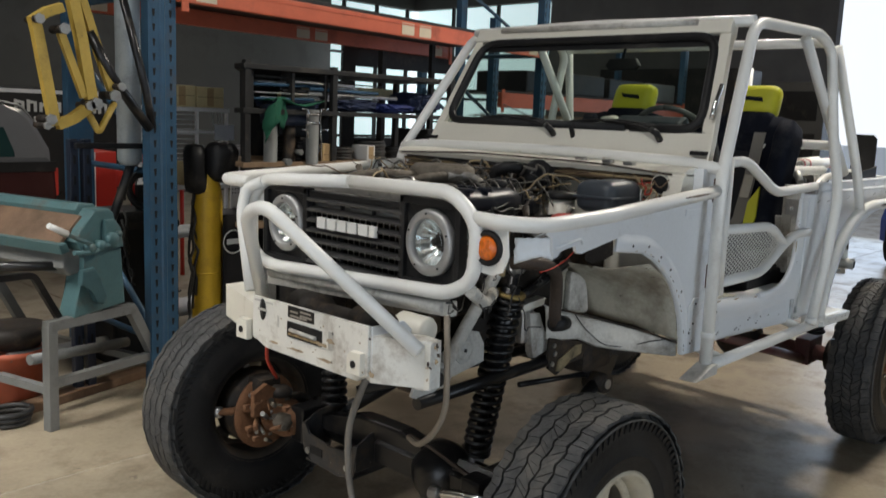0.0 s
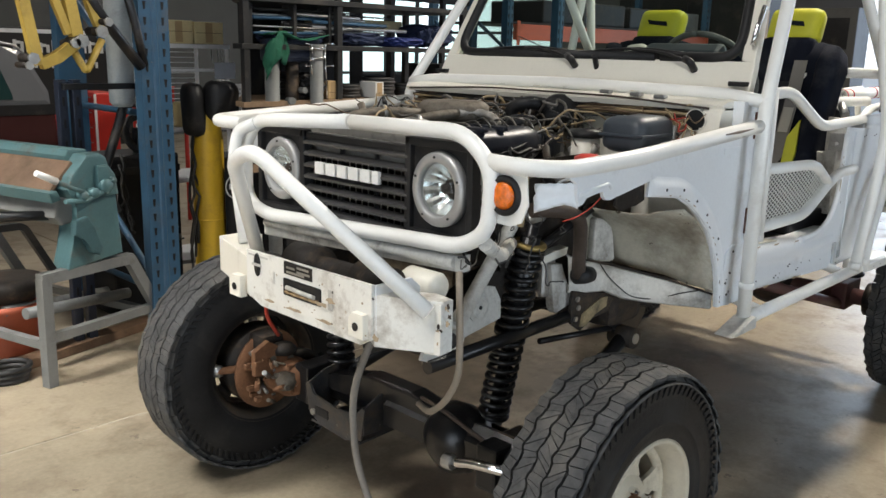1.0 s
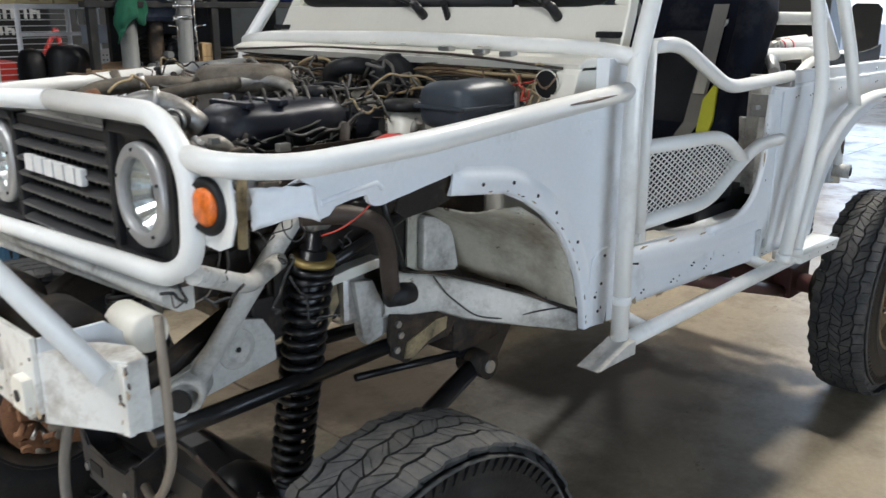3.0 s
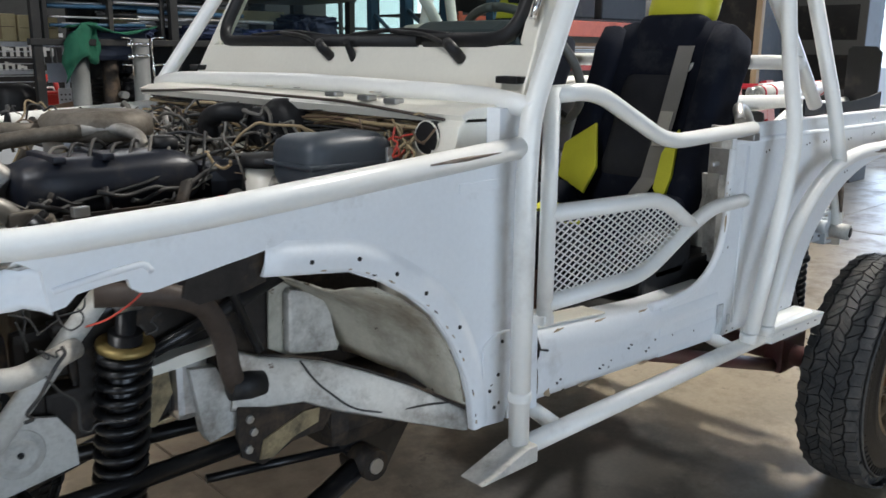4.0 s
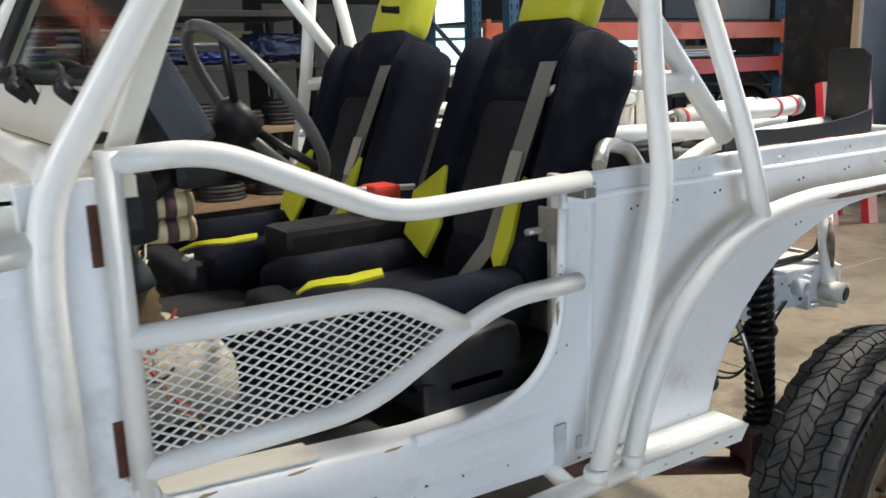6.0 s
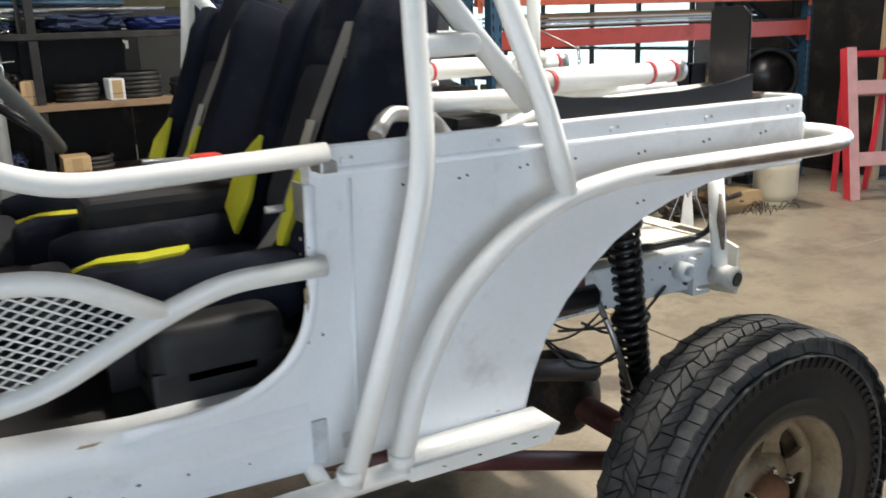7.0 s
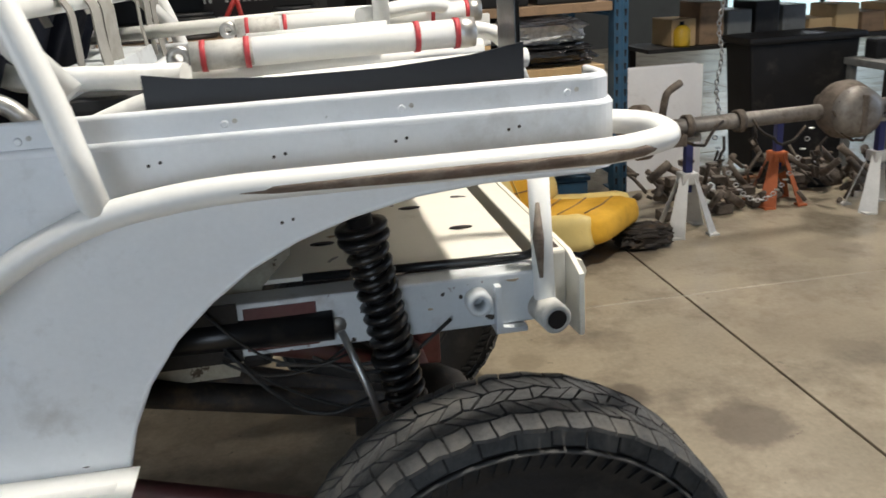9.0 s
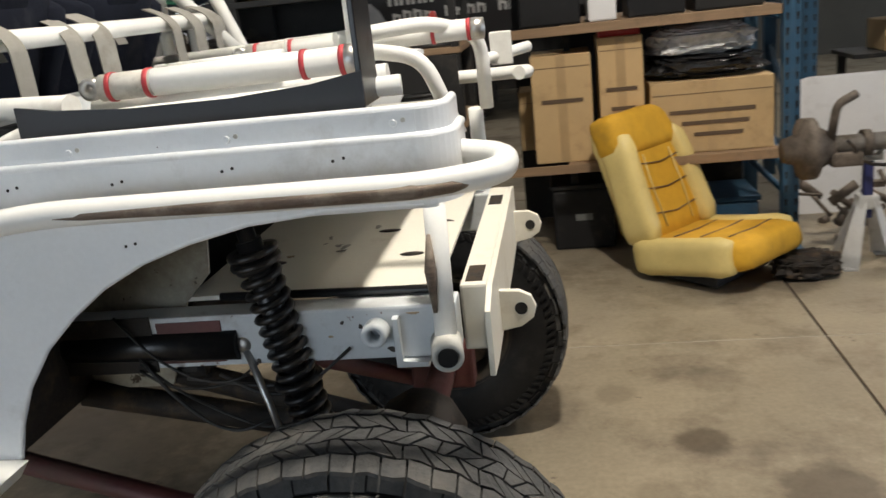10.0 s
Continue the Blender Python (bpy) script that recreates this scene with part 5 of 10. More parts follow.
part("spring_eye", lathe(B(), [(0.012, 0.0), (0.026, 0.0), (0.026, 0.035), (0.020, 0.040), (0.012, 0.035)], m, 24, True), FRAMEB, car)
part("bump_stop_bracket", prism(B(), [(2.475, 0.862), (2.54, 0.862), (2.54, 0.872), (2.487, 0.874), (2.487, 0.965), (2.475, 0.965)], "y", -0.50, -0.42, 0.002), FRAMEB, car)
for y in (-0.50, 0.50):
    tube("rear_post", [(2.578, y, 0.89), (2.578, y + (0.04 if y < 0 else -0.04), 1.23)], 0.022, 0.0)
    m = toward((2.578, y, 0.905), (2.62, y * 1.5, 0.885))
    part("post_socket", lathe(B(), [(0.020, -0.02), (0.031, -0.02), (0.031, 0.05), (0.020, 0.05), (0.018, 0.0)], m, 24), GRIMEW, car)
part("socket_bore", rod(B(), (2.5855, -0.546, 0.9013), (2.5868, -0.5535, 0.9008), 0.0195, n=20), BLACK, car)
part("post_scuff", sweep(B(), [(2.566, -0.515, 0.98), (2.564, -0.506, 1.06), (2.566, -0.498, 1.13)], [0.004, 0.012, 0.004], 8), SCUFF, car)
cm = part("rear_crossmember", prism(B(), [(-0.485, 0.83), (-0.40, 0.822), (0.45, 0.822), (0.49, 0.845), (0.49, 0.985), (0.40, 0.995), (-0.40, 0.992), (-0.485, 0.965)], "x", 2.655, 2.667, 0.002), CREAM, car, "cream rear crossmember plate")
part("crossmember_box", box(B(), (2.60, -0.40, 0.85), (2.655, 0.46, 0.992), 0.006), CREAM, cm)
for y in (-0.33, 0.30):
    part("crossmember_slot", box(B(), (2.61, y - 0.05, 0.9915), (2.645, y + 0.05, 0.9935)), DIRTY, cm)
for y in (-0.268, 0.403):
    tb = part("tow_tab", prism(B(), [(2.66, 0.835), (2.71, 0.845), (2.738, 0.865), (2.745, 0.89), (2.735, 0.915), (2.71, 0.928), (2.66, 0.93)], "y", y - 0.008, y + 0.008, 0.002), CREAM, cm)
    part("tab_hole", rod(B(), (2.712, y - 0.0095, 0.888), (2.712, y + 0.0095, 0.888), 0.014, n=18), BLACK, tb)
tray = part("skid_tray", box(B(), (2.02, -0.40, 0.99), (2.56, 0.46, 1.0), 0.002), CREAM, car, "cream sheet metal tray")
for x, y in ((2.47, -0.19), (2.38, 0.02), (2.15, -0.2)):
    part("tray_hole", lathe(B(), [(0.020, 0.001), (0.0005, 0.0015)], pose(x, y, 1.0) @ Matrix.Diagonal((1.4, 0.8, 1, 1)), 20), DIRTY, tray)
part("tray_lip", sweep(B(), [(2.10, -0.41, 1.0), (2.56, -0.42, 0.995), (2.585, -0.45, 1.02), (2.58, -0.47, 1.1)], 0.009, 10, 0.04), SATIN, tray)
# axles
for x, material, dy in ((-0.335, SATIN, -0.22), (2.40, MAROON, -0.02)):
    ax = part("axle", rod(B(), (x, -0.62, 0.418), (x, 0.70, 0.418), 0.042, n=20), material, car, "solid axle housing")
    part("differential", lathe(B(), [(0.0005, -0.13), (0.06, -0.125), (0.12, -0.08), (0.145, -0.02), (0.145, 0.03), (0.11, 0.09), (0.06, 0.13), (0.045, 0.22), (0.0005, 0.22)], toward((x, dy, 0.43), (x + (0.5 if x < 0 else -0.5), dy, 0.47)) @ Matrix.Scale(0.78 if x < 0 else 0.95, 4), 28), SATIN if x < 0 else DIRTY, ax)
    for y in (-0.55, 0.60):
        part("axle_flange", lathe(B(), [(0.05, -0.02), (0.085, -0.02), (0.085, 0.02), (0.05, 0.02)], toward((x, y, 0.418), (x, 2, 0.418)), 20, True), DIRTY, ax)
    for y in (-0.42, 0.46):
        part("link_bracket", box(B(), (x - 0.10, y - 0.04, 0.36), (x + 0.10, y + 0.04, 0.50), 0.01), material, ax)
GREYSK = mat("scraped_dark_steel", (0.050, 0.050, 0.052), 0.45, 0.4, var=0.35, scale=10, bump=0.2, dirt=(0.13, 0.10, 0.07), amount=0.45, dscale=12, chips=(0.22, 0.20, 0.17), cscale=35, cut=0.66)
skid = part("axle_skid", prism(B(), [(0.09, 0.35), (0.17, 0.325), (0.31, 0.335), (0.37, 0.37), (0.385, 0.47), (0.365, 0.475), (0.34, 0.435), (0.22, 0.42), (0.12, 0.43), (0.085, 0.47), (0.07, 0.465)], "x", -0.47, -0.462, 0.003), GREYSK, car, "dented dark axle skid bracket")
for y, top in ((0.082, 0.475), (0.372, 0.485)):
    part("skid_cheek", prism(B(), [(-0.466, 0.37), (-0.466, top - 0.01), (-0.40, top + 0.02), (-0.33, top + 0.03), (-0.33, 0.37)], "y", y - 0.004, y + 0.004, 0.002), GREYSK, skid)
part("skid_floor", prism(B(), [(-0.466, 0.332), (-0.466, 0.340), (-0.30, 0.345), (-0.30, 0.337)], "y", 0.10, 0.36, 0.001), GREYSK, skid)
for y in (0.12, 0.34):
    part("skid_bolt", lathe(B(), [(0.012, 0.0), (0.012, 0.009), (0.0005, 0.010)], toward((-0.47, y, 0.375), (-1, y, 0.375)), 6, smooth=False), STEEL, skid)
part("skid_slot", box(B(), (-0.473, 0.26, 0.37), (-0.469, 0.33, 0.40), 0.0), BLACK, skid)
part("axle_channel", prism(B(), [(-0.40, 0.40), (-0.32, 0.40), (-0.32, 0.50), (-0.35, 0.51), (-0.40, 0.47)], "y", -0.52, 0.06, 0.006), SATIN, skid)
part("thin_line", sweep(B(), [(-0.40, -0.12, 0.55), (-0.41, -0.22, 0.545), (-0.40, -0.36, 0.50), (-0.38, -0.46, 0.46)], 0.007, 8, 0.06), HOSE, skid)
part("axle_truss", prism(B(), [(-0.52, 0.43), (-0.42, 0.475), (-0.20, 0.505), (-0.05, 0.54), (0.16, 0.54), (0.24, 0.50), (0.50, 0.46), (0.50, 0.415), (0.2, 0.44), (-0.1, 0.44), (-0.52, 0.40)], "x", -0.385, -0.31, 0.012), SATIN, car, "black axle truss")
for pts, r, material in (
    ([(-0.30, -0.42, 0.42), (0.287, -0.408, 0.67)], 0.025, SATIN), ([(-0.30, 0.44, 0.42), (0.75, 0.36, 0.72)], 0.026, SATIN),
    ([(-0.62, -0.36, 0.775), (0.03, -0.38, 0.798)], 0.020, SATIN), ([(-0.05, -0.30, 0.70), (0.26, -0.38, 0.70)], 0.010, SATIN), ([(-0.45, 0.1, 0.66), (0.10, -0.25, 0.80)], 0.018, SATIN),
    ([(2.40, -0.42, 0.36), (1.30, -0.38, 0.68)], 0.026, MAROON), ([(2.40, 0.46, 0.36), (1.30, 0.40, 0.68)], 0.026, MAROON),
    ([(2.30, -0.30, 0.62), (1.75, -0.42, 0.80)], 0.03, DIRTY), ([(-0.22, 0.62, 0.44), (-0.22, -0.60, 0.44)], 0.015, SATIN)):
    part("suspension_link", rod(B(), *pts, r), material, car, "")
part("front_link_end", rod(B(), (0.287, -0.45, 0.67), (0.287, -0.36, 0.67), 0.036), DIRTY, car)
part("link_bushing", rod(B(), (0.287, -0.455, 0.67), (0.287, -0.449, 0.67), 0.018), STEEL, car)
part("chrome_drag_link", sweep(B(), [(-0.515, -0.34, 0.455), (-0.50, -0.42, 0.475), (-0.47, -0.60, 0.49)], 0.015, 12, 0.03), CHROME, car, "bright steering link end")
part("link_nut", lathe(B(), [(0.0005, -0.016), (0.022, -0.016), (0.024, 0.0), (0.022, 0.016), (0.0005, 0.018)], toward((-0.513, -0.35, 0.458), (-0.50, -0.60, 0.49)), 10, smooth=False), STEEL, car)
part("sway_link", sweep(B(), [(2.159, -0.475, 0.917), (2.20, -0.50, 0.80), (2.24, -0.52, 0.66)], 0.008, 8), STEEL, car)
part("link_bolt", lathe(B(), [(0.022, -0.015), (0.022, 0.012), (0.012, 0.022), (0.0005, 0.023)], toward((2.159, -0.463, 0.919), (2.159, -1, 0.919)), 16), ALU, car)
part("upper_link", rod(B(), (2.150, -0.47, 0.920), (1.70, -0.46, 0.925), 0.034, n=20), SATIN, car)
# dark plate in the oily metal colour paints the shade on the rail
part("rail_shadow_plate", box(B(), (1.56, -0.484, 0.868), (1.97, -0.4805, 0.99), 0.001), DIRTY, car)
for k, (a, b) in enumerate((((0.20, -0.40, 0.70), (0.42, -0.05, 0.86)), ((0.45, -0.2, 0.66), (1.05, 0.2, 0.86)), ((1.1, -0.25, 0.70), (1.7, 0.15, 0.86)))):
    part("gearbox", box(B(), a, b, 0.05), DIRTY, car, "oily gearbox and transfer case" if k == 0 else "")
part("drive_shaft", rod(B(), (1.6, 0.0, 0.70), (2.28, -0.02, 0.50), 0.035), DIRTY, car)
part("exhaust_pipe", sweep(B(), [(-0.10, 0.25, 1.05), (0.15, 0.32, 0.85), (0.9, 0.34, 0.78), (1.9, 0.30, 0.80), (2.25, 0.32, 0.85)], 0.026, 14, 0.15), RUST, car)
# inner fender, liner, towers
for s, y0, y1 in ((-1, -0.345, -0.692), (1, 0.41, 0.74)):
    liner = B()
    arc = [(x - 0.004, z - 0.004) for x, z in ARCH_F[3:]]
    rows = []
    for i, (x, z) in enumerate(arc):
        low = i / (len(arc) - 1)
        row = []
        for k in range(9):
            f = k / 8
            dent = 0.010 * noise.noise(Vector((x * 9, f * 3, z * 9)))
            z_end = max(z, 0.930 - 0.040 * f)
            row.append((x + 0.012 * math.sin(3.1 * f) - 0.05 * (1 - f) * low + dent, y0 + (y1 - y0) * f, z_end - 0.02 * math.sin(math.pi * f) * (1 - low) - 0.05 * (1 - f) * (1 - low) + dent))
        rows.append(row)
    ob = part("wheel_well_liner", cloth(liner, rows), LINER, car, "dirt-stained inner wheel well")
    sol = ob.modifiers.new("thick", "SOLIDIFY")
    sol.thickness = 0.004
    # inner wall, pocket panel and the lower apron with its ragged edge
    part("inner_wall", prism(B(), [(0.085, 0.97), (0.13, 0.945), (0.26, 0.925), (0.275, 0.96), (0.25, 1.02), (0.20, 1.08), (0.11, 1.135), (0.09, 1.13)], "y", y0 - 0.003, y0 + 0.003), LINER, car)
    pocket = B()
    prism(pocket, [(0.118, 0.962), (0.125, 0.956), (0.235, 0.936), (0.245, 0.945), (0.222, 1.055), (0.205, 1.078), (0.128, 1.096), (0.12, 1.088)], "y", min(y0 + s * 0.004, y0 + s * 0.03), max(y0 + s * 0.004, y0 + s * 0.03), 0.008)
    part("pocket_panel", pocket, GRIMEW, car, "pale pressed panel in the wheel well")
    top = [(-0.02, y0 + s * 0.03, 1.0), (0.047, y0 + s * 0.025, 0.970), (0.12, y0 + s * 0.035, 0.952), (0.19, y0 + s * 0.05, 0.932), (0.25, y0 + s * 0.12, 0.912), (0.30, y0 + s * 0.22, 0.893), (0.335, y0 + s * 0.34, 0.868)]
    low_ = [(-0.03, y0 + s * 0.05, 0.875), (0.04, y0 + s * 0.065, 0.868), (0.12, y0 + s * 0.085, 0.862), (0.19, y0 + s * 0.11, 0.828), (0.24, y0 + s * 0.16, 0.822), (0.28, y0 + s * 0.24, 0.818), (0.34, y0 + s * 0.34, 0.815)]
    rows = []
    for f in (0, 0.08, 0.5, 0.92, 1.0):
        rows.append([Vector(a).lerp(Vector(b), f) + Vector((0, s * (-0.012 if f in (0, 1.0) else 0.0), 0.006 * noise.noise(Vector(b) * 11 + Vector((f * 3, 0, 0))) * (f > 0.9))) for a, b in zip(top, low_)])
    ob = part("lower_apron", cloth(B(), rows), GRIMEW, car, "chipped white lower apron")
    sol = ob.modifiers.new("thick", "SOLIDIFY")
    sol.thickness = 0.004
    part("apron_seam", sweep(B(), [(x, y + s * 0.003, z + 0.002) for x, y, z in top[1:]], 0.0035, 8), DIRTY, car)
    part("apron_wire", sweep(B(), [(0.13, y0 + s * 0.05, 0.945), (0.15, y0 + s * 0.075, 0.90), (0.21, y0 + s * 0.12, 0.835), (0.26, y0 + s * 0.18, 0.83), (0.30, y0 + s * 0.25, 0.86), (0.325, y0 + s * 0.30, 0.875)], 0.0022, 6, 0.03), WIREK, car)
    part("frame_bracket", prism(B(), [(-0.02, 0.885), (0.17, 0.842), (0.21, 0.815), (0.18, 0.775), (0.10, 0.775), (0.03, 0.743), (-0.018, 0.774), (-0.026, 0.82)], "y", y0 + s * 0.05 - 0.006, y0 + s * 0.05 + 0.006, 0.002), DIRTY, car, "oily black frame bracket")
    part("link_bracket_plate", prism(B(), [(0.19, 0.80), (0.46, 0.735), (0.37, 0.61), (0.30, 0.62), (0.24, 0.70)], "y", y0 + s * 0.035 - 0.006, y0 + s * 0.035 + 0.006, 0.002), SATIN, car)
    part("shock_tower", prism(B(), [(-0.33, 1.18), (-0.22, 1.18), (-0.18, 1.0), (-0.20, 0.93), (-0.30, 0.93)], "y", y0 - s * 0.03 - 0.006, y0 - s * 0.03 + 0.006, 0.002), DIRTY, car)
tanrust = mat("tan_rust_panel", (0.30, 0.235, 0.13), 0.7, var=0.3, scale=16, dirt=(0.03, 0.025, 0.02), amount=0.6, dscale=14)
part("tan_rust_plate", prism(B(), [(0.03, 0.80), (0.13, 0.835), (0.17, 0.832), (0.165, 0.80), (0.10, 0.785), (0.05, 0.755), (0.02, 0.76)], "y", -0.406, -0.402), tanrust, car, "bare rusty patch on the frame bracket")
for x, z in ((0.0, 0.855), (0.008, 0.825), (-0.005, 0.79)):
    part("bracket_bolt", lathe(B(), [(0.009, 0.0), (0.009, 0.006), (0.0005, 0.007)], toward((x, -0.402, z), (x, -1, z)), 6, smooth=False), STEEL, car)
part("engine_mount_bracket", prism(B(), [(-0.108, 0.980), (-0.052, 0.972), (-0.02, 0.90), (0.034, 0.868), (0.026, 0.85), (0.0, 0.832), (-0.072, 0.816), (-0.085, 0.84)], "y", -0.375, -0.345, 0.003), GRIMEW, car, "pale bracket plate")
part("frame_top_strip", prism(B(), [(-0.185, 0.985), (-0.12, 0.990), (-0.032, 0.998), (-0.024, 1.022), (-0.12, 1.015), (-0.185, 1.005)], "y", -0.375, -0.32, 0.003), CREAM, car, "cream strip of the frame top")
part("frame_side_tan", prism(B(), [(-0.20, 1.0), (-0.14, 1.005), (-0.13, 0.93), (-0.17, 0.87), (-0.21, 0.88)], "y", -0.345, -0.338, 0.002), tanrust, car)
part("mount_block", box(B(), (-0.13, -0.36, 0.87), (-0.06, -0.30, 1.0), 0.015), ALU, car)
part("big_hose", sweep(B(), [(-0.30, -0.44, 1.18), (-0.20, -0.485, 1.175), (-0.123, -0.483, 1.14), (-0.070, -0.45, 1.05), (-0.058, -0.44, 0.985), (-0.04, -0.43, 0.945)], 0.021, 16, 0.05), HOSE, car, "brown rubber hose bent down into the frame")
part("hose_end", lathe(B(), [(0.0005, -0.04), (0.026, -0.04), (0.028, 0.0), (0.024, 0.03), (0.0005, 0.032)], toward((-0.015, -0.435, 0.943), (0.5, -0.47, 0.90)), 18), BLACK, car)
for pts, r in (([(-0.20, -0.36, 1.02), (-0.042, -0.36, 1.071), (0.12, -0.36, 1.13)], 0.014), ([(-0.05, -0.40, 1.20), (0.01, -0.38, 1.06), (0.05, -0.37, 0.98)], 0.009), ([(-0.34, -0.33, 1.10), (-0.15, -0.34, 1.14), (0.08, -0.34, 1.16)], 0.018)):
    part("black_line", sweep(B(), pts, r, 10, 0.05), SATIN, car)
part("fender_inner_flap", prism(B(), [(-0.255, 1.248), (-0.20, 1.258), (-0.122, 1.272), (-0.118, 1.222), (-0.16, 1.212), (-0.235, 1.206), (-0.262, 1.222)], "y", -0.684, -0.676, 0.002), DIRTY, car, "dark bent flap in the torn fender")
part("inner_bay_wall", prism(B(), [(-0.30, 0.98), (0.388, 0.98), (0.388, 1.235), (0.15, 1.24), (0.09, 1.30), (-0.30, 1.30)], "y", -0.335, -0.329), DIRTY, car, "oily dark side of the engine bay")
bm = B()
prism(bm, [(-0.645, 0.80), (-0.585, 0.775), (-0.50, 0.825), (-0.322, 0.852), (-0.325, 0.91), (-0.352, 0.952), (-0.404, 0.965), (-0.47, 0.94), (-0.526, 0.892), (-0.61, 0.872)], "y", -0.362, -0.350, 0.002)
part("frame_horn_plate", bm, GRIMEW, car, "chipped white frame horn plate")
m = toward((-0.420, -0.362, 0.904), (-0.420, -1, 0.904))
part("horn_disc", lathe(B(), [(0.0005, 0.006), (0.007, 0.006), (0.008, 0.003), (0.024, 0.003), (0.026, 0.006), (0.032, 0.006), (0.034, 0.002), (0.042, 0.002), (0.044, 0.0), (0.0005, 0.0)], m, 32), GRIMEW, car)
part("horn_bolt", lathe(B(), [(0.006, 0.0), (0.006, 0.009), (0.0005, 0.010)], m, 8), BLACK, car)
part("frame_horn_end", lathe(B(), [(0.021, -0.05), (0.036, -0.05), (0.036, 0.03), (0.026, 0.03), (0.024, -0.02)], toward((-0.535, -0.366, 0.853), (-0.8, -0.62, 0.83)), 24), GRIMEW, car)
part("horn_bore", rod(B(), (-0.578, -0.398, 0.849), (-0.57, -0.392, 0.850), 0.024, n=20), BLACK, car)
# brakes on the right front hub
br = part("brake_disc", lathe(B(), [(0.05, -0.006), (0.150, -0.006), (0.150, 0.006), (0.05, 0.006)], toward((-0.43, 0.672, 0.43), (-0.50, 1.6, 0.43)), 36, True), RUST, car, "rusty front brake disc with caliper")
part("caliper", box(B(), (-0.50, 0.60, 0.51), (-0.40, 0.70, 0.585), 0.025), DIRTY, br)
random.seed(44)
for k in range(44):
    c_ = Vector((-0.47 + random.uniform(-0.09, 0.07), 0.57 + random.uniform(-0.06, 0.05), 0.44 + random.uniform(-0.07, 0.10)))
    s_ = random.uniform(0.005, 0.018)
    if k % 2:
        part("hub_fitting", box(B(), c_ - Vector((s_, s_ * 0.7, s_ * 0.6)), c_ + Vector((s_, s_ * 0.7, s_ * 0.6)), s_ * 0.3), random.choice((RUST, DIRTY, RUST, ENGINE)), br)
    else:
        part("hub_fitting", rod(B(), c_, c_ + Vector((random.uniform(-0.05, 0.05), random.uniform(-0.06, 0.02), random.uniform(-0.03, 0.03))), s_ * 0.6), random.choice((RUST, ENGINE, STEEL)), br)
part("knuckle", lathe(B(), [(0.0005, -0.16), (0.05, -0.15), (0.075, -0.08), (0.07, 0.0), (0.05, 0.03)], toward((-0.42, 0.62, 0.43), (-0.50, 1.6, 0.43)), 24), RUST, br)
part("steering_arm", sweep(B(), [(-0.46, 0.60, 0.47), (-0.55, 0.68, 0.455), (-0.60, 0.74, 0.44)], 0.014, 10, 0.03), RUST, br)
part("tie_rod_end", lathe(B(), [(0.0005, -0.02), (0.018, -0.018), (0.018, 0.018), (0.0005, 0.022)], pose(-0.60, 0.745, 0.44), 16), STEEL, br)
for k in range(5):
    a = radians(72 * k + 10)
    part("wheel_stud", rod(B(), (-0.47, 0.665 + 0.0, 0.43 + 0.05 * math.sin(a)), (-0.50 + 0.03 * math.cos(a), 0.60, 0.43 + 0.07 * math.sin(a)), 0.007), STEEL, br)
part("caliper_bracket", prism(B(), [(-0.56, 0.46), (-0.44, 0.44), (-0.42, 0.53), (-0.50, 0.58), (-0.56, 0.55)], "y", 0.56, 0.585, 0.004), RUST, br)
part("knuckle_cap", lathe(B(), [(0.0005, 0.0), (0.045, 0.0), (0.045, 0.02), (0.03, 0.035), (0.0005, 0.038)], pose(-0.43, 0.57, 0.52), 18), DIRTY, br)
part("steering_ball", lathe(B(), [(0.0005, -0.035), (0.03, -0.028), (0.04, 0.0), (0.03, 0.028), (0.0005, 0.035)], pose(-0.47, 0.50, 0.44), 18), ENGINE, br)
part("brake_hose", sweep(B(), [(-0.50, 0.50, 0.62), (-0.58, 0.46, 0.72), (-0.60, 0.40, 0.90)], 0.007, 8, 0.05), WIRER, br)
part("grey_hose", sweep(B(), [(-0.68, -0.26, 0.92), (-0.72, -0.238, 0.831), (-0.73, -0.178, 0.681), (-0.73, -0.19, 0.483), (-0.73, -0.28, 0.33), (-0.70, -0.36, 0.16), (-0.64, -0.40, 0.02)], 0.0105, 12, 0.12), mat("grey_hose_rubber", (0.16, 0.145, 0.125), 0.6, var=0.2), car, "hanging grey rubber hose")
part("loop_hose", sweep(B(), [(-0.655, -0.50, 1.075), (-0.66, -0.513, 0.943), (-0.66, -0.515, 0.80), (-0.66, -0.465, 0.715), (-0.65, -0.40, 0.665), (-0.64, -0.35, 0.675)], 0.009, 12, 0.09), mat("tan_hose_rubber", (0.24, 0.20, 0.155), 0.6, var=0.2), car, "looped tan rubber hose")

# -- engine bay --
lock = part("lock_panel", box(B(), (-0.575, -0.30, 1.352), (-0.545, 0.25, 1.357), 0.001), GRIMEW, car, "grimy slotted panel above the radiator")
part("panel_face", box(B(), (-0.548, -0.30, 1.30), (-0.544, 0.25, 1.352), 0.001), GREYPANEL, lock)
for k in range(6):
    part("panel_slot", box(B(), (-0.5505, -0.27 + 0.085 * k, 1.315), (-0.5485, -0.215 + 0.085 * k, 1.340)), BLACK, lock)
part("horn_shell", lathe(B(), [(0.0005, -0.01), (0.03, -0.01), (0.036, 0.0), (0.03, 0.012), (0.0005, 0.02)], toward((-0.50, 0.02, 1.385), (-1, 0.0, 1.6)), 20), RUST, lock, "rusty red horn")
rad = part("radiator", box(B(), (-0.535, -0.34, 1.03), (-0.50, 0.34, 1.35), 0.008), DIRTY, car, "dark radiator behind the grille")
part("radiator_tank", box(B(), (-0.545, -0.34, 1.35), (-0.49, 0.34, 1.39), 0.012), ALU, rad)
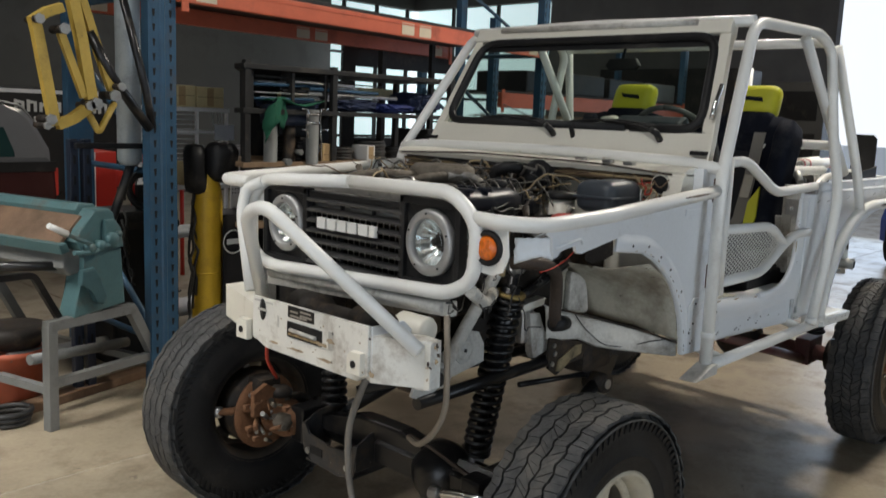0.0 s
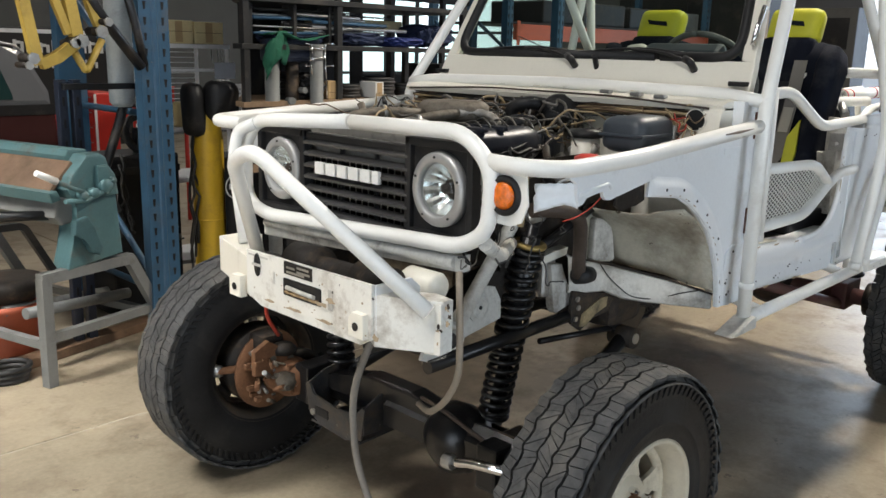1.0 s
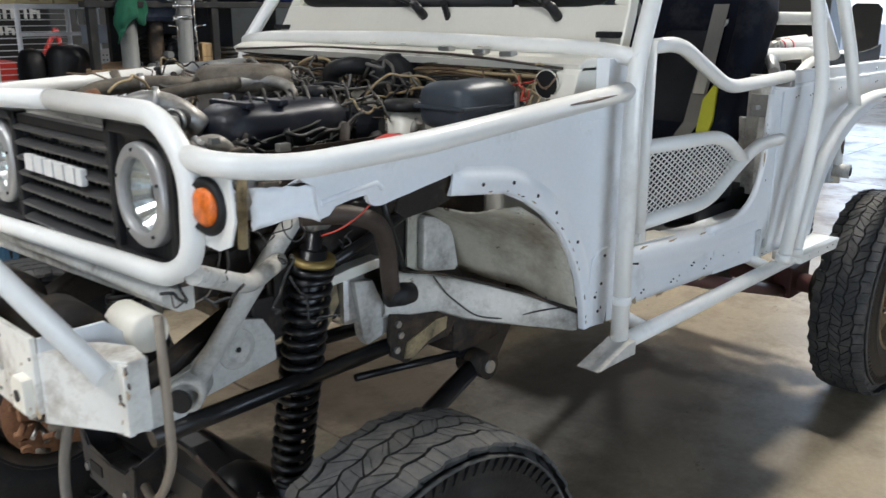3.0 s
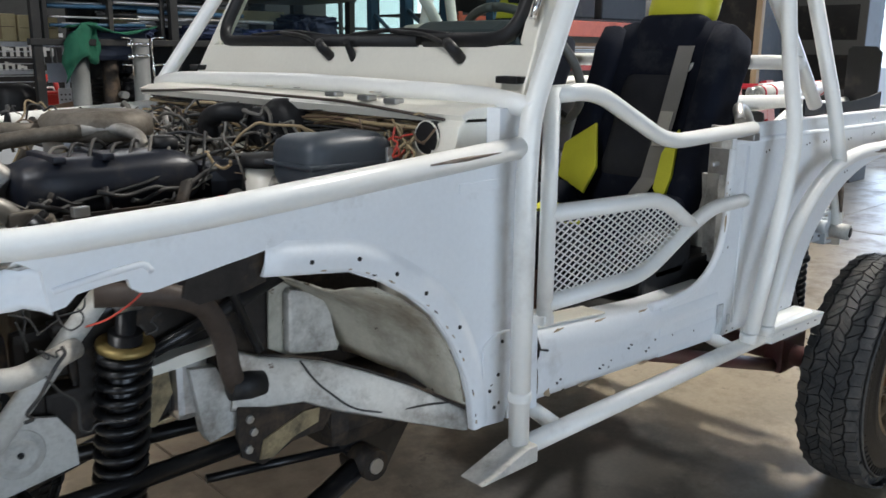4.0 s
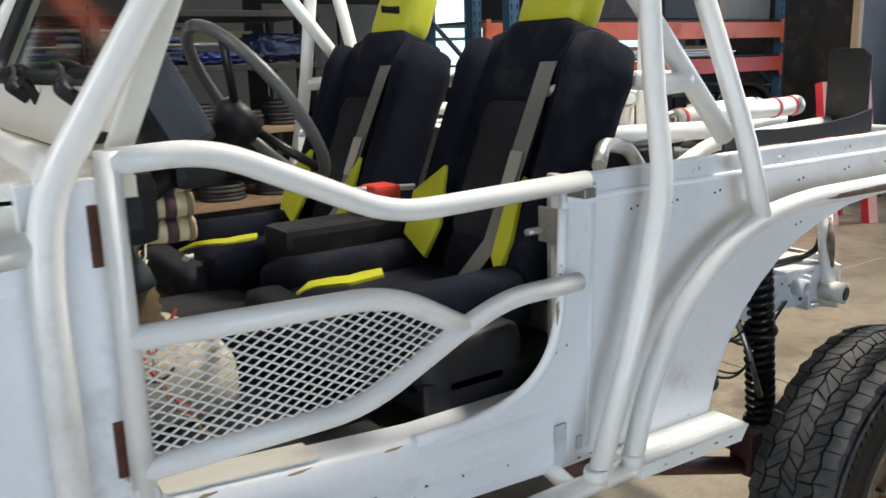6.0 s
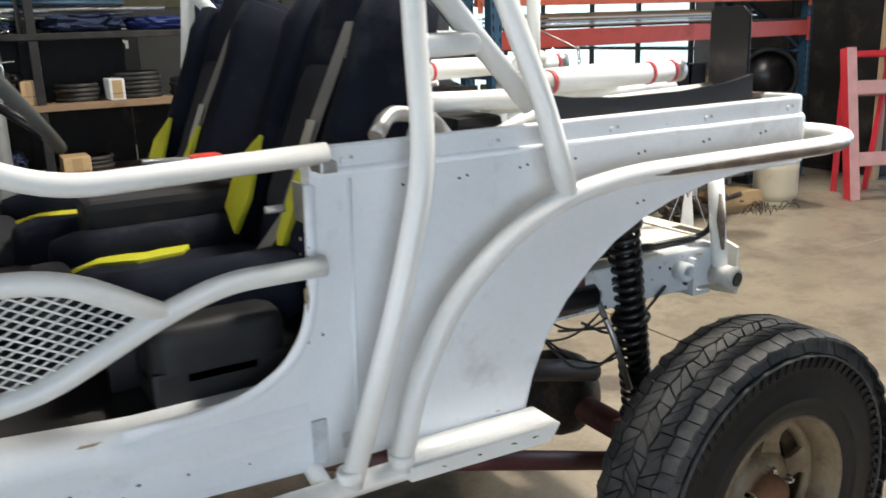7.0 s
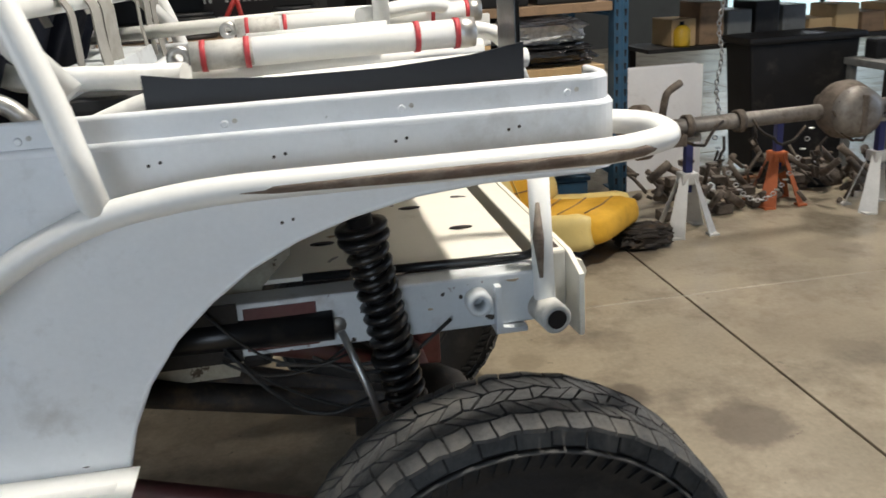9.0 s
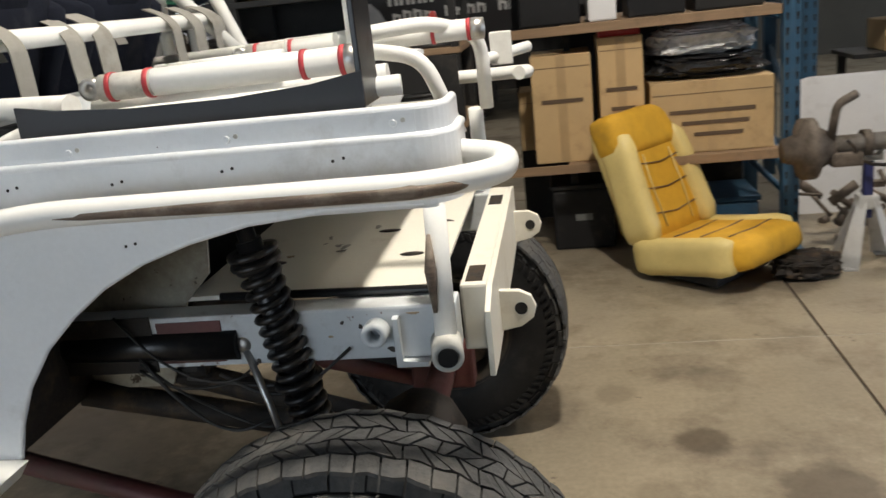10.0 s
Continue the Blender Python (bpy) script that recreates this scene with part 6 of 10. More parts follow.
for k in range(24):
    part("radiator_fin", box(B(), (-0.538, -0.33 + 0.028 * k, 1.05), (-0.535, -0.327 + 0.028 * k, 1.34)), ALU, rad)
eng = part("engine", box(B(), (-0.36, -0.20, 0.90), (0.26, 0.20, 1.27), 0.03), ENGINE, car, "grimy engine with hoses, wires and silver pipes")
part("valve_cover", pad(B(), (-0.335, -0.235, 1.265), (0.03, -0.065, 1.384), 0.055, None, 0.004), COVERB, eng, "dark blue-black valve cover")
part("cover_rear", box(B(), (0.035, -0.225, 1.25), (0.15, -0.08, 1.352), 0.04), COVERB, eng)
for x in (-0.26, -0.17):
    part("cover_rib", box(B(), (x - 0.012, -0.225, 1.374), (x + 0.012, -0.075, 1.388), 0.005), COVERB, eng)
part("oil_cap", lathe(B(), [(0.03, 0), (0.03, 0.02), (0.02, 0.028), (0.0005, 0.028)], pose(-0.02, -0.14, 1.378), 20), BLACK, eng)
part("intake", box(B(), (-0.28, 0.02, 1.25), (0.10, 0.22, 1.33), 0.03), ENGINE, eng)
part("carburettor", box(B(), (-0.16, 0.04, 1.31), (0.02, 0.18, 1.40), 0.02), ALU, eng)
part("air_cleaner", lathe(B(), [(0.0005, 0), (0.11, 0), (0.12, 0.01), (0.12, 0.045), (0.10, 0.06), (0.0005, 0.065)], pose(-0.06, 0.10, 1.385), 32), ENGINE, eng)
part("alternator", lathe(B(), [(0.0005, -0.07), (0.06, -0.065), (0.07, -0.02), (0.07, 0.05), (0.05, 0.07), (0.0005, 0.075)], pose(-0.36, -0.28, 1.22, 0, 90, 0), 24), ALU, eng)
part("fan_shroud", lathe(B(), [(0.17, 0), (0.20, 0.0), (0.20, 0.05), (0.17, 0.05)], pose(-0.46, 0.0, 1.20, 0, 90, 0), 32, True), BLACK, eng)
for pts, r, m_ in (
    ([(-0.105, -0.215, 1.16), (-0.081, -0.165, 1.281), (-0.030, -0.060, 1.40), (-0.06, -0.01, 1.415), (-0.13, 0.01, 1.412)], 0.014, DULLALU),
    ([(-0.10, 0.01, 1.412), (-0.22, 0.03, 1.405), (-0.40, 0.06, 1.375)], 0.016, ENGINE),
    ([(-0.50, -0.06, 1.35), (-0.43, -0.07, 1.395), (-0.37, -0.10, 1.38), (-0.33, -0.15, 1.33)], 0.027, ALU),
    ([(-0.52, -0.22, 1.32), (-0.46, -0.22, 1.36), (-0.40, -0.18, 1.365), (-0.36, -0.08, 1.34)], 0.022, BLACK),
    ([(-0.52, 0.16, 1.34), (-0.42, 0.20, 1.40), (-0.30, 0.18, 1.41), (-0.16, 0.12, 1.40)], 0.020, ENGINE),
    ([(-0.47, -0.30, 1.31), (-0.41, -0.32, 1.335), (-0.36, -0.30, 1.29)], 0.018, DULLALU)):
    part("pipe", sweep(B(), pts, r, 16, 0.06), m_, eng)
for x, y, z, r_, d_ in ((-0.455, -0.066, 1.38, 0.028, (1, -0.2, 0.6)), (-0.405, -0.083, 1.393, 0.028, (1, -0.4, -0.1)), (-0.43, -0.20, 1.362, 0.023, (1, 0.6, 0.1)), (-0.30, 0.18, 1.41, 0.021, (1, -0.3, 0)), (-0.44, -0.31, 1.323, 0.019, (1, -0.2, 0.5))):
    part("hose_clamp", lathe(B(), [(r_, -0.006), (r_ + 0.003, -0.006), (r_ + 0.003, 0.006), (r_, 0.006)], toward((x, y, z), Vector((x, y, z)) + Vector(d_)), 20, True), STEEL, eng)
boost = part("brake_booster", lathe(B(), [(0.0005, -0.06), (0.062, -0.06), (0.068, -0.045), (0.068, 0.02), (0.060, 0.035), (0.050, 0.04), (0.050, 0.085), (0.044, 0.095), (0.0005, 0.095)], toward((0.335, -0.05, 1.40), (-0.5, -0.13, 1.41)), 32), BLACK, car, "black brake booster on the firewall")
part("hose_elbow", sweep(B(), [(0.19, 0.05, 1.36), (0.18, 0.05, 1.42), (0.20, -0.01, 1.44), (0.26, -0.04, 1.43)], 0.024, 16, 0.05), BLACK, boost)
ac = part("washer_box", pad(B(), (0.066, -0.552, 1.315), (0.272, -0.395, 1.428), 0.036, None, 0.006), BLUEBOX, car, "dark blue-grey plastic box lid")
part("box_lid", box(B(), (0.060, -0.556, 1.366), (0.274, -0.398, 1.376), 0.004), BLUEBOX, ac)
part("box_clip", box(B(), (0.235, -0.560, 1.345), (0.250, -0.552, 1.40), 0.003), STEEL, ac)
pot = part("fluid_reservoir", lathe(B(), [(0.0005, 1.20), (0.042, 1.20), (0.046, 1.25), (0.046, 1.345), (0.0005, 1.35)], pose(0.120, -0.315, 0), 24), CREAM, car, "cream fluid reservoir with black lid")
part("reservoir_lid", lathe(B(), [(0.0005, 1.35), (0.056, 1.35), (0.058, 1.362), (0.050, 1.374), (0.0005, 1.376)], pose(0.120, -0.315, 0), 24), BLACK, pot)
part("red_cap", lathe(B(), [(0.0005, 1.29), (0.045, 1.29), (0.042, 1.31), (0.025, 1.318), (0.0005, 1.319)], pose(-0.04, -0.44, 0), 24), REDP, car, "red reservoir cap")
part("battery_tray", box(B(), (0.05, 0.35, 1.05), (0.30, 0.62, 1.30), 0.01), BLACK, car)
part("heater_valve", box(B(), (0.34, -0.02, 1.38), (0.398, 0.12, 1.45), 0.012), ENGINE, car)
for k, (y, z) in enumerate(((-0.34, 1.475), (-0.43, 1.472), (-0.22, 1.478))):
    part("firewall_clip", box(B(), (0.345, y - 0.022, z), (0.372, y + 0.018, z + 0.012), 0.004), STEEL, car)
random.seed(11)
for k in range(150):
    # most of the tangle lies behind and beyond the valve cover
    if k % 3:
        a = Vector((random.uniform(0.02, 0.32), random.uniform(-0.30, 0.45), random.uniform(1.27, 1.41)))
    else:
        a = Vector((random.uniform(-0.42, 0.10), random.uniform(0.02, 0.50), random.uniform(1.27, 1.41)))
    b = a + Vector((random.uniform(-0.20, 0.20), random.uniform(-0.20, 0.24), random.uniform(-0.07, 0.05)))
    b.x, b.y, b.z = max(-0.45, min(0.36, b.x)), max(-0.32 if b.x > 0.03 else 0.0, min(0.6, b.y)), max(1.22, min(1.43, b.z))
    part("cable", sweep(B(), hang(a, b, random.uniform(-0.07, 0.02), 6, 0.018), random.choice((0.0016, 0.002, 0.0025, 0.0035, 0.0048)), 6, 0.03), random.choice((WIREK, WIREK, WIREK, WIREG, WIREG, WIRE, WIREY)), eng)
for k in range(12):
    a = Vector((random.uniform(-0.40, -0.10), random.uniform(-0.30, -0.22), random.uniform(1.26, 1.34)))
    b = Vector((random.uniform(-0.02, 0.14), random.uniform(-0.26, -0.10), random.uniform(1.28, 1.38)))
    part("cable", sweep(B(), hang(a, b, random.uniform(0.0, 0.05), 7, 0.012), random.choice((0.0025, 0.0035, 0.005)), 6, 0.04), WIREK, eng)
for k in range(40):
    c_ = Vector((random.uniform(0.05, 0.33), random.uniform(-0.10, 0.45), random.uniform(1.30, 1.42)))
    q = random.uniform(0.02, 0.05)
    ax = Vector((random.uniform(-1, 1), random.uniform(-1, 1), random.uniform(-0.3, 0.3))).normalized()
    up = ax.orthogonal().normalized()
    si = ax.cross(up)
    part("hose_bend", sweep(B(), [c_ + up * q * math.cos(t_) + si * q * math.sin(t_) for t_ in (0, 0.6, 1.2, 1.8, 2.4, 3.0)], random.choice((0.004, 0.006, 0.009)), 7, 0.0), random.choice((ENGINE, WIREG, DIRTY, HOSE, DULLALU)), eng)
for k in range(30):
    z, y0 = random.uniform(1.40, 1.462), random.uniform(-0.60, -0.1)
    pts = [(0.385 - random.uniform(0, 0.05), y0 + (0.72 - y0) * s + random.uniform(-0.02, 0.02), z - 0.02 * s + random.uniform(-0.018, 0.012)) for s in (0, 0.15, 0.3, 0.45, 0.6, 0.8, 1.0)]
    part("wire_loom", sweep(B(), pts, random.choice((0.0025, 0.0035, 0.005)), 6, 0.04), random.choice((WIRE, WIRE, WIREY, WIREK)), fw)
for k in range(34):
    a = Vector((random.uniform(0.27, 0.38), random.uniform(-0.58, -0.40), random.uniform(1.38, 1.45)))
    b = a + Vector((random.uniform(-0.10, 0.04), random.uniform(-0.10, 0.16), random.uniform(-0.06, 0.02)))
    part("loose_wire", sweep(B(), hang(a, b, random.uniform(0.0, 0.05), 5, 0.012), 0.0025, 5, 0.03), random.choice((WIRE, WIREY, WIREY, WIREK, WIRER)), fw)
for k in range(90):
    a = Vector((random.uniform(-0.44, 0.28), random.uniform(0.02, 0.46), random.uniform(1.24, 1.39))) if k % 2 else Vector((random.uniform(-0.46, 0.20), random.uniform(-0.37, -0.26), random.uniform(1.19, 1.29)))
    s = random.uniform(0.006, 0.028)
    part("engine_fitting", random.choice((lambda: box(B(), a - Vector((s, s * 0.7, s * 0.6)), a + Vector((s, s * 0.7, s * 0.6)), s * 0.25),
                                          lambda: rod(B(), a, a + Vector((random.uniform(-0.06, 0.06), random.uniform(-0.06, 0.06), 0.05)), s * 0.6)))(), random.choice((ENGINE, DIRTY, DULLALU, STEEL, SATIN, GREYPANEL)), eng)
random.seed(52)
for k in range(46):
    a = Vector((random.uniform(-0.50, -0.28), random.uniform(-0.38, -0.20), random.uniform(1.22, 1.345)))
    q = random.uniform(0.004, 0.014)
    if k % 3 == 0:
        part("engine_fitting", box(B(), a - Vector((q * 1.6, q, q)), a + Vector((q * 1.6, q, q)), q * 0.3), random.choice((ENGINE, DULLALU, STEEL, GREYPANEL)), eng)
    elif k % 3 == 1:
        part("engine_fitting", rod(B(), a, a + Vector((random.uniform(-0.05, 0.05), random.uniform(-0.05, 0.05), random.uniform(-0.02, 0.04))), q * 0.7), random.choice((ENGINE, DULLALU, DIRTY, STEEL)), eng)
    else:
        part("cable", sweep(B(), hang(a, a + Vector((random.uniform(-0.10, 0.16), random.uniform(-0.06, 0.10), random.uniform(-0.05, 0.06))), random.uniform(0.0, 0.04), 6, 0.012), random.choice((0.002, 0.003, 0.004)), 6, 0.03), random.choice((WIREK, WIREG, WIRE, WIREY)), eng)
for k in range(9):
    # spark leads and vacuum lines looping over the cover
    x = -0.30 + 0.04 * k
    part("plug_lead", sweep(B(), [(x, -0.225, 1.30), (x + 0.02, -0.20, 1.375), (x + 0.06, -0.13, 1.394 + 0.008 * (k % 3)), (x + 0.12, -0.03, 1.385), (x + 0.16, 0.06, 1.36)], 0.0035, 7, 0.04), random.choice((WIREK, WIREK, WIREG)), eng)
part("lamp_bracket", sweep(B(), [(-0.535, -0.60, 1.33), (-0.54, -0.60, 1.24), (-0.535, -0.59, 1.19)], 0.009, 8), tanrust, car)
part("dangling_red_wire", sweep(B(), [(-0.305, -0.668, 1.248), (-0.325, -0.655, 1.222), (-0.355, -0.63, 1.195), (-0.375, -0.60, 1.182)], 0.0018, 6, 0.05), WIRER, car)
for k in range(12):
    a = Vector((random.uniform(-0.55, -0.25), random.uniform(-0.58, -0.40), random.uniform(1.10, 1.22)))
    b = a + Vector((random.uniform(-0.15, 0.15), random.uniform(-0.06, 0.06), random.uniform(-0.12, 0.04)))
    part("wire", sweep(B(), hang(a, b, random.uniform(0, 0.06), 7, 0.015), random.choice((0.0015, 0.002, 0.003)), 6, 0.03), random.choice((WIREK, WIREK, WIREK, WIREG)), car)
for a, b, r in (((-0.50, -0.30, 1.0), (-0.40, -0.20, 1.10), 0.02), ((-0.56, -0.34, 1.02), (-0.48, -0.28, 1.10), 0.015), ((-0.40, -0.31, 1.0), (-0.20, -0.27, 1.10), 0.02)):
    part("steering_box", box(B(), a, b, r), DIRTY, car)
part("winch", lathe(B(), [(0.0005, -0.20), (0.06, -0.20), (0.062, -0.09), (0.040, -0.085), (0.040, 0.085), (0.062, 0.09), (0.062, 0.20), (0.0005, 0.20)], toward((-0.72, -0.12, 1.0), (-0.72, 1, 1.0)), 28), DIRTY, car, "winch drum behind the bumper")
part("winch_motor", lathe(B(), [(0.0005, -0.06), (0.034, -0.06), (0.040, -0.05), (0.040, 0.05), (0.03, 0.065), (0.0005, 0.07)], toward((-0.62, -0.34, 1.005), (-0.62, 1, 1.005)), 24), CREAM, car)

# -- cab --
def seat(yc):
    s = part("racing_seat", B(), SEATK, car, "black and lime suspension seat with grey belts", False)
    lean = pose(1.40, yc, 1.10, 0, 22, 0)
    part("cushion", pad(B(), (0.95, yc - 0.19, 1.02), (1.42, yc + 0.19, 1.12), 0.04, None, 0.01), SEATK, s)
    part("cushion_front", pad(B(), (0.90, yc - 0.21, 1.03), (1.0, yc + 0.21, 1.135), 0.04), SEATG, s)
    for sg in (-1, 1):
        part("side_bolster", pad(B(), (0.96, yc + sg * 0.20 - 0.045, 1.04), (1.40, yc + sg * 0.20 + 0.045, 1.18), 0.04), SEATK, s)
        yi_ = yc + sg * 0.12
        part("lime_inset", prism(B(), [(0.99, yi_ - sg * 0.03), (1.07, yi_ + sg * 0.055), (1.15, yi_ + sg * 0.02), (1.26, yi_ + sg * 0.06), (1.22, yi_ - sg * 0.02), (1.12, yi_ - sg * 0.035), (1.05, yi_ - sg * 0.01)], "z", 1.108, 1.1285, 0.003), LIME, s, "lime vinyl inset")
        part("back_bolster", pad(B(), (-0.06, sg * 0.200 - 0.045, 0.0), (0.10, sg * 0.200 + 0.045, 0.60), 0.035, lean), SEATK, s)
        tri_ = B()
        prism(tri_, [(0.0, 0.02), (0.10, 0.06), (0.11, 0.16), (0.02, 0.23), (-0.02, 0.10)], "x", -0.075, -0.062, 0.003)
        tri_.transform(lean @ Matrix.Translation((0, sg * 0.155 - (0.045 if sg > 0 else 0.02), 0)) @ Matrix.Diagonal((1, 1.15 if sg > 0 else 0.4, 1.1, 1)))
        part("lime_panel", tri_, LIME, s, "lime lower back panel")
    part("backrest", pad(B(), (-0.02, -0.20, 0.0), (0.085, 0.20, 0.625), 0.035, lean), SEATK, s)
    part("back_centre", pad(B(), (-0.035, -0.11, 0.10), (0.02, 0.11, 0.44), 0.025, lean), SEATG, s)
    part("headrest", pad(B(), (-0.015, -0.115, 0.625), (0.075, 0.115, 0.785), 0.035, lean), LIME, s, "lime headrest")
    part("headrest_band", pad(B(), (-0.03, -0.12, 0.50), (0.08, 0.12, 0.645), 0.03, lean), SEATK, s)
    mark = B()
    prism(mark, [(-0.055, 0.690), (0.045, 0.700), (0.06, 0.722), (0.02, 0.716), (-0.045, 0.712)], "x", -0.0205, -0.0165)
    mark.transform(lean)
    part("headrest_mark", mark, SEATK, s)
    for sg in (-1,):
        bl = strap(B(), [lean @ Vector(p) for p in ((0.13, sg * 0.07, 0.50), (0.06, sg * 0.075, 0.575), (-0.03, sg * 0.085, 0.53), (-0.05, sg * 0.10, 0.32), (-0.055, sg * 0.10, 0.10), (-0.08, sg * 0.06, -0.02))], 0.056, (0, 1, 0))
        part("shoulder_belt", bl, BELT, s, "grey harness webbing")
    part("belt_tag", box(B(), (-0.060, -0.122, 0.20), (-0.0565, -0.080, 0.31), 0.001, lean), mat("belt_tag", (0.40, 0.38, 0.33), 0.6), s)
    for sg in (-1, 1):
        part("seat_bracket", box(B(), (1.0, yc + sg * 0.17 - 0.015, 0.95), (1.36, yc + sg * 0.17 + 0.015, 1.04), 0.004), SATIN, s)
    return s


seat(-0.30)
seat(0.33).location.x -= 0.055
# the wheel leans forward: its top lies towards the windscreen
WC, WU = Vector((0.885, -0.32, 1.54)), Vector((-0.575, 0, 0.818))
whl = part("steering_wheel", sweep(B(), [WC + WU * 0.182 * math.cos(a) + Vector((0, 0.182 * math.sin(a), 0)) for a in [2 * math.pi * k / 40 for k in range(41)]], 0.0115, 12), mat("worn_wheel_rim", (0.085, 0.088, 0.085), 0.42, var=0.2, scale=12), car, "worn grey-black steering wheel")
WN = Vector((-0.818, 0, -0.575))
for a in (90, 210, 330):
    e = WC + WU * 0.175 * math.cos(radians(a)) + Vector((0, 0.175 * math.sin(radians(a)), 0))
    part("wheel_spoke", sweep(B(), [WC + WN * 0.045, e], 0.009, 8), SATIN, whl)
part("wheel_hub", lathe(B(), [(0.0005, -0.02), (0.045, -0.015), (0.05, 0.01), (0.03, 0.04), (0.0005, 0.042)], toward(WC + WN * 0.04, WC + WN), 20), BLACK, whl)
part("steering_column", rod(B(), WC + WN * 0.06, (0.47, -0.32, 1.28), 0.026), BLACK, whl)
part("column_switch", box(B(), (0.70, -0.38, 1.40), (0.80, -0.26, 1.47), 0.02), BLACK, whl)
part("switch_stalk", sweep(B(), [(0.78, -0.30, 1.45), (0.80, -0.22, 1.46), (0.83, -0.16, 1.47)], 0.006, 8, 0.02), BLACK, whl)
GREYM_POD = mat("pod_grey_plastic", (0.24, 0.26, 0.28), 0.5, var=0.15, scale=10)
dash = part("dashboard", box(B(), (0.44, -0.64, 1.36), (0.60, 0.72, 1.475), 0.03), BLACK, car, "bare dashboard with a grey instrument box")
part("instrument_box", box(B(), (-0.04, -0.15, -0.09), (0.04, 0.15, 0.09), 0.02, pose(0.675, -0.34, 1.56, 0, -28, 0)), BLUEBOX, dash, "grey instrument pod")
part("instrument_screen", box(B(), (0.0435, -0.10, -0.05), (0.0465, 0.10, 0.055), 0.001, pose(0.675, -0.34, 1.56, 0, -28, 0)), BLACK, dash)
for k in range(5):
    part("pod_button", box(B(), (0.041, -0.09 + 0.04 * k, -0.078), (0.047, -0.066 + 0.04 * k, -0.062), 0.002, pose(0.675, -0.34, 1.56, 0, -28, 0)), GREYM_POD, dash)
part("pod_bezel", box(B(), (0.0405, -0.125, -0.057), (0.043, 0.125, 0.068), 0.002, pose(0.675, -0.34, 1.56, 0, -28, 0)), GREYM_POD, dash)
part("dash_gauge", lathe(B(), [(0.0005, 0.02), (0.045, 0.02), (0.05, 0.01), (0.05, -0.04), (0.0005, -0.04)], toward((0.72, -0.12, 1.60), (1.2, -0.16, 1.65)), 28), CREAM, dash, "round pale gauge")
RELAY = mat("tan_relay_paint", (0.80, 0.70, 0.44), 0.5, var=0.15, scale=20, dirt=(0.30, 0.22, 0.14), amount=0.25, dscale=16)
RELAYB = mat("plum_relay_band", (0.10, 0.05, 0.06), 0.5, var=0.3, scale=20)
for k in range(3):
    z = 1.385 - 0.052 * k
    cyl = part("relay_can", lathe(B(), [(0.0005, -0.05), (0.024, -0.05), (0.026, -0.02), (0.026, 0.02), (0.024, 0.05), (0.0005, 0.05)], toward((0.765, -0.10, z), (1.765, -0.15, z)), 20), RELAY, dash, "cream cylinder with dark band")
    part("relay_band", lathe(B(), [(0.0262, -0.012), (0.0275, -0.012), (0.0275, 0.012), (0.0262, 0.012)], toward((0.765, -0.10, z), (1.765, -0.15, z)), 20, True), RELAYB, cyl)
    part("relay_cap", lathe(B(), [(0.0245, 0.034), (0.0275, 0.034), (0.0275, 0.046), (0.0245, 0.046)], toward((0.765, -0.10, z), (1.765, -0.15, z)), 20, True), WIREY, cyl)
random.seed(5)
for k in range(24):
    a = Vector((random.uniform(0.46, 0.58), random.uniform(-0.62, -0.2), random.uniform(1.10, 1.36)))
    b = a + Vector((random.uniform(-0.06, 0.10), random.uniform(-0.15, 0.15), random.uniform(-0.18, 0.02)))
    part("dash_wire", sweep(B(), hang(a, b, random.uniform(0.01, 0.07), 7, 0.015), 0.003, 5), random.choice((WIREK, WIREY, CREAM, WIRER, WIREK)), dash)
for y in (-0.42, -0.30):
    part("pedal", sweep(B(), [(0.45, y, 1.22), (0.53, y, 1.05), (0.55, y, 1.02)], 0.01, 8, 0.02), SATIN, car)
part("shift_boot", lathe(B(), [(0.062, 1.08), (0.058, 1.10), (0.064, 1.112), (0.056, 1.125), (0.061, 1.138), (0.053, 1.15), (0.058, 1.163), (0.05, 1.175), (0.052, 1.19), (0.03, 1.21), (0.0005, 1.212)], pose(0.655, -0.15, 0), 24), mat("bronze_gaiter_rubber", (0.12, 0.085, 0.045), 0.55, var=0.3, scale=14), car, "bronze ribbed gear lever gaiter")
part("tunnel_cone", lathe(B(), [(0.10, 1.20), (0.09, 1.23), (0.05, 1.29), (0.02, 1.34), (0.0005, 1.345)], pose(0.60, -0.18, 0), 24), BLUEBOX, car, "blue-grey cone cover")
part("gear_lever", sweep(B(), [(0.655, -0.15, 1.2), (0.70, -0.13, 1.32), (0.72, -0.12, 1.38)], 0.009, 8), STEEL, car)
part("lever_knob", lathe(B(), [(0.0005, 1.36), (0.025, 1.37), (0.028, 1.39), (0.02, 1.41), (0.0005, 1.415)], pose(0.72, -0.12, 0), 16), BLACK, car)
part("transmission_hump", pad(B(), (0.46, -0.36, 0.93), (0.82, 0.10, 1.085), 0.07, None, 0.012), mat("tan_hump_paint", (0.50, 0.43, 0.32), 0.6, var=0.2, scale=8, dirt=(0.18, 0.13, 0.08), amount=0.4), car, "dusty cream transmission hump")
for k in range(9):
    part("floor_rib", box(B(), (0.60 + 0.05 * k, -0.60, 0.929), (0.62 + 0.05 * k, -0.38, 0.938), 0.002), DIRTY, car)
part("orange_box", box(B(), (0.86, 0.46, 0.96), (1.02, 0.62, 1.10), 0.006), CARD, car, "cardboard box on the cab floor")
random.seed(63)
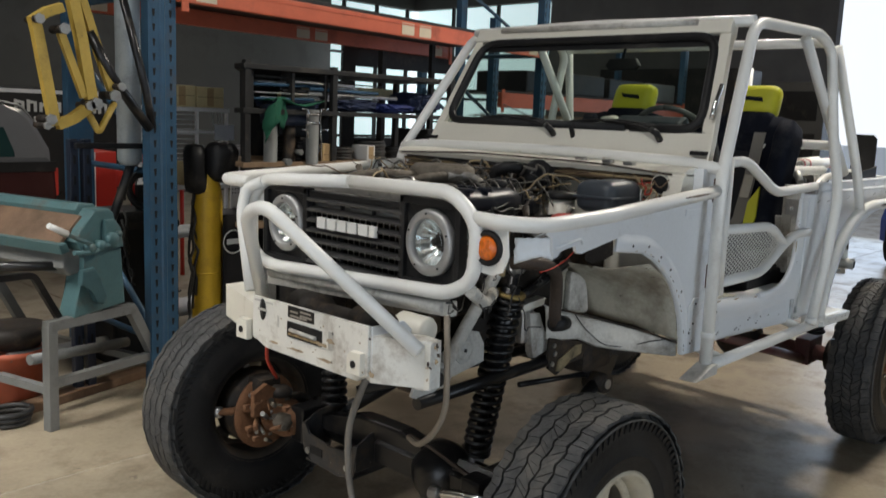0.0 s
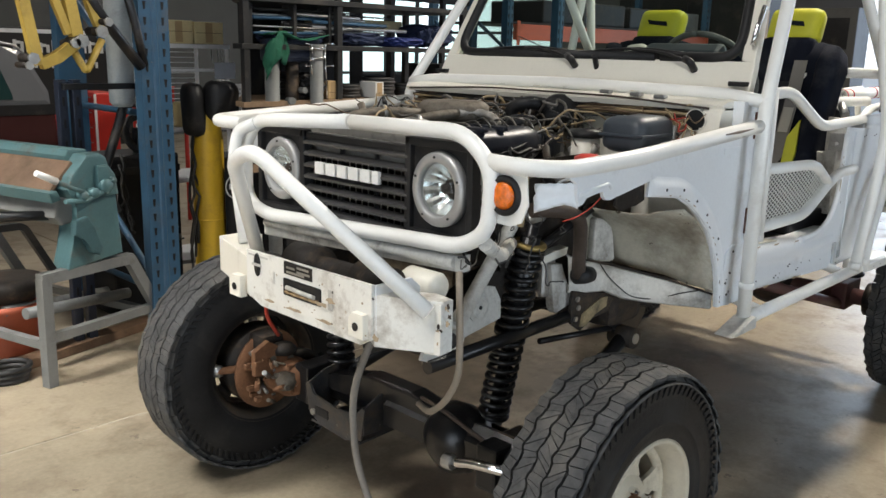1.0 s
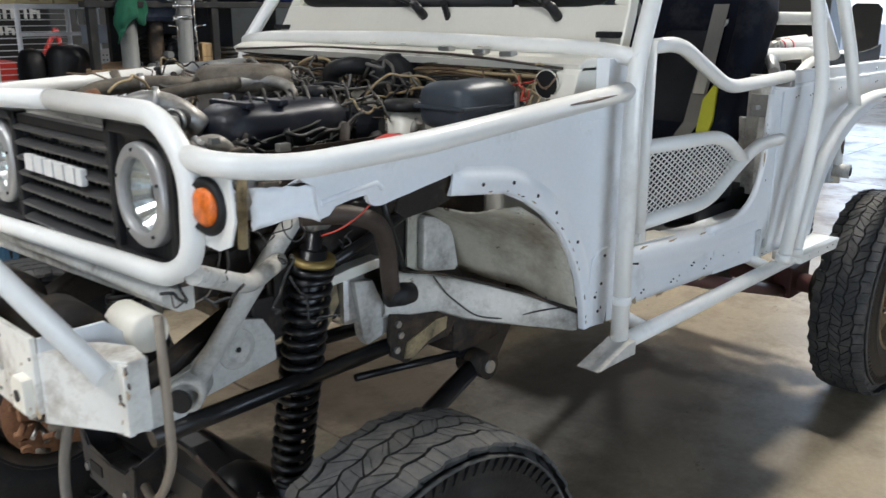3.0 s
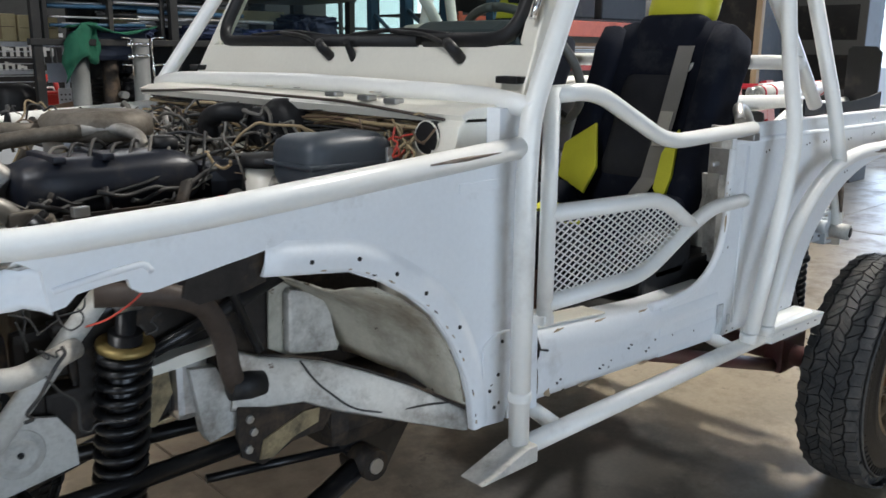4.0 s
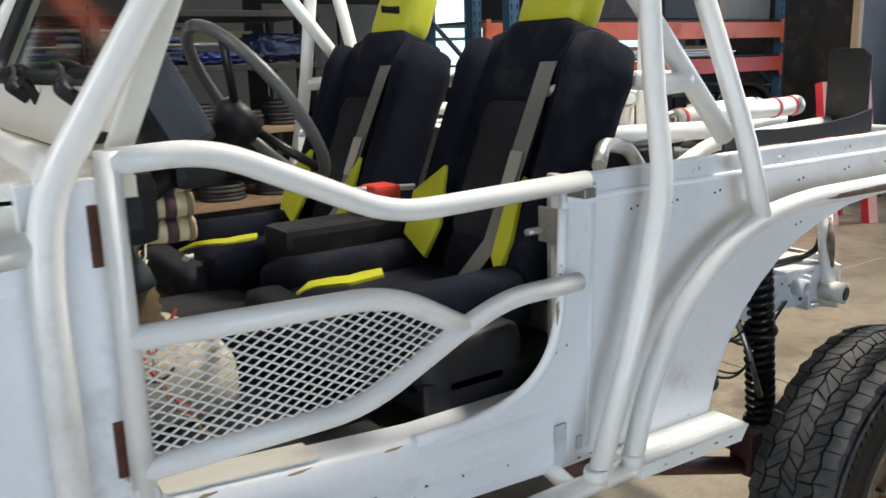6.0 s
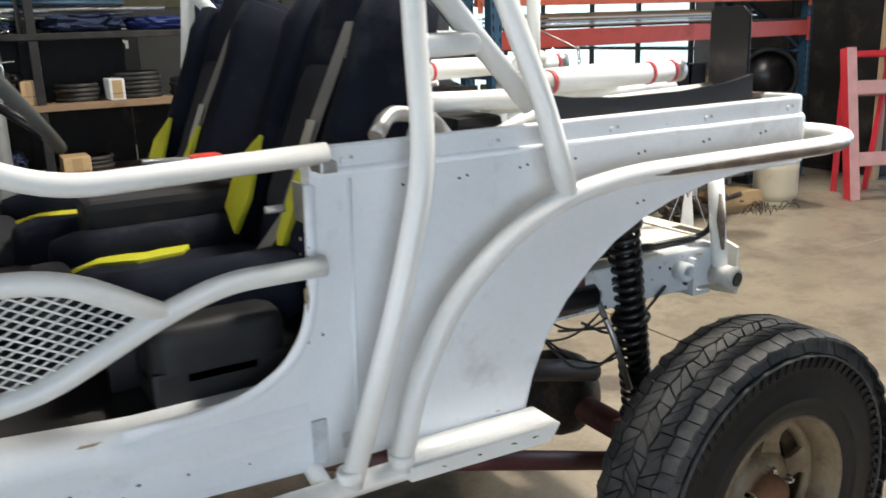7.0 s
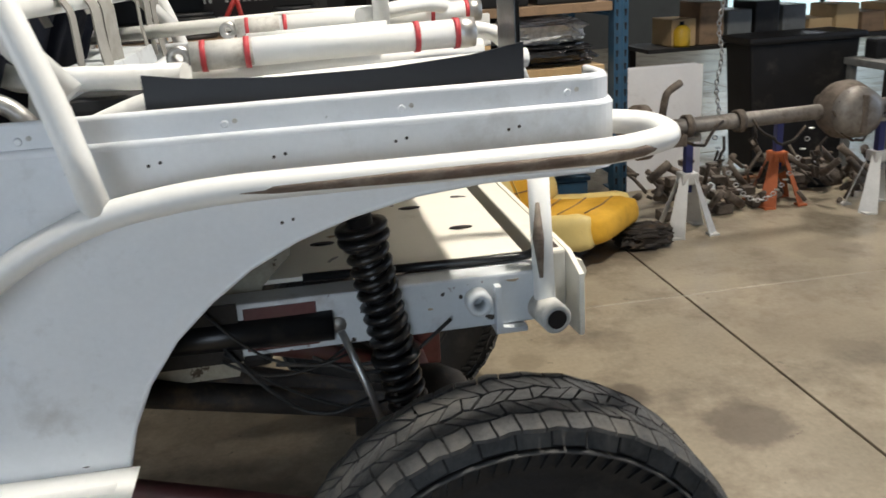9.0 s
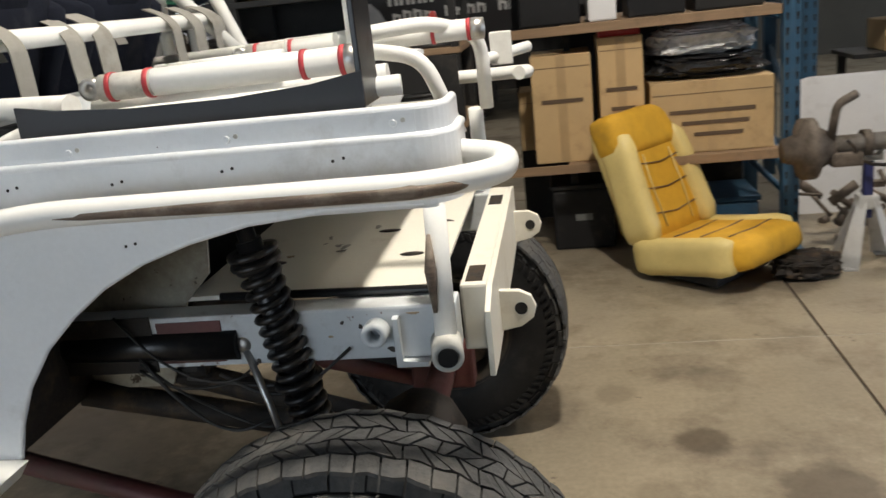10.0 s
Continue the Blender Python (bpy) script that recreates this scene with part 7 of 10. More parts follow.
for k in range(26):
    a = Vector((random.uniform(0.50, 0.85), random.uniform(-0.15, 0.35), random.uniform(1.12, 1.40)))
    b = a + Vector((random.uniform(-0.12, 0.12), random.uniform(-0.12, 0.12), random.uniform(-0.16, 0.04)))
    part("tunnel_wire", sweep(B(), hang(a, b, random.uniform(0.0, 0.06), 5, 0.012), random.choice((0.002, 0.003, 0.005)), 6, 0.03), random.choice((WIREK, WIREG, WIREY, WIREK, CREAM)), dash)
part("red_buckle", box(B(), (1.31, -0.02, 1.255), (1.39, 0.06, 1.305), 0.012), REDP, car, "red switch handle")
part("buckle_bar", sweep(B(), [(1.20, 0.03, 1.30), (1.46, 0.03, 1.285)], 0.008, 8), STEEL, car)
part("console", box(B(), (1.05, -0.04, 1.08), (1.42, 0.10, 1.23), 0.02), BLACK, car)
part("side_pad", pad(B(), (1.05, -0.62, 0.96), (1.30, -0.50, 1.10), 0.03), BLACK, car)

# -- bed --
part("bed_black_panel", prism(B(), [(1.89, 1.389), (2.51, 1.389), (2.51, 1.45), (2.42, 1.435), (2.28, 1.425), (2.10, 1.424), (1.96, 1.432), (1.89, 1.443)], "y", -0.63, -0.622), mat("dark_slate_sheet", (0.015, 0.017, 0.022), 0.55, var=0.12, scale=4), car, "dark sheet panel along the bed side")
part("bed_post", prism(B(), [(-0.62, 1.389), (-0.50, 1.389), (-0.50, 1.60), (-0.515, 1.612), (-0.60, 1.61), (-0.62, 1.59)], "x", 2.498, 2.508, 0.002), SATIN, car, "upright black plate at the bed corner")
tube("bed_tall_post", [(2.35, 0.04, 1.24), (2.35, 0.04, 1.95)], 0.02, 0.0)
REDB = mat("red_band", (0.50, 0.05, 0.06), 0.5)
for k, (y, xa, xb, z) in enumerate(((-0.43, 1.95, 2.45, 1.449), (0.26, 2.0, 2.62, 1.452))):
    cyl = part("bypass_shock", rod(B(), (xa, y, z), (xb, y, z + 0.008), 0.026, n=24), TUBEW, car, "white bypass shock with red bands")
    part("shock_sleeve", rod(B(), (xa, y, z), (xa + 0.11, y, z + 0.002), 0.0262, n=24), GRIMEW, cyl)
    for s in (0.045, 0.20, 0.82, 0.97):
        x = xa + (xb - xa) * s
        part("shock_band", lathe(B(), [(0.0265, -0.005), (0.0285, -0.005), (0.0285, 0.005), (0.0265, 0.005)], pose(x, y, z + 0.008 * s, 0, 90, 0), 24, True), REDB, cyl)
    part("bypass_tube", rod(B(), (xa + 0.1, y + 0.035, z + 0.02), (xb - 0.14, y + 0.035, z + 0.026), 0.012, n=16), TUBEW, cyl)
    part("end_cap", lathe(B(), [(0.0005, -0.02), (0.027, -0.02), (0.029, 0.0), (0.027, 0.02), (0.0005, 0.024)], pose(xb, y, z + 0.008, 0, 90, 0), 24), ALU, cyl)
    part("shock_end_eye", lathe(B(), [(0.008, -0.015), (0.022, -0.015), (0.022, 0.015), (0.008, 0.015)], pose(xa - 0.02, y, z, 90, 0, 0), 18, True), STEEL, cyl)
tube("bed_cross_tube", [(1.62, -0.60, 1.30), (1.90, -0.58, 1.40), (2.55, -0.50, 1.41)], 0.018, 0.05)
tube("bed_inner_rail", [(1.90, -0.38, 1.405), (2.50, -0.36, 1.415)], 0.024, 0.0)
tube("bed_right_rail", [(1.55, 0.55, 1.44), (2.2, 0.55, 1.46), (2.60, 0.50, 1.46)], 0.02, 0.05)
tube("bed_rear_hoop", [(2.30, 0.05, 1.475), (2.50, 0.20, 1.49), (2.62, 0.36, 1.44), (2.62, 0.37, 1.24)], 0.019, 0.07)
tube("bed_stub", [(2.62, 0.37, 1.37), (2.74, 0.52, 1.385)], 0.016, 0.0)
part("bed_stub_plate", box(B(), (2.64, 0.40, 1.35), (2.70, 0.42, 1.44), 0.004), TUBEW, car)
tube("bed_corner_tube", [(2.46, -0.30, 1.46), (2.56, -0.30, 1.44), (2.62, -0.30, 1.28)], 0.016, 0.05)
part("seat_back_sheet", prism(B(), [(1.62, 1.24), (1.80, 1.24), (1.76, 1.42), (1.66, 1.42)], "y", -0.40, 0.45, 0.004), FRAMEB, car)
part("pump_box", box(B(), (1.74, -0.52, 1.26), (1.86, -0.30, 1.40), 0.02), BLACK, car)
part("silver_bracket", sweep(B(), [(1.50, -0.62, 1.39), (1.55, -0.58, 1.43), (1.66, -0.55, 1.41), (1.70, -0.55, 1.36)], 0.016, 10, 0.05), ALU, car)
part("white_fuel_cell", box(B(), (1.80, -0.25, 1.24), (2.06, 0.30, 1.40), 0.02), WHITE, car, "white fuel cell box in the bed")
part("right_black_panel", prism(B(), [(1.89, 1.27), (2.52, 1.27), (2.52, 1.375), (2.28, 1.38), (1.89, 1.40)], "y", 0.616, 0.624), BLACK, car)
LOOSE = mat("loose_grey_webbing", (0.27, 0.26, 0.235), 0.8, var=0.18, scale=14, bump=0.3, bscale=250, dirt=(0.14, 0.12, 0.10), amount=0.3, dscale=12)
for k, y in enumerate((-0.36, -0.142, -0.008, 0.408, 0.567, 0.73)):
    x = 1.715
    pts = [(x - 0.05, y, 1.60), (x, y, 1.578), (x + 0.03, y, 1.545), (x + 0.03, y + 0.005, 1.47), (x + 0.032 + 0.01 * (k % 2), y + 0.01 * (k % 3), 1.40 - 0.02 * (k % 3))]
    part("hanging_belt", strap(B(), fillet(pts, 0.035), 0.062, (0.1 + 0.15 * (k % 3 - 1), 1, 0), 0.003), LOOSE, car, "grey belt end hanging from the bar")
for y in (-0.40, 0.46):
    part("wheelhouse", prism(B(), [(1.76, 0.80), (1.76, 1.205), (2.10, 1.205), (2.08, 1.05), (2.02, 0.99), (1.95, 0.80)], "y", y - 0.004, y + 0.004), LINER, car)
part("under_tub", box(B(), (0.45, -0.686, 0.915), (1.755, 0.75, 0.927), 0.002), DIRTY, car)
part("tub_underside_rear", box(B(), (1.46, -0.69, 1.208), (2.06, 0.75, 1.219), 0.002), DIRTY, car)
part("tub_front_of_axle", box(B(), (1.755, -0.68, 0.80), (1.767, 0.74, 1.215), 0.002), DIRTY, car)
part("floor_box", box(B(), (1.80, -0.38, 0.80), (2.02, 0.40, 0.98), 0.02), BLACK, car)
for k in range(6):
    a = Vector((random.uniform(1.85, 2.15), -0.49, random.uniform(0.84, 1.0)))
    b = a + Vector((random.uniform(0.1, 0.4), random.uniform(-0.02, 0.03), random.uniform(-0.2, 0.05)))
    part("under_wire", sweep(B(), hang(a, b, random.uniform(0.0, 0.08), 4, 0.01), random.choice((0.003, 0.004)), 6, 0.05), WIREK, car)


# -- wear on the painted panels: chips to dark metal, rust runs, smears of grime --
CHIP = mat("bare_dark_chip", (0.055, 0.045, 0.038), 0.6, 0.3, var=0.5, scale=60)
RUN = mat("rust_run", (0.42, 0.33, 0.22), 0.7, var=0.4, scale=40, dirt=(0.14, 0.085, 0.045), amount=0.5, dscale=40)
SMEAR = mat("grey_grime_smear", (0.40, 0.38, 0.35), 0.8, var=0.35, scale=40, dirt=(0.20, 0.18, 0.155), amount=0.5, dscale=30)
random.seed(91)


def blot(u, v, a, b, axis, at, material, turn=0.0, name="paint_chip", lift=0.0006, sign=-1):
    """A ragged thin patch of wear lying on a panel that faces along an axis at a given place."""
    n = 11
    c, s = math.cos(turn), math.sin(turn)
    pts = []
    for k in range(n):
        r = random.uniform(0.45, 1.1)
        p, q = a * r * math.cos(2 * math.pi * k / n), b * r * math.sin(2 * math.pi * k / n)
        pts.append((u + p * c - q * s, v + p * s + q * c))
    part(name, prism(B(), pts, axis, *sorted((at - sign * 0.0006, at + sign * lift))), material, car)


# rocker and pillar foot
for k in range(6):
    x = random.uniform(0.57, 1.24)
    blot(x, 0.835 - 0.02 * (x - 0.55) + random.uniform(-0.006, 0.055) ** 1.0, random.uniform(0.002, 0.006), random.uniform(0.0015, 0.003), "y", -0.7042, CHIP)
for x, z, a, b in ((0.60, 0.985, 0.02, 0.004), (0.75, 0.975, 0.03, 0.003), (0.93, 0.962, 0.02, 0.003), (0.57, 0.845, 0.012, 0.012), (0.70, 0.832, 0.03, 0.005), (0.95, 0.822, 0.03, 0.005)):
    blot(x, z, a, b, "y", -0.7046, RUN, name="rust_run")
# fender foot, arch lip, torn edge
for k in range(4):
    blot(random.uniform(0.345, 0.44), random.uniform(0.825, 0.93), random.uniform(0.002, 0.004), random.uniform(0.002, 0.005), "y", -0.7022, CHIP)
for (xa, za), (xb, zb) in zip(ARCH_F[1:], ARCH_F[2:]):
    for k in range(2):
        f = random.random()
        blot(xa + (xb - xa) * f + 0.006, za + (zb - za) * f + 0.006, random.uniform(0.004, 0.009), random.uniform(0.001, 0.0022), "y", -0.7112, random.choice((CHIP, RUN)), math.atan2(zb - za, xb - xa))
# rear quarter: door edge, band, foot over the rail
for k in range(9):
    blot(random.uniform(1.302, 1.34), random.uniform(0.99, 1.38), random.uniform(0.0015, 0.003), random.uniform(0.002, 0.005), "y", -0.7002, random.choice((CHIP, RUN)))
for k in range(3):
    blot(random.uniform(1.34, 1.76), random.uniform(0.805, 0.835), random.uniform(0.003, 0.007), random.uniform(0.0015, 0.0025), "y", -0.7002, CHIP)
for x, z, a, b in ((1.312, 1.13, 0.006, 0.025),):
    blot(x, z, a, b, "y", -0.7002, RUN, name="rust_run")
for k, x in enumerate((1.52, 1.60, 1.68, 1.73)):
    blot(x, 0.788, random.uniform(0.005, 0.012), 0.002, "y", -0.8002, CHIP)
# bumper face, wing and shackle tabs
for k in range(22):
    y = random.uniform(-0.39, 0.16)
    blot(y, random.choice((random.uniform(0.905, 0.935), random.uniform(0.905, 1.06))), random.uniform(0.001, 0.005), random.uniform(0.001, 0.004), "x", -0.8322, random.choice((CHIP, RUN, RUN)))
for y, z, a, b in ((-0.39, 0.915, 0.012, 0.010), (-0.20, 0.908, 0.05, 0.006), (-0.05, 0.909, 0.04, 0.006), (0.06, 0.908, 0.03, 0.005), (-0.215, 0.968, 0.02, 0.010), (-0.175, 0.952, 0.03, 0.008)):
    blot(y, z, a, b, "x", -0.8322, RUN, name="rust_run")
for k in range(10):
    blot(random.uniform(-0.565, -0.512), random.uniform(0.90, 1.03), random.uniform(0.003, 0.008), random.uniform(0.003, 0.010), "x", -0.7452, random.choice((CHIP, RUN)))
# windscreen foot and cowl
for k in range(10):
    blot(random.uniform(0.36, 0.54), random.uniform(-0.60, 0.6), random.uniform(0.004, 0.012), random.uniform(0.004, 0.02), "z", 1.4895, random.choice((SMEAR, RUN)), 0.0, "grime_smear", sign=1)
# tray and rear crossmember
for k in range(12):
    blot(random.uniform(2.10, 2.54), random.uniform(-0.38, 0.40), random.uniform(0.005, 0.03), random.uniform(0.004, 0.012), "z", 1.0005, random.choice((SMEAR, RUN, CHIP)), random.uniform(0, 3), "tray_stain", sign=1)
for k in range(8):
    blot(random.uniform(2.10, 2.55), random.uniform(0.88, 0.98), random.uniform(0.004, 0.015), random.uniform(0.003, 0.008), "y", -0.4802, random.choice((RUN, CHIP)))


# ---- things round the car ----
GREENM = mat("green_machine_paint", (0.072, 0.150, 0.160), 0.5, 0.1, var=0.2, scale=6, dirt=(0.10, 0.075, 0.05), amount=0.4, dscale=6, chips=(0.16, 0.14, 0.12), cscale=20, cut=0.68)
GREYM = mat("grey_machine_paint", (0.17, 0.175, 0.17), 0.55, 0.1, var=0.15, scale=6, dirt=(0.08, 0.07, 0.06), amount=0.3, chips=(0.06, 0.05, 0.045), cscale=22, cut=0.69)
BROWNM = mat("oxide_brown_plate", (0.17, 0.105, 0.065), 0.6, 0.2, var=0.3, scale=7, dirt=(0.06, 0.045, 0.03), amount=0.4)
YELLOWM = mat("yellow_machine_paint", (0.42, 0.29, 0.055), 0.5, var=0.15, scale=8, dirt=(0.10, 0.07, 0.03), amount=0.35, chips=(0.10, 0.08, 0.06), cscale=20, cut=0.68)
YELCYL = mat("yellow_cylinder_paint", (0.52, 0.33, 0.02), 0.42, var=0.1, scale=5, dirt=(0.16, 0.10, 0.03), amount=0.25)
REDST = mat("red_chest_paint", (0.50, 0.030, 0.020), 0.38, var=0.1, scale=5, dirt=(0.14, 0.03, 0.02), amount=0.2)
TERRA = mat("orange_red_bucket", (0.42, 0.10, 0.05), 0.55, var=0.15, scale=6, dirt=(0.12, 0.06, 0.04), amount=0.35)
GREENC = mat("green_cloth", (0.012, 0.10, 0.055), 0.9, var=0.2, scale=12, bump=0.3, bscale=200)
BLUEC = mat("blue_tarp", (0.02, 0.035, 0.16), 0.6, var=0.25, scale=12)
PALE = mat("pale_plastic", (0.68, 0.68, 0.66), 0.5, var=0.08, scale=5, dirt=(0.30, 0.27, 0.22), amount=0.2)
TANK = mat("cream_tank_paint", (0.66, 0.61, 0.48), 0.4, var=0.06, scale=6, dirt=(0.28, 0.22, 0.14), amount=0.2, chips=(0.2, 0.12, 0.07), cscale=20, cut=0.73)
LADDER = mat("red_ladder_paint", (0.60, 0.035, 0.05), 0.42, var=0.12, scale=7, dirt=(0.25, 0.05, 0.05), amount=0.2)
# paler red that paints the light on the ladder's front faces
PINK = mat("worn_pink_step", (0.62, 0.36, 0.36), 0.6, var=0.15, scale=9)
YSEAT = mat("mustard_velour", (0.60, 0.33, 0.022), 0.85, var=0.14, scale=14, bump=0.25, bscale=260, dirt=(0.30, 0.18, 0.03), amount=0.25)
YVINYL = mat("pale_yellow_vinyl", (0.66, 0.52, 0.20), 0.45, var=0.1, scale=10, bump=0.15, bscale=180, dirt=(0.35, 0.24, 0.08), amount=0.25)
PLASTICB = mat("crumpled_black_plastic", (0.016, 0.016, 0.017), 0.25, var=0.2, scale=20, bump=0.8, bscale=40)
CLEARP = mat("crumpled_pale_plastic", (0.55, 0.55, 0.55), 0.22, var=0.35, scale=26, bump=0.9, bscale=40)
ORSTAND = mat("orange_stand_paint", (0.42, 0.11, 0.035), 0.55, var=0.15, scale=10, dirt=(0.10, 0.05, 0.03), amount=0.4)
SILVST = mat("silver_stand_paint", (0.55, 0.55, 0.54), 0.42, 0.4, var=0.12, scale=10, dirt=(0.15, 0.12, 0.09), amount=0.3)
GREASE = mat("greasy_axle_iron", (0.13, 0.105, 0.085), 0.65, 0.4, var=0.4, scale=14, bump=0.5, dirt=(0.05, 0.04, 0.03), amount=0.5, dscale=12)
GREASEL = mat("worn_grey_axle_tube", (0.20, 0.185, 0.17), 0.45, 0.5, var=0.3, scale=10, bump=0.3, dirt=(0.09, 0.07, 0.05), amount=0.5, dscale=9)
MAROONP = mat("dark_maroon_car_paint", (0.055, 0.018, 0.018), 0.25, var=0.1, scale=3, coat=0.6)
CANOPY = mat("grey_canopy_paint", (0.16, 0.165, 0.175), 0.35, var=0.08, scale=3, coat=0.3)
BLUECAR = mat("blue_car_paint", (0.03, 0.06, 0.24), 0.28, var=0.08, scale=3, coat=0.5)
BWHITE = mat("white_board", (0.76, 0.76, 0.77), 0.6, var=0.06, scale=4, dirt=(0.4, 0.38, 0.35), amount=0.15)
NAVY = mat("navy_cloth", (0.02, 0.03, 0.07), 0.9, var=0.25, scale=12)

# sheet metal brake, its end towards the car
BR = pose(-0.45, 2.13, 0, 0, 0, 15)
brake = thing("sheet_metal_brake", (-0.45, 2.13, 0), "green sheet metal brake on a grey steel stand", "machine")


def brake_part(name, bm, material, label="", parent=None):
    bm.transform(BR)
    return part(name, bm, material, parent or brake, label)


brake_part("end_casting", prism(B(), [(-0.13, 0.545), (0.195, 0.575), (0.170, 0.86), (0.152, 0.98), (0.128, 1.065), (0.10, 1.085), (0.02, 1.085), (-0.015, 1.045), (-0.075, 0.99), (-0.10, 0.93), (-0.045, 0.84), (-0.05, 0.78)], "y", 0.0, 0.12, 0.012), GREENM)
brake_part("casting_rib", prism(B(), [(0.05, 0.88), (0.172, 0.88), (0.158, 0.98), (0.12, 1.03), (0.06, 1.03)], "y", -0.022, 0.004, 0.008), GREENM)
brake_part("top_beam", prism(B(), [(-0.02, 1.04), (0.10, 1.04), (0.115, 1.07), (0.09, 1.10), (0.0, 1.105), (-0.025, 1.075)], "y", 0.10, 1.30, 0.008), GREENM)
brake_part("clamp_plate", prism(B(), [(-0.028, 1.055), (-0.155, 0.925), (-0.145, 0.912), (-0.01, 1.04)], "y", 0.06, 1.30, 0.003), BROWNM, "bare brown clamping plate")
brake_part("folding_leaf", prism(B(), [(-0.185, 0.925), (-0.14, 0.930), (-0.12, 0.885), (-0.17, 0.875)], "y", 0.02, 1.30, 0.006), GREENM)
brake_part("lower_beam", prism(B(), [(-0.12, 0.885), (-0.04, 0.885), (-0.03, 0.765), (-0.10, 0.755), (-0.145, 0.80)], "y", 0.05, 1.30, 0.014), GREYM)
brake_part("clamp_cam", prism(B(), [(-0.10, 0.79), (-0.03, 0.80), (0.0, 0.74), (0.045, 0.64), (0.025, 0.60), (-0.02, 0.62), (-0.05, 0.70), (-0.11, 0.72)], "y", -0.045, -0.004, 0.012), mat("dark_teal_casting", (0.042, 0.095, 0.105), 0.55, 0.1, var=0.25, scale=9), "dark teal cam lever")
for x, z, r in ((0.09, 0.93, 0.036), (0.02, 0.905, 0.026), (0.13, 0.955, 0.016), (-0.04, 0.90, 0.022)):
    brake_part("eccentric", lathe(B(), [(0.0005, -0.03), (r * 0.8, -0.03), (r, -0.022), (r, 0.02), (0.0005, 0.02)], toward((x, -0.02, z), (x, 1.0, z)), 18), GREENM)
brake_part("link_bar", sweep(B(), [(-0.14, -0.03, 0.885), (-0.03, -0.035, 0.875), (0.11, -0.035, 0.92)], 0.012, 8, 0.02), GREENM)
brake_part("clamp_handle", sweep(B(), [(-0.03, -0.03, 0.915), (-0.12, -0.04, 0.95), (-0.20, -0.04, 0.995)], 0.011, 10, 0.03), GREENM)
brake_part("handle_grip", rod(B(), (-0.185, -0.04, 0.985), (-0.285, -0.04, 1.035), 0.017, 0.014), PALE, "worn pale handle grip")
brake_part("swing_arm", sweep(B(), [(-0.50, 0.10, 0.79), (-0.29, 0.08, 0.785), (-0.17, 0.06, 0.555)], 0.022, 4, 0.03), SATIN)
brake_part("counterweight_arm", sweep(B(), [(-0.09, 0.10, 0.80), (-0.30, 0.30, 0.80), (-0.42, 0.62, 0.80)], 0.024, 10, 0.08), SATIN)
for y in (0.03, 1.15):
    brake_part("stand_top", sweep(B(), [(-0.265, y, 0.53), (0.265, y, 0.53)], 0.036, 4), GREYM)
    brake_part("stand_leg", sweep(B(), [(-0.243, y, 0.53), (-0.25, y, 0.0)], 0.036, 4), GREYM)
    brake_part("stand_leg", sweep(B(), [(0.25, y, 0.535), (0.54, y, 0.0)], 0.036, 4), GREYM)
    brake_part("stand_rail", sweep(B(), [(-0.25, y, 0.235), (0.42, y, 0.235)], 0.030, 4), GREYM)
for x in (-0.24, 0.40):
    brake_part("stand_rail", sweep(B(), [(x, 0.03, 0.20), (x, 1.15, 0.20)], 0.028, 4), GREYM)
brake_part("floor_rail", box(B(), (-0.20, 0.30, 0.0), (0.9, 0.40, 0.05), 0.006), BROWNM)
for y, z in ((0.25, 0.27), (0.42, 0.25)):
    brake_part("stand_tube", rod(B(), (-0.20, y, z + 0.04), (0.42, y, z), 0.028), GREYM)

# bucket with a rag pan on it
bx, by = -0.685, 2.62
bucket = thing("bucket", (bx, by, 0), "orange-red plastic bucket with a dirty pan on top", "bucket")
part("pail", lathe(B(), [(0.0005, 0.0), (0.135, 0.0), (0.165, 0.275), (0.178, 0.28), (0.178, 0.31), (0.163, 0.31), (0.132, 0.012), (0.0005, 0.012)], pose(bx, by, 0), 36), TERRA, bucket)
part("pan", lathe(B(), [(0.0005, 0.32), (0.14, 0.32), (0.185, 0.40), (0.17, 0.43), (0.10, 0.435), (0.0005, 0.43)], pose(bx, by, 0), 32), DIRTY, bucket)
part("bail", sweep(B(), [(bx + 0.181 * math.cos(a), by - 0.03, 0.28 - 0.10 * math.sin(a)) for a in [math.pi * k / 12 for k in range(13)]], 0.003, 6), STEEL, bucket)
floor_junk = thing("hose_coil", (-0.78, 2.30, 0), "dark coiled hose lying on the floor", "hose")
for k in range(3):
    part("hose_turn", sweep(B(), [(-0.82 + (0.09 + 0.01 * k) * math.cos(a), 2.32 + 0.09 * math.sin(a), 0.014 + 0.025 * k) for a in [2 * math.pi * j / 30 for j in range(31)]], 0.014, 8), WIREK, floor_junk)

# yellow folding hoist arms on the upright, grey gas bottle, dark bracing post
arms = thing("hoist_arms", (-0.50, 2.15, 1.5), "yellow steel hoist arms hung on the rack", "hoist")
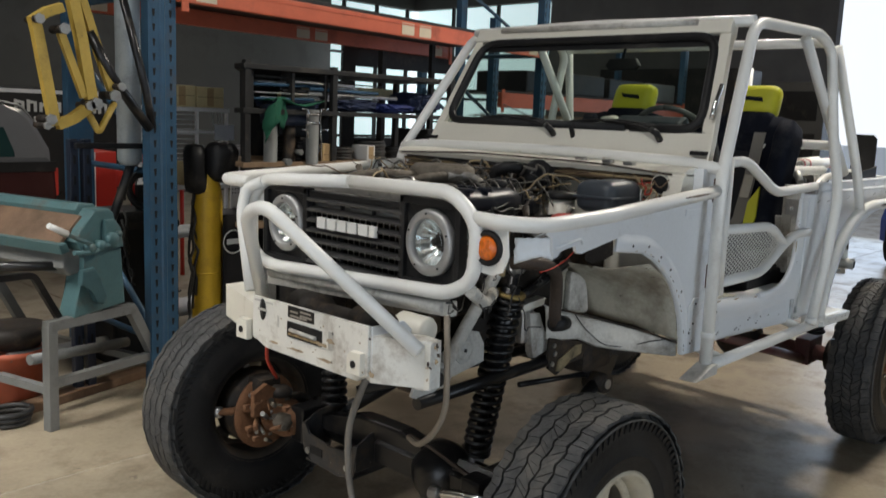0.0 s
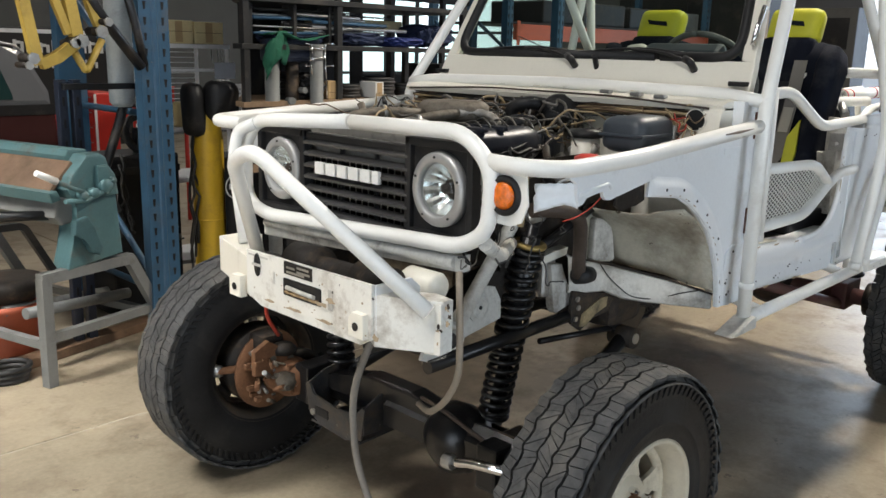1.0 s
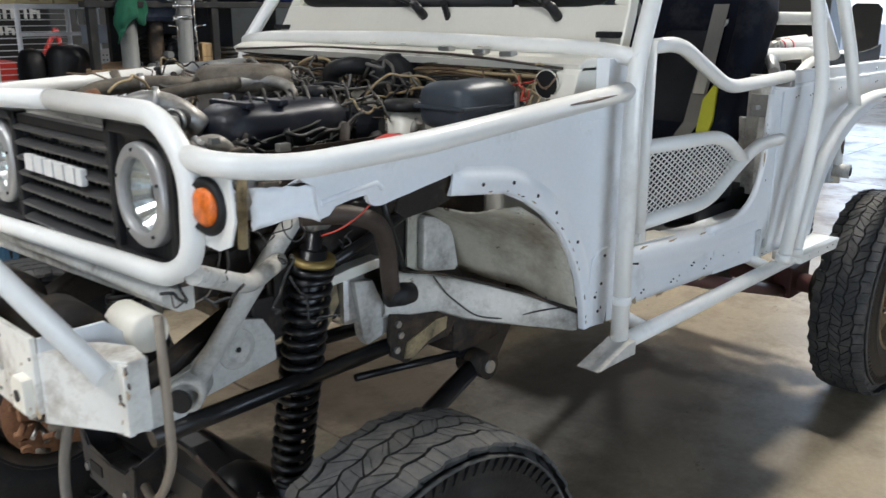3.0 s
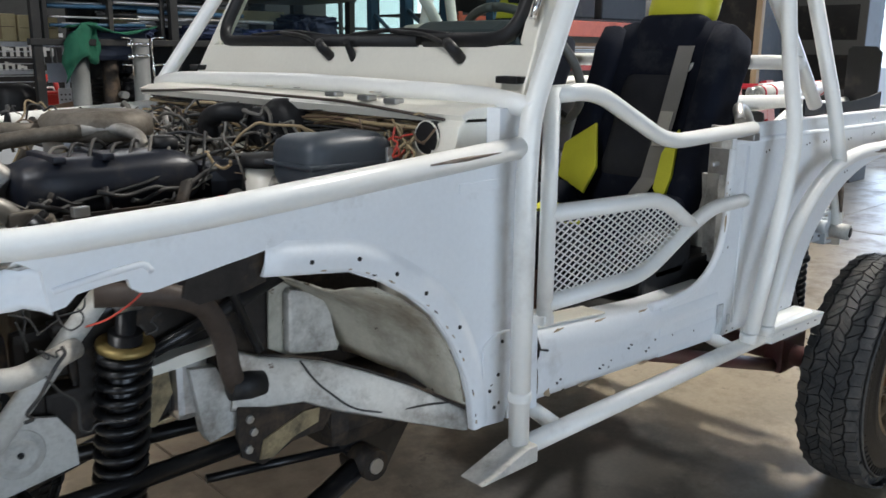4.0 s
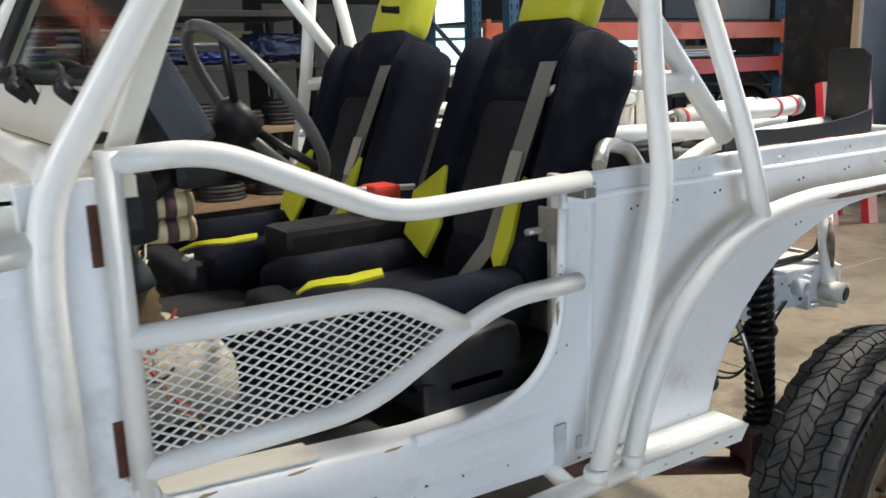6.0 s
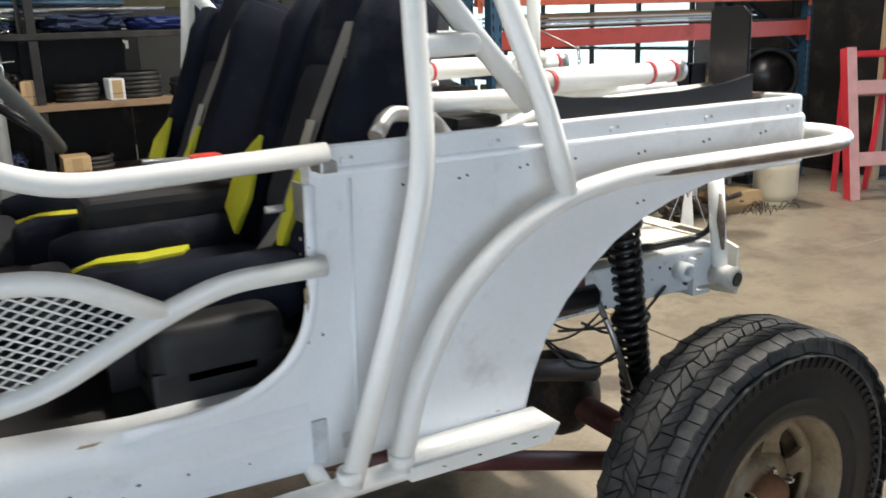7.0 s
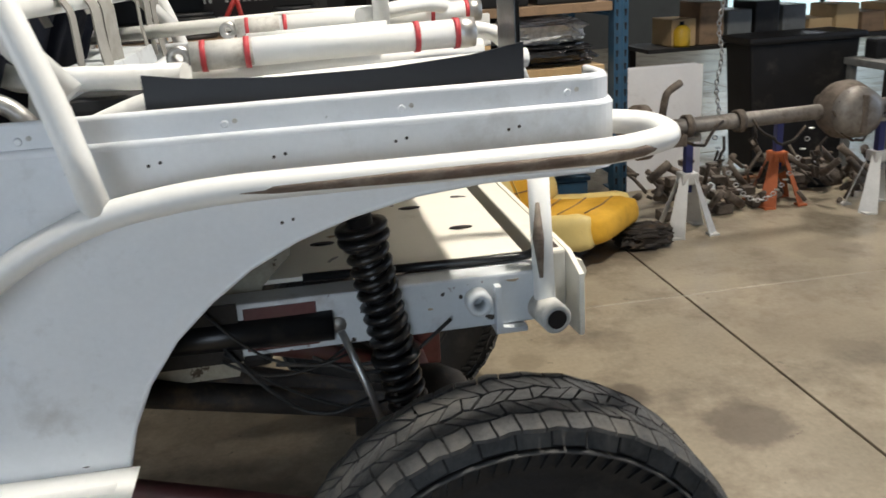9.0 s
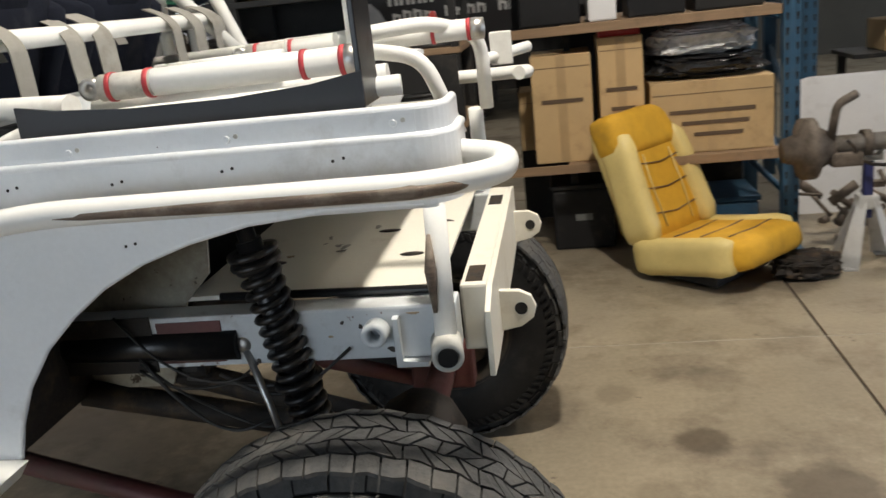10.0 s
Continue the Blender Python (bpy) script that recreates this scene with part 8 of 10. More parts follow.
for pts, r in (([(-0.70, 2.15, 2.00), (-0.685, 2.15, 1.93), (-0.625, 2.13, 1.50)], 0.033), ([(-0.71, 2.15, 1.98), (-0.64, 2.15, 2.03), (-0.565, 2.15, 2.06)], 0.030), ([(-0.615, 2.13, 1.505), (-0.54, 2.13, 1.535), (-0.45, 2.13, 1.60)], 0.034),
               ([(-0.515, 2.17, 2.14), (-0.47, 2.17, 1.92), (-0.435, 2.15, 1.63)], 0.036), ([(-0.46, 2.19, 2.14), (-0.385, 2.19, 1.90), (-0.31, 2.17, 1.66)], 0.028), ([(-0.578, 2.16, 1.96), (-0.53, 2.16, 1.82), (-0.47, 2.15, 1.64)], 0.024)):
    part("arm", sweep(B(), pts, r, 4), YELLOWM, arms)
for x, z, r in ((-0.66, 1.53, 0.020), (-0.44, 1.61, 0.024), (-0.345, 1.655, 0.022), (-0.70, 1.99, 0.018), (-0.585, 1.955, 0.020), (-0.47, 1.60, 0.018), (-0.31, 1.70, 0.016), (-0.68, 1.50, 0.014)):
    pv = part("pivot_bolt", rod(B(), (x, 2.085, z), (x, 2.215, z), r), DIRTY, arms)
    part("bolt_head", rod(B(), (x, 2.07, z), (x, 2.084, z), r * 1.35, n=6), STEEL, pv)
part("latch_bar", sweep(B(), [(-0.46, 2.15, 1.58), (-0.40, 2.15, 1.47), (-0.31, 2.16, 1.62)], 0.017, 6, 0.02), YELLOWM, arms)
part("black_brace", sweep(B(), [(-0.43, 2.17, 1.96), (-0.31, 2.17, 1.74), (-0.10, 2.20, 1.49)], 0.026, 8, 0.05), SATIN, arms)
part("black_brace", sweep(B(), [(-0.24, 2.20, 2.16), (-0.12, 2.20, 1.70), (-0.08, 2.21, 1.50)], 0.022, 8, 0.05), SATIN, arms)
part("black_hook", sweep(B(), [(-0.44, 2.15, 2.13), (-0.30, 2.17, 2.20), (-0.06, 2.20, 2.20)], 0.014, 8, 0.04), SATIN, arms)
ram = thing("gas_bottle", (-0.105, 2.42, 1.28), "grey gas bottle strapped to the rack", "cylinder")
part("bottle", lathe(B(), [(0.0005, 1.28), (0.045, 1.285), (0.063, 1.31), (0.066, 2.25), (0.045, 2.32), (0.02, 2.35), (0.0005, 2.35)], pose(-0.105, 2.42, 0), 28), mat("grey_bottle_paint", (0.34, 0.385, 0.41), 0.42, 0.2, var=0.15, dirt=(0.12, 0.11, 0.10), amount=0.3), ram)
part("strap_bar", box(B(), (-0.44, 2.33, 1.378), (0.0, 2.355, 1.408), 0.004), SATIN, ram)
DNAVY = mat("dark_navy_steel", (0.016, 0.022, 0.040), 0.45, 0.2, var=0.3, scale=8, dirt=(0.08, 0.07, 0.06), amount=0.25)
blue_back = thing("rack_brace", (-0.33, 2.5, 0), "dark navy steel bracing posts with slots", "rack")
for x in (-0.372, -0.30):
    part("brace_column", box(B(), (x - 0.026, 2.50, 0.0), (x + 0.020, 2.55, 1.42), 0.005), DNAVY, blue_back)
    for k in range(10):
        part("post_slot", box(B(), (x - 0.008, 2.497, 0.30 + 0.11 * k), (x + 0.004, 2.4995, 0.345 + 0.11 * k)), BLACK, blue_back)
for z in (0.45, 0.95, 1.38):
    part("brace_tie", box(B(), (-0.352, 2.51, z), (-0.326, 2.53, z + 0.03)), DNAVY, blue_back)
part("brace_diagonal", sweep(B(), [(-0.085, 2.42, 1.33), (-0.13, 2.42, 1.20), (-0.235, 2.44, 0.90), (-0.30, 2.49, 0.62)], 0.026, 8, 0.04), SATIN, blue_back)

# gas cylinder, welder, cart with boxes
cyl = thing("gas_cylinder", (0.425, 2.50, 0), "yellow gas cylinder with a black covered valve", "cylinder")
part("cylinder_body", lathe(B(), [(0.0005, 0.0), (0.082, 0.0), (0.09, 0.02), (0.09, 1.08), (0.078, 1.16), (0.045, 1.22), (0.03, 1.24), (0.0005, 1.24)], pose(0.425, 2.50, 0), 32), YELCYL, cyl)
part("cylinder_seam", lathe(B(), [(0.0905, -0.005), (0.093, 0.0), (0.0905, 0.005)], pose(0.425, 2.50, 0.62), 32), YELCYL, cyl)
part("valve_cover", pad(B(), (0.285, 2.43, 1.10), (0.405, 2.57, 1.395), 0.055, None, 0.03), BLACK, cyl)
part("valve_cover", pad(B(), (0.395, 2.38, 1.17), (0.60, 2.53, 1.42), 0.075, None, 0.03), BLACK, cyl)
for k in range(4):
    part("gas_hose", sweep(B(), hang((0.33 + 0.012 * k, 2.50, 1.16), (0.26 + 0.02 * k, 2.46, 0.25 + 0.08 * k), -0.03 - 0.01 * k, 10, 0.02), 0.008, 8), WIREK, cyl)
weld = thing("welder", (0.72, 2.60, 0), "black welding machine with a round white badge", "welder")
part("case", box(B(), (0.468, 2.395, 0.12), (0.82, 2.40, 0.965), 0.002), BLACK, weld)
part("cabinet", box(B(), (0.535, 2.402, 0.12), (0.82, 2.78, 0.965), 0.02), BLACK, weld)
part("panel", box(B(), (0.60, 2.388, 0.70), (0.80, 2.394, 0.93), 0.002), DARKST, weld)
mb = toward((0.540, 2.392, 0.81), (0.540, 1.0, 0.81))
part("badge_ring", lathe(B(), [(0.066, 0), (0.074, 0), (0.074, 0.003), (0.066, 0.003)], mb, 36, True), PALE, weld)
part("badge_bar", box(B(), (0.492, 2.388, 0.795), (0.588, 2.392, 0.828), 0.002), PALE, weld)
for x in (0.57, 0.79):
    part("castor", lathe(B(), [(0.0005, -0.02), (0.06, -0.02), (0.06, 0.02), (0.0005, 0.02)], pose(x, 2.5, 0.06, 0, 90, 0), 20), BLACK, weld)
dark2 = thing("equipment_case", (0.2, 3.0, 0), "dark equipment case with tangled leads", "case")
part("case", box(B(), (0.0, 2.86, 0.0), (0.44, 3.2, 0.97), 0.02), BLACK, dark2)
part("case_band", box(B(), (0.0, 2.853, 0.86), (0.44, 2.86, 0.90), 0.002), DARKST, dark2)
random.seed(21)
for k in range(10):
    a = Vector((random.uniform(0.02, 0.40), 2.84, random.uniform(0.6, 1.0)))
    part("lead", sweep(B(), hang(a, a + Vector((random.uniform(-0.1, 0.1), -0.03, random.uniform(-0.5, -0.2))), 0.05, 8, 0.02), 0.008, 6), WIREK, dark2)
reel = thing("hose_reel", (0.22, 2.86, 0.97), "black hose reel standing on a dark case", "reel")
for k in range(4):
    part("hose_turn", sweep(B(), [(0.24 + (0.12 - 0.014 * k) * math.cos(a), 2.90 + 0.015 * k, 1.10 + (0.12 - 0.014 * k) * math.sin(a)) for a in [2 * math.pi * j / 26 for j in range(27)]], 0.012, 7), WIREK, reel)
part("reel_stand", box(B(), (0.20, 2.92, 0.971), (0.28, 2.97, 1.12), 0.006), DARKST, reel)
cart = thing("storage_cart", (0.8, 3.4, 0), "white wire storage cart holding boxes", "cart")
for x in (0.565, 1.01):
    for y in (3.21, 3.60):
        part("cart_post", rod(B(), (x, y, 0.0), (x, y, 1.61), 0.014), BWHITE, cart)
for z in (0.2, 0.75, 1.08, 1.61):
    part("cart_shelf", box(B(), (0.55, 3.195, z - 0.028), (1.03, 3.62, z), 0.004), BWHITE, cart)
part("shelf_rail", box(B(), (0.555, 3.195, 1.435), (1.02, 3.215, 1.455), 0.003), BWHITE, cart)
for k in range(14):
    part("cart_wire", rod(B(), (0.565, 3.60, 1.10 + 0.035 * k), (1.01, 3.60, 1.10 + 0.035 * k), 0.003, n=5), BWHITE, cart)
for x in (0.885, 0.93, 0.955):
    part("hook", sweep(B(), [(x, 3.19, 1.58), (x, 3.18, 1.50), (x + 0.012, 3.175, 1.485)], 0.004, 6), STEEL, cart)
solid("tin", rod(B(), (0.70, 3.28, 1.081), (0.70, 3.28, 1.24), 0.05), mat("tan_tin", (0.45, 0.36, 0.18), 0.5), "tan tin on the cart shelf", "tin")
solid("tin", rod(B(), (0.82, 3.30, 1.081), (0.82, 3.30, 1.22), 0.045), GREYM, "grey tin on the cart shelf", "tin")


def carton(x0, y0, z0, x1, y1, z1, label="closed brown cardboard box", group="cardboard boxes", marks=0, rz=0.0, material=None):
    c = thing("cardboard_box", ((x0 + x1) / 2, (y0 + y1) / 2, z0), label, "box", group)
    part("box_body", box(B(), (x0, y0, z0), (x1, y1, z1), 0.006), material or CARD, c)
    part("packing_tape", box(B(), ((x0 + x1) / 2 - 0.025, y0 - 0.0015, z0 + 0.01), ((x0 + x1) / 2 + 0.025, y0 - 0.0005, z1 - 0.006)), mat("packing_tape", (0.42, 0.29, 0.15), 0.3), c)
    part("flap_seam", box(B(), (x0 + 0.01, y0 - 0.0025, z1 - 0.07), (x1 - 0.01, y0 - 0.0008, z1 - 0.067)), BROWNM, c)
    w = x1 - x0
    for k in range(marks):
        z = z0 + (z1 - z0) * (0.58 - 0.16 * k)
        part("printed_bar", box(B(), (x0 + w * (0.15 + 0.1 * k), y0 - 0.004, z - 0.012), (x0 + w * (0.85 - 0.05 * k), y0 - 0.0027, z + 0.010)), mat("box_print", (0.10, 0.065, 0.04), 0.8), c)
    if rz:
        c.rotation_euler.z = radians(rz)
    return c


TAPEY = mat("yellow_packing_card", (0.66, 0.55, 0.30), 0.6, var=0.1, scale=9, dirt=(0.40, 0.32, 0.16), amount=0.25)
carton(0.565, 3.20, 1.611, 0.765, 3.50, 1.755, "closed pale brown cardboard box on a white cart", material=TAPEY)
carton(0.775, 3.20, 1.611, 0.985, 3.48, 1.75, "taped pale brown cardboard box on a white cart", material=TAPEY)
pegs = thing("pegboard", (0.90, 3.05, 0), "white perforated board leaning on the cart", "board")
part("board", box(B(), (0.85, 2.90, 0.0), (0.96, 2.912, 1.37), 0.003), BWHITE, pegs)
for k in range(60):
    x, z = 0.862 + 0.0215 * (k % 5), 1.05 + 0.026 * (k // 5)
    part("peg_hole", box(B(), (x - 0.004, 2.8985, z - 0.004), (x + 0.004, 2.8995, z + 0.004)), BLACK, pegs)
solid("paper_sheet", box(B(), (0.895, 3.17, 1.39), (1.05, 3.176, 1.495), 0.001), mat("pale_blue_paper", (0.62, 0.66, 0.74), 0.7), "pale paper sheet clipped to the cart", "paper")

# red tool chest, drawers to its side
chest = thing("tool_chest", (1.45, 6.2, 0), "red steel tool chest with many drawers", "tool chest")
part("chest_body", box(B(), (1.335, 6.0, 0.12), (1.56, 6.42, 1.15), 0.012), REDST, chest)
part("corner_trim", box(B(), (1.322, 5.99, 0.14), (1.345, 6.0, 1.14), 0.002), PALE, chest)
for k in range(7):
    z = 0.16 + 0.14 * k
    dr = part("drawer", box(B(), (1.322, 6.02, z), (1.335, 6.40, z + 0.125), 0.004), REDST, chest)
    part("drawer_pull", box(B(), (1.312, 6.05, z + 0.10), (1.3215, 6.37, z + 0.112), 0.002), STEEL, dr)
part("side_tray", box(B(), (1.562, 6.05, 0.80), (1.68, 6.35, 0.96), 0.006), REDST, chest)
for x in (1.37, 1.52):
    for y in (6.07, 6.35):
        part("chest_castor", lathe(B(), [(0.0005, -0.02), (0.06, -0.02), (0.06, 0.02), (0.0005, 0.02)], pose(x, y, 0.06, 0, 90, 0), 16), BLACK, chest)

# red toolbox on a stand with red braces, by the trailer
stand = thing("work_stand", (1.75, 5.4, 0), "red steel trestle stand", "stand")
for x in (1.52, 1.86):
    part("stand_leg", rod(B(), (x, 5.30, 0.0), (x, 5.30, 1.06), 0.02), REDST, stand)
    part("stand_leg", rod(B(), (x, 5.60, 0.0), (x, 5.60, 1.06), 0.02), REDST, stand)
part("stand_top", box(B(), (1.50, 5.28, 1.04), (1.88, 5.62, 1.07), 0.004), DARKST, stand)
part("stand_brace", rod(B(), (1.55, 5.60, 1.07), (1.76, 5.60, 1.42), 0.02), REDST, stand)
part("stand_brace", rod(B(), (1.76, 5.60, 1.42), (1.82, 5.60, 1.07), 0.02), REDST, stand)
tb = thing("toolbox", (1.62, 5.35, 1.071), "red steel toolbox with a pale handle", "toolbox")
part("toolbox_body", box(B(), (1.54, 5.30, 1.071), (1.76, 5.50, 1.215), 0.01), REDST, tb)
part("toolbox_lid", box(B(), (1.537, 5.297, 1.216), (1.763, 5.503, 1.235), 0.006), REDST, tb)
part("toolbox_handle", sweep(B(), [(1.60, 5.40, 1.235), (1.61, 5.40, 1.265), (1.69, 5.40, 1.265), (1.70, 5.40, 1.235)], 0.008, 8, 0.01), PALE, tb)

# parked pickup with a canopy
pick = thing("pickup_truck", (-0.6, 7.0, 0), "dark maroon pickup with a grey canopy", "truck")
part("truck_body", prism(B(), [(-3.0, 0.45), (1.02, 0.45), (1.07, 0.62), (1.05, 1.03), (-1.3, 1.03), (-3.0, 0.98)], "y", 6.2, 7.8, 0.04), MAROONP, pick)
part("canopy_shell", prism(B(), [(-1.3, 1.03), (1.03, 1.03), (1.02, 1.16), (0.86, 1.45), (0.78, 1.53), (0.60, 1.56), (-1.25, 1.58)], "y", 6.22, 7.75, 0.05), CANOPY, pick, "grey fibreglass canopy")
part("canopy_window", prism(B(), [(-0.9, 1.09), (0.69, 1.09), (0.685, 1.14), (0.60, 1.36), (-0.9, 1.40)], "y", 6.205, 6.219, 0.004), mat("tinted_glass", (0.02, 0.05, 0.05), 0.08), pick)
part("body_trim", box(B(), (-3.0, 6.185, 0.95), (1.05, 6.199, 1.045), 0.004), BLACK, pick)
part("roof_rail", sweep(B(), [(-1.2, 6.4, 1.60), (0.60, 6.4, 1.60), (0.82, 6.4, 1.56), (0.95, 6.4, 1.40)], 0.012, 8, 0.05), STEEL, pick)
for x in (-2.2, 0.35):
    part("truck_wheel", lathe(B(), [(0.0005, -0.1), (0.2, -0.1), (0.34, -0.09), (0.36, 0), (0.34, 0.09), (0.0005, 0.09)], pose(x, 6.28, 0.36, 90, 0, 0), 28), RUBBER, pick)
part("tail_lamp", box(B(), (1.05, 6.22, 0.72), (1.085, 6.32, 0.98), 0.006), REDP, pick)
# dark trailer with pale lettering bars
trailer = thing("cargo_trailer", (1.0, 8.5, 0), "black enclosed trailer with white lettering bars", "trailer")
part("trailer_body", box(B(), (-2.4, 8.5, 0.5), (2.92, 10.4, 1.76), 0.03), mat("black_trailer_skin", (0.02, 0.02, 0.021), 0.35, var=0.15, scale=3), trailer)
part("trailer_stripe", box(B(), (-2.4, 8.48, 1.69), (2.92, 8.495, 1.735), 0.002), BWHITE, trailer)
# unreadable lettering: two rows of blocks, each a stem, a bowl and a foot
for row, z0, z1, w, n in ((0, 1.475, 1.615, 0.115, 14), (1, 1.30, 1.42, 0.10, 15)):
    for k in range(n):
        x = 2.80 - 0.30 * row - k * (w + 0.028)
        if (k + row) % 5 == 4:
            continue
        hh = z1 if k % 3 else z1 - 0.03
        part("lettering_bar", box(B(), (x - w, 8.485, z0), (x - w * 0.68, 8.497, hh), 0.001), PALE, trailer)
        part("lettering_bar", box(B(), (x - w * 0.30, 8.485, z0), (x, 8.497, hh - 0.02), 0.001), PALE, trailer)
        part("lettering_bar", box(B(), (x - w * 0.68, 8.486, hh - 0.045), (x - w * 0.30, 8.497, hh - 0.012), 0.001), PALE, trailer)
for x in (0.9, 1.7):
    part("trailer_wheel", lathe(B(), [(0.0005, -0.1), (0.3, -0.1), (0.34, 0), (0.3, 0.1), (0.0005, 0.1)], pose(x, 8.55, 0.34, 90, 0, 0), 24), RUBBER, trailer)
part("trailer_skirt", box(B(), (-2.4, 8.55, 0.36), (2.92, 8.6, 0.5), 0.01), DARKST, trailer)

# dark machine under a green cloth, grey column and strut in front of the shelving
press = thing("arbor_press", (0.75, 2.30, 0), "dark bench machine under a green cloth", "machine")
part("press_column", rod(B(), (0.748, 2.31, 0.0), (0.748, 2.31, 1.56), 0.042, n=24), GREYM, press)
part("press_head", box(B(), (0.72, 2.28, 1.52), (1.08, 2.40, 1.655), 0.025), DNAVY, press)
part("press_ram", rod(B(), (0.90, 2.33, 1.10), (0.90, 2.33, 1.53), 0.04, n=20), DIRTY, press)
part("press_base", box(B(), (0.80, 2.28, 1.0), (1.0, 2.40, 1.24), 0.02), DIRTY, press)
for k, (x, z) in enumerate(((0.84, 1.30), (0.93, 1.36), (0.88, 1.26))):
    part("press_knob", rod(B(), (x, 2.24, z), (x, 2.29, z), 0.022 - 0.004 * k, n=14), GREYM, press)
part("press_stand", box(B(), (0.82, 2.30, 0.0), (0.98, 2.38, 0.999), 0.01), DARKST, press)
gc = B()
cloth(gc, [[(0.660 + 0.021 * i + 0.008 * math.sin(j * 1.7 + i), 2.245 - 0.028 * math.sin(i * 0.62) + 0.016 * math.sin(i * 1.9 + j * 0.7),
             1.665 + 0.030 * math.sin(min(i, 8) * 0.24) - (0.028 + 0.004 * math.cos(i * 0.9)) * j * (1.0 if i > 0 else 0.95) - 0.004 * max(0, 4 - i) ** 2) for i in range(9)] for j in range(7)])
cloth(gc, [[(0.70 + 0.05 * i, 2.235 + 0.045 * j + 0.006 * math.sin(i * 2.1 + j), 1.668 + 0.016 * math.sin(i * 0.8 + 0.6) + 0.006 * math.sin(j * 1.9 + i)) for i in range(9)] for j in range(4)])
drape = solid("green_cloth", gc, GREENC, "dark green cloth draped over a machine", "cloth")
drape.modifiers.new("thick", "SOLIDIFY").thickness = 0.006
st = thing("shock_strut", (1.03, 2.26, 0.0), "grey tube strut standing by the shelf", "strut")
part("strut_tube", rod(B(), (1.012, 2.25, 0.0), (1.022, 2.25, 1.625), 0.040, n=24), GREYM, st)
for z in (1.545, 1.60):
    part("chrome_ring", lathe(B(), [(0.041, -0.006), (0.048, -0.006), (0.048, 0.006), (0.041, 0.006)], pose(1.021, 2.25, z), 24, True), CHROME, st)
for s_, z in ((-1, 1.625), (1, 1.628), (-1, 1.50), (1, 1.50)):
    part("hook", sweep(B(), [(1.021 + s_ * 0.05, 2.23, z - 0.05), (1.021 + s_ * 0.05, 2.23, z), (1.021 + s_ * 0.105, 2.22, z + 0.004)], 0.005, 6, 0.01), CHROME, st)
part("hook_rod", rod(B(), (1.083, 2.23, 1.31), (1.066, 2.23, 1.63), 0.004, n=6), CHROME, st)
for z in (1.54, 1.60):
    part("chrome_nut", rod(B(), (0.942, 2.22, z), (0.972, 2.22, z), 0.013, n=8), CHROME, st)

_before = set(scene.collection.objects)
def crumple(bm, lo, hi, seed):
    """A crumpled bag or heap: a rounded lump with sharp folds and a flat underside."""
    c, half = (Vector(lo) + Vector(hi)) / 2, (Vector(hi) - Vector(lo)) / 2
    bmesh.ops.create_icosphere(bm, subdivisions=4, radius=1.0)
    off = Vector((seed * 3.1, seed * 1.7, seed))
    for v in bm.verts:
        d = v.co.normalized()
        r = 1.0 + 0.30 * abs(noise.noise(d * 2.3 + off)) + 0.22 * abs(noise.noise(d * 5.5 + off)) + 0.08 * noise.noise(d * 13 + off) - 0.2
        q = Vector([math.copysign(abs(d[i]) ** 0.6, d[i]) * half[i] * r for i in range(3)])
        q.z = max(q.z, -half.z)
        v.co = c + q
    return bm


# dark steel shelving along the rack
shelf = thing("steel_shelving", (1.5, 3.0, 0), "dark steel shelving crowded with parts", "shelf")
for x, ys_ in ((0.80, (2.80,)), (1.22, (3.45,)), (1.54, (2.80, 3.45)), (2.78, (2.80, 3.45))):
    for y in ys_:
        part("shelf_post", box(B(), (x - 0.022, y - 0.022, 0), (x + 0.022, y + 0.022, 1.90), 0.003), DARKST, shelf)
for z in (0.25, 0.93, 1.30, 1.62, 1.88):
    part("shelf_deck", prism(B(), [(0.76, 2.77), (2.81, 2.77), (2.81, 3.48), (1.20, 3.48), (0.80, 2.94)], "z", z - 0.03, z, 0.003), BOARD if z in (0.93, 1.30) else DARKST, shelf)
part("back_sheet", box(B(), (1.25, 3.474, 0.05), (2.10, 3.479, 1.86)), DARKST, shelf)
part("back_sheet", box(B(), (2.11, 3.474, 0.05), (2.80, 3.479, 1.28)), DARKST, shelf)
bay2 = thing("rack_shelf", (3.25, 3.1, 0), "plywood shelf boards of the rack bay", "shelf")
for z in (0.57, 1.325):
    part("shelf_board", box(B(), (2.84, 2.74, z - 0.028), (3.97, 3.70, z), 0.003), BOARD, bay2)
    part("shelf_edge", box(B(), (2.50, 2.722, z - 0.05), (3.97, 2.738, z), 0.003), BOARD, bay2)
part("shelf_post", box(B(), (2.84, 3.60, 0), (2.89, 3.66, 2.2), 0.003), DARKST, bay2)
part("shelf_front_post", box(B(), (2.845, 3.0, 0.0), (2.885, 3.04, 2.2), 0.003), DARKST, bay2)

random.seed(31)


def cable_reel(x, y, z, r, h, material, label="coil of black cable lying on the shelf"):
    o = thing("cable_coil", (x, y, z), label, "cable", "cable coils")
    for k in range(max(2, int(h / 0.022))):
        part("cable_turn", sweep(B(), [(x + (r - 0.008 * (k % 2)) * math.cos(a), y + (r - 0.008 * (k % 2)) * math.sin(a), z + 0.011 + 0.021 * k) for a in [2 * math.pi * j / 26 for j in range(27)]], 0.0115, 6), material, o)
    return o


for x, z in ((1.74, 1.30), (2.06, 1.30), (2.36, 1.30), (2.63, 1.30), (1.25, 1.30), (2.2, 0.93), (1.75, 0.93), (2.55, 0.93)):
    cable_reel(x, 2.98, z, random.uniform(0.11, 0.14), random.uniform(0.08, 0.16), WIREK)
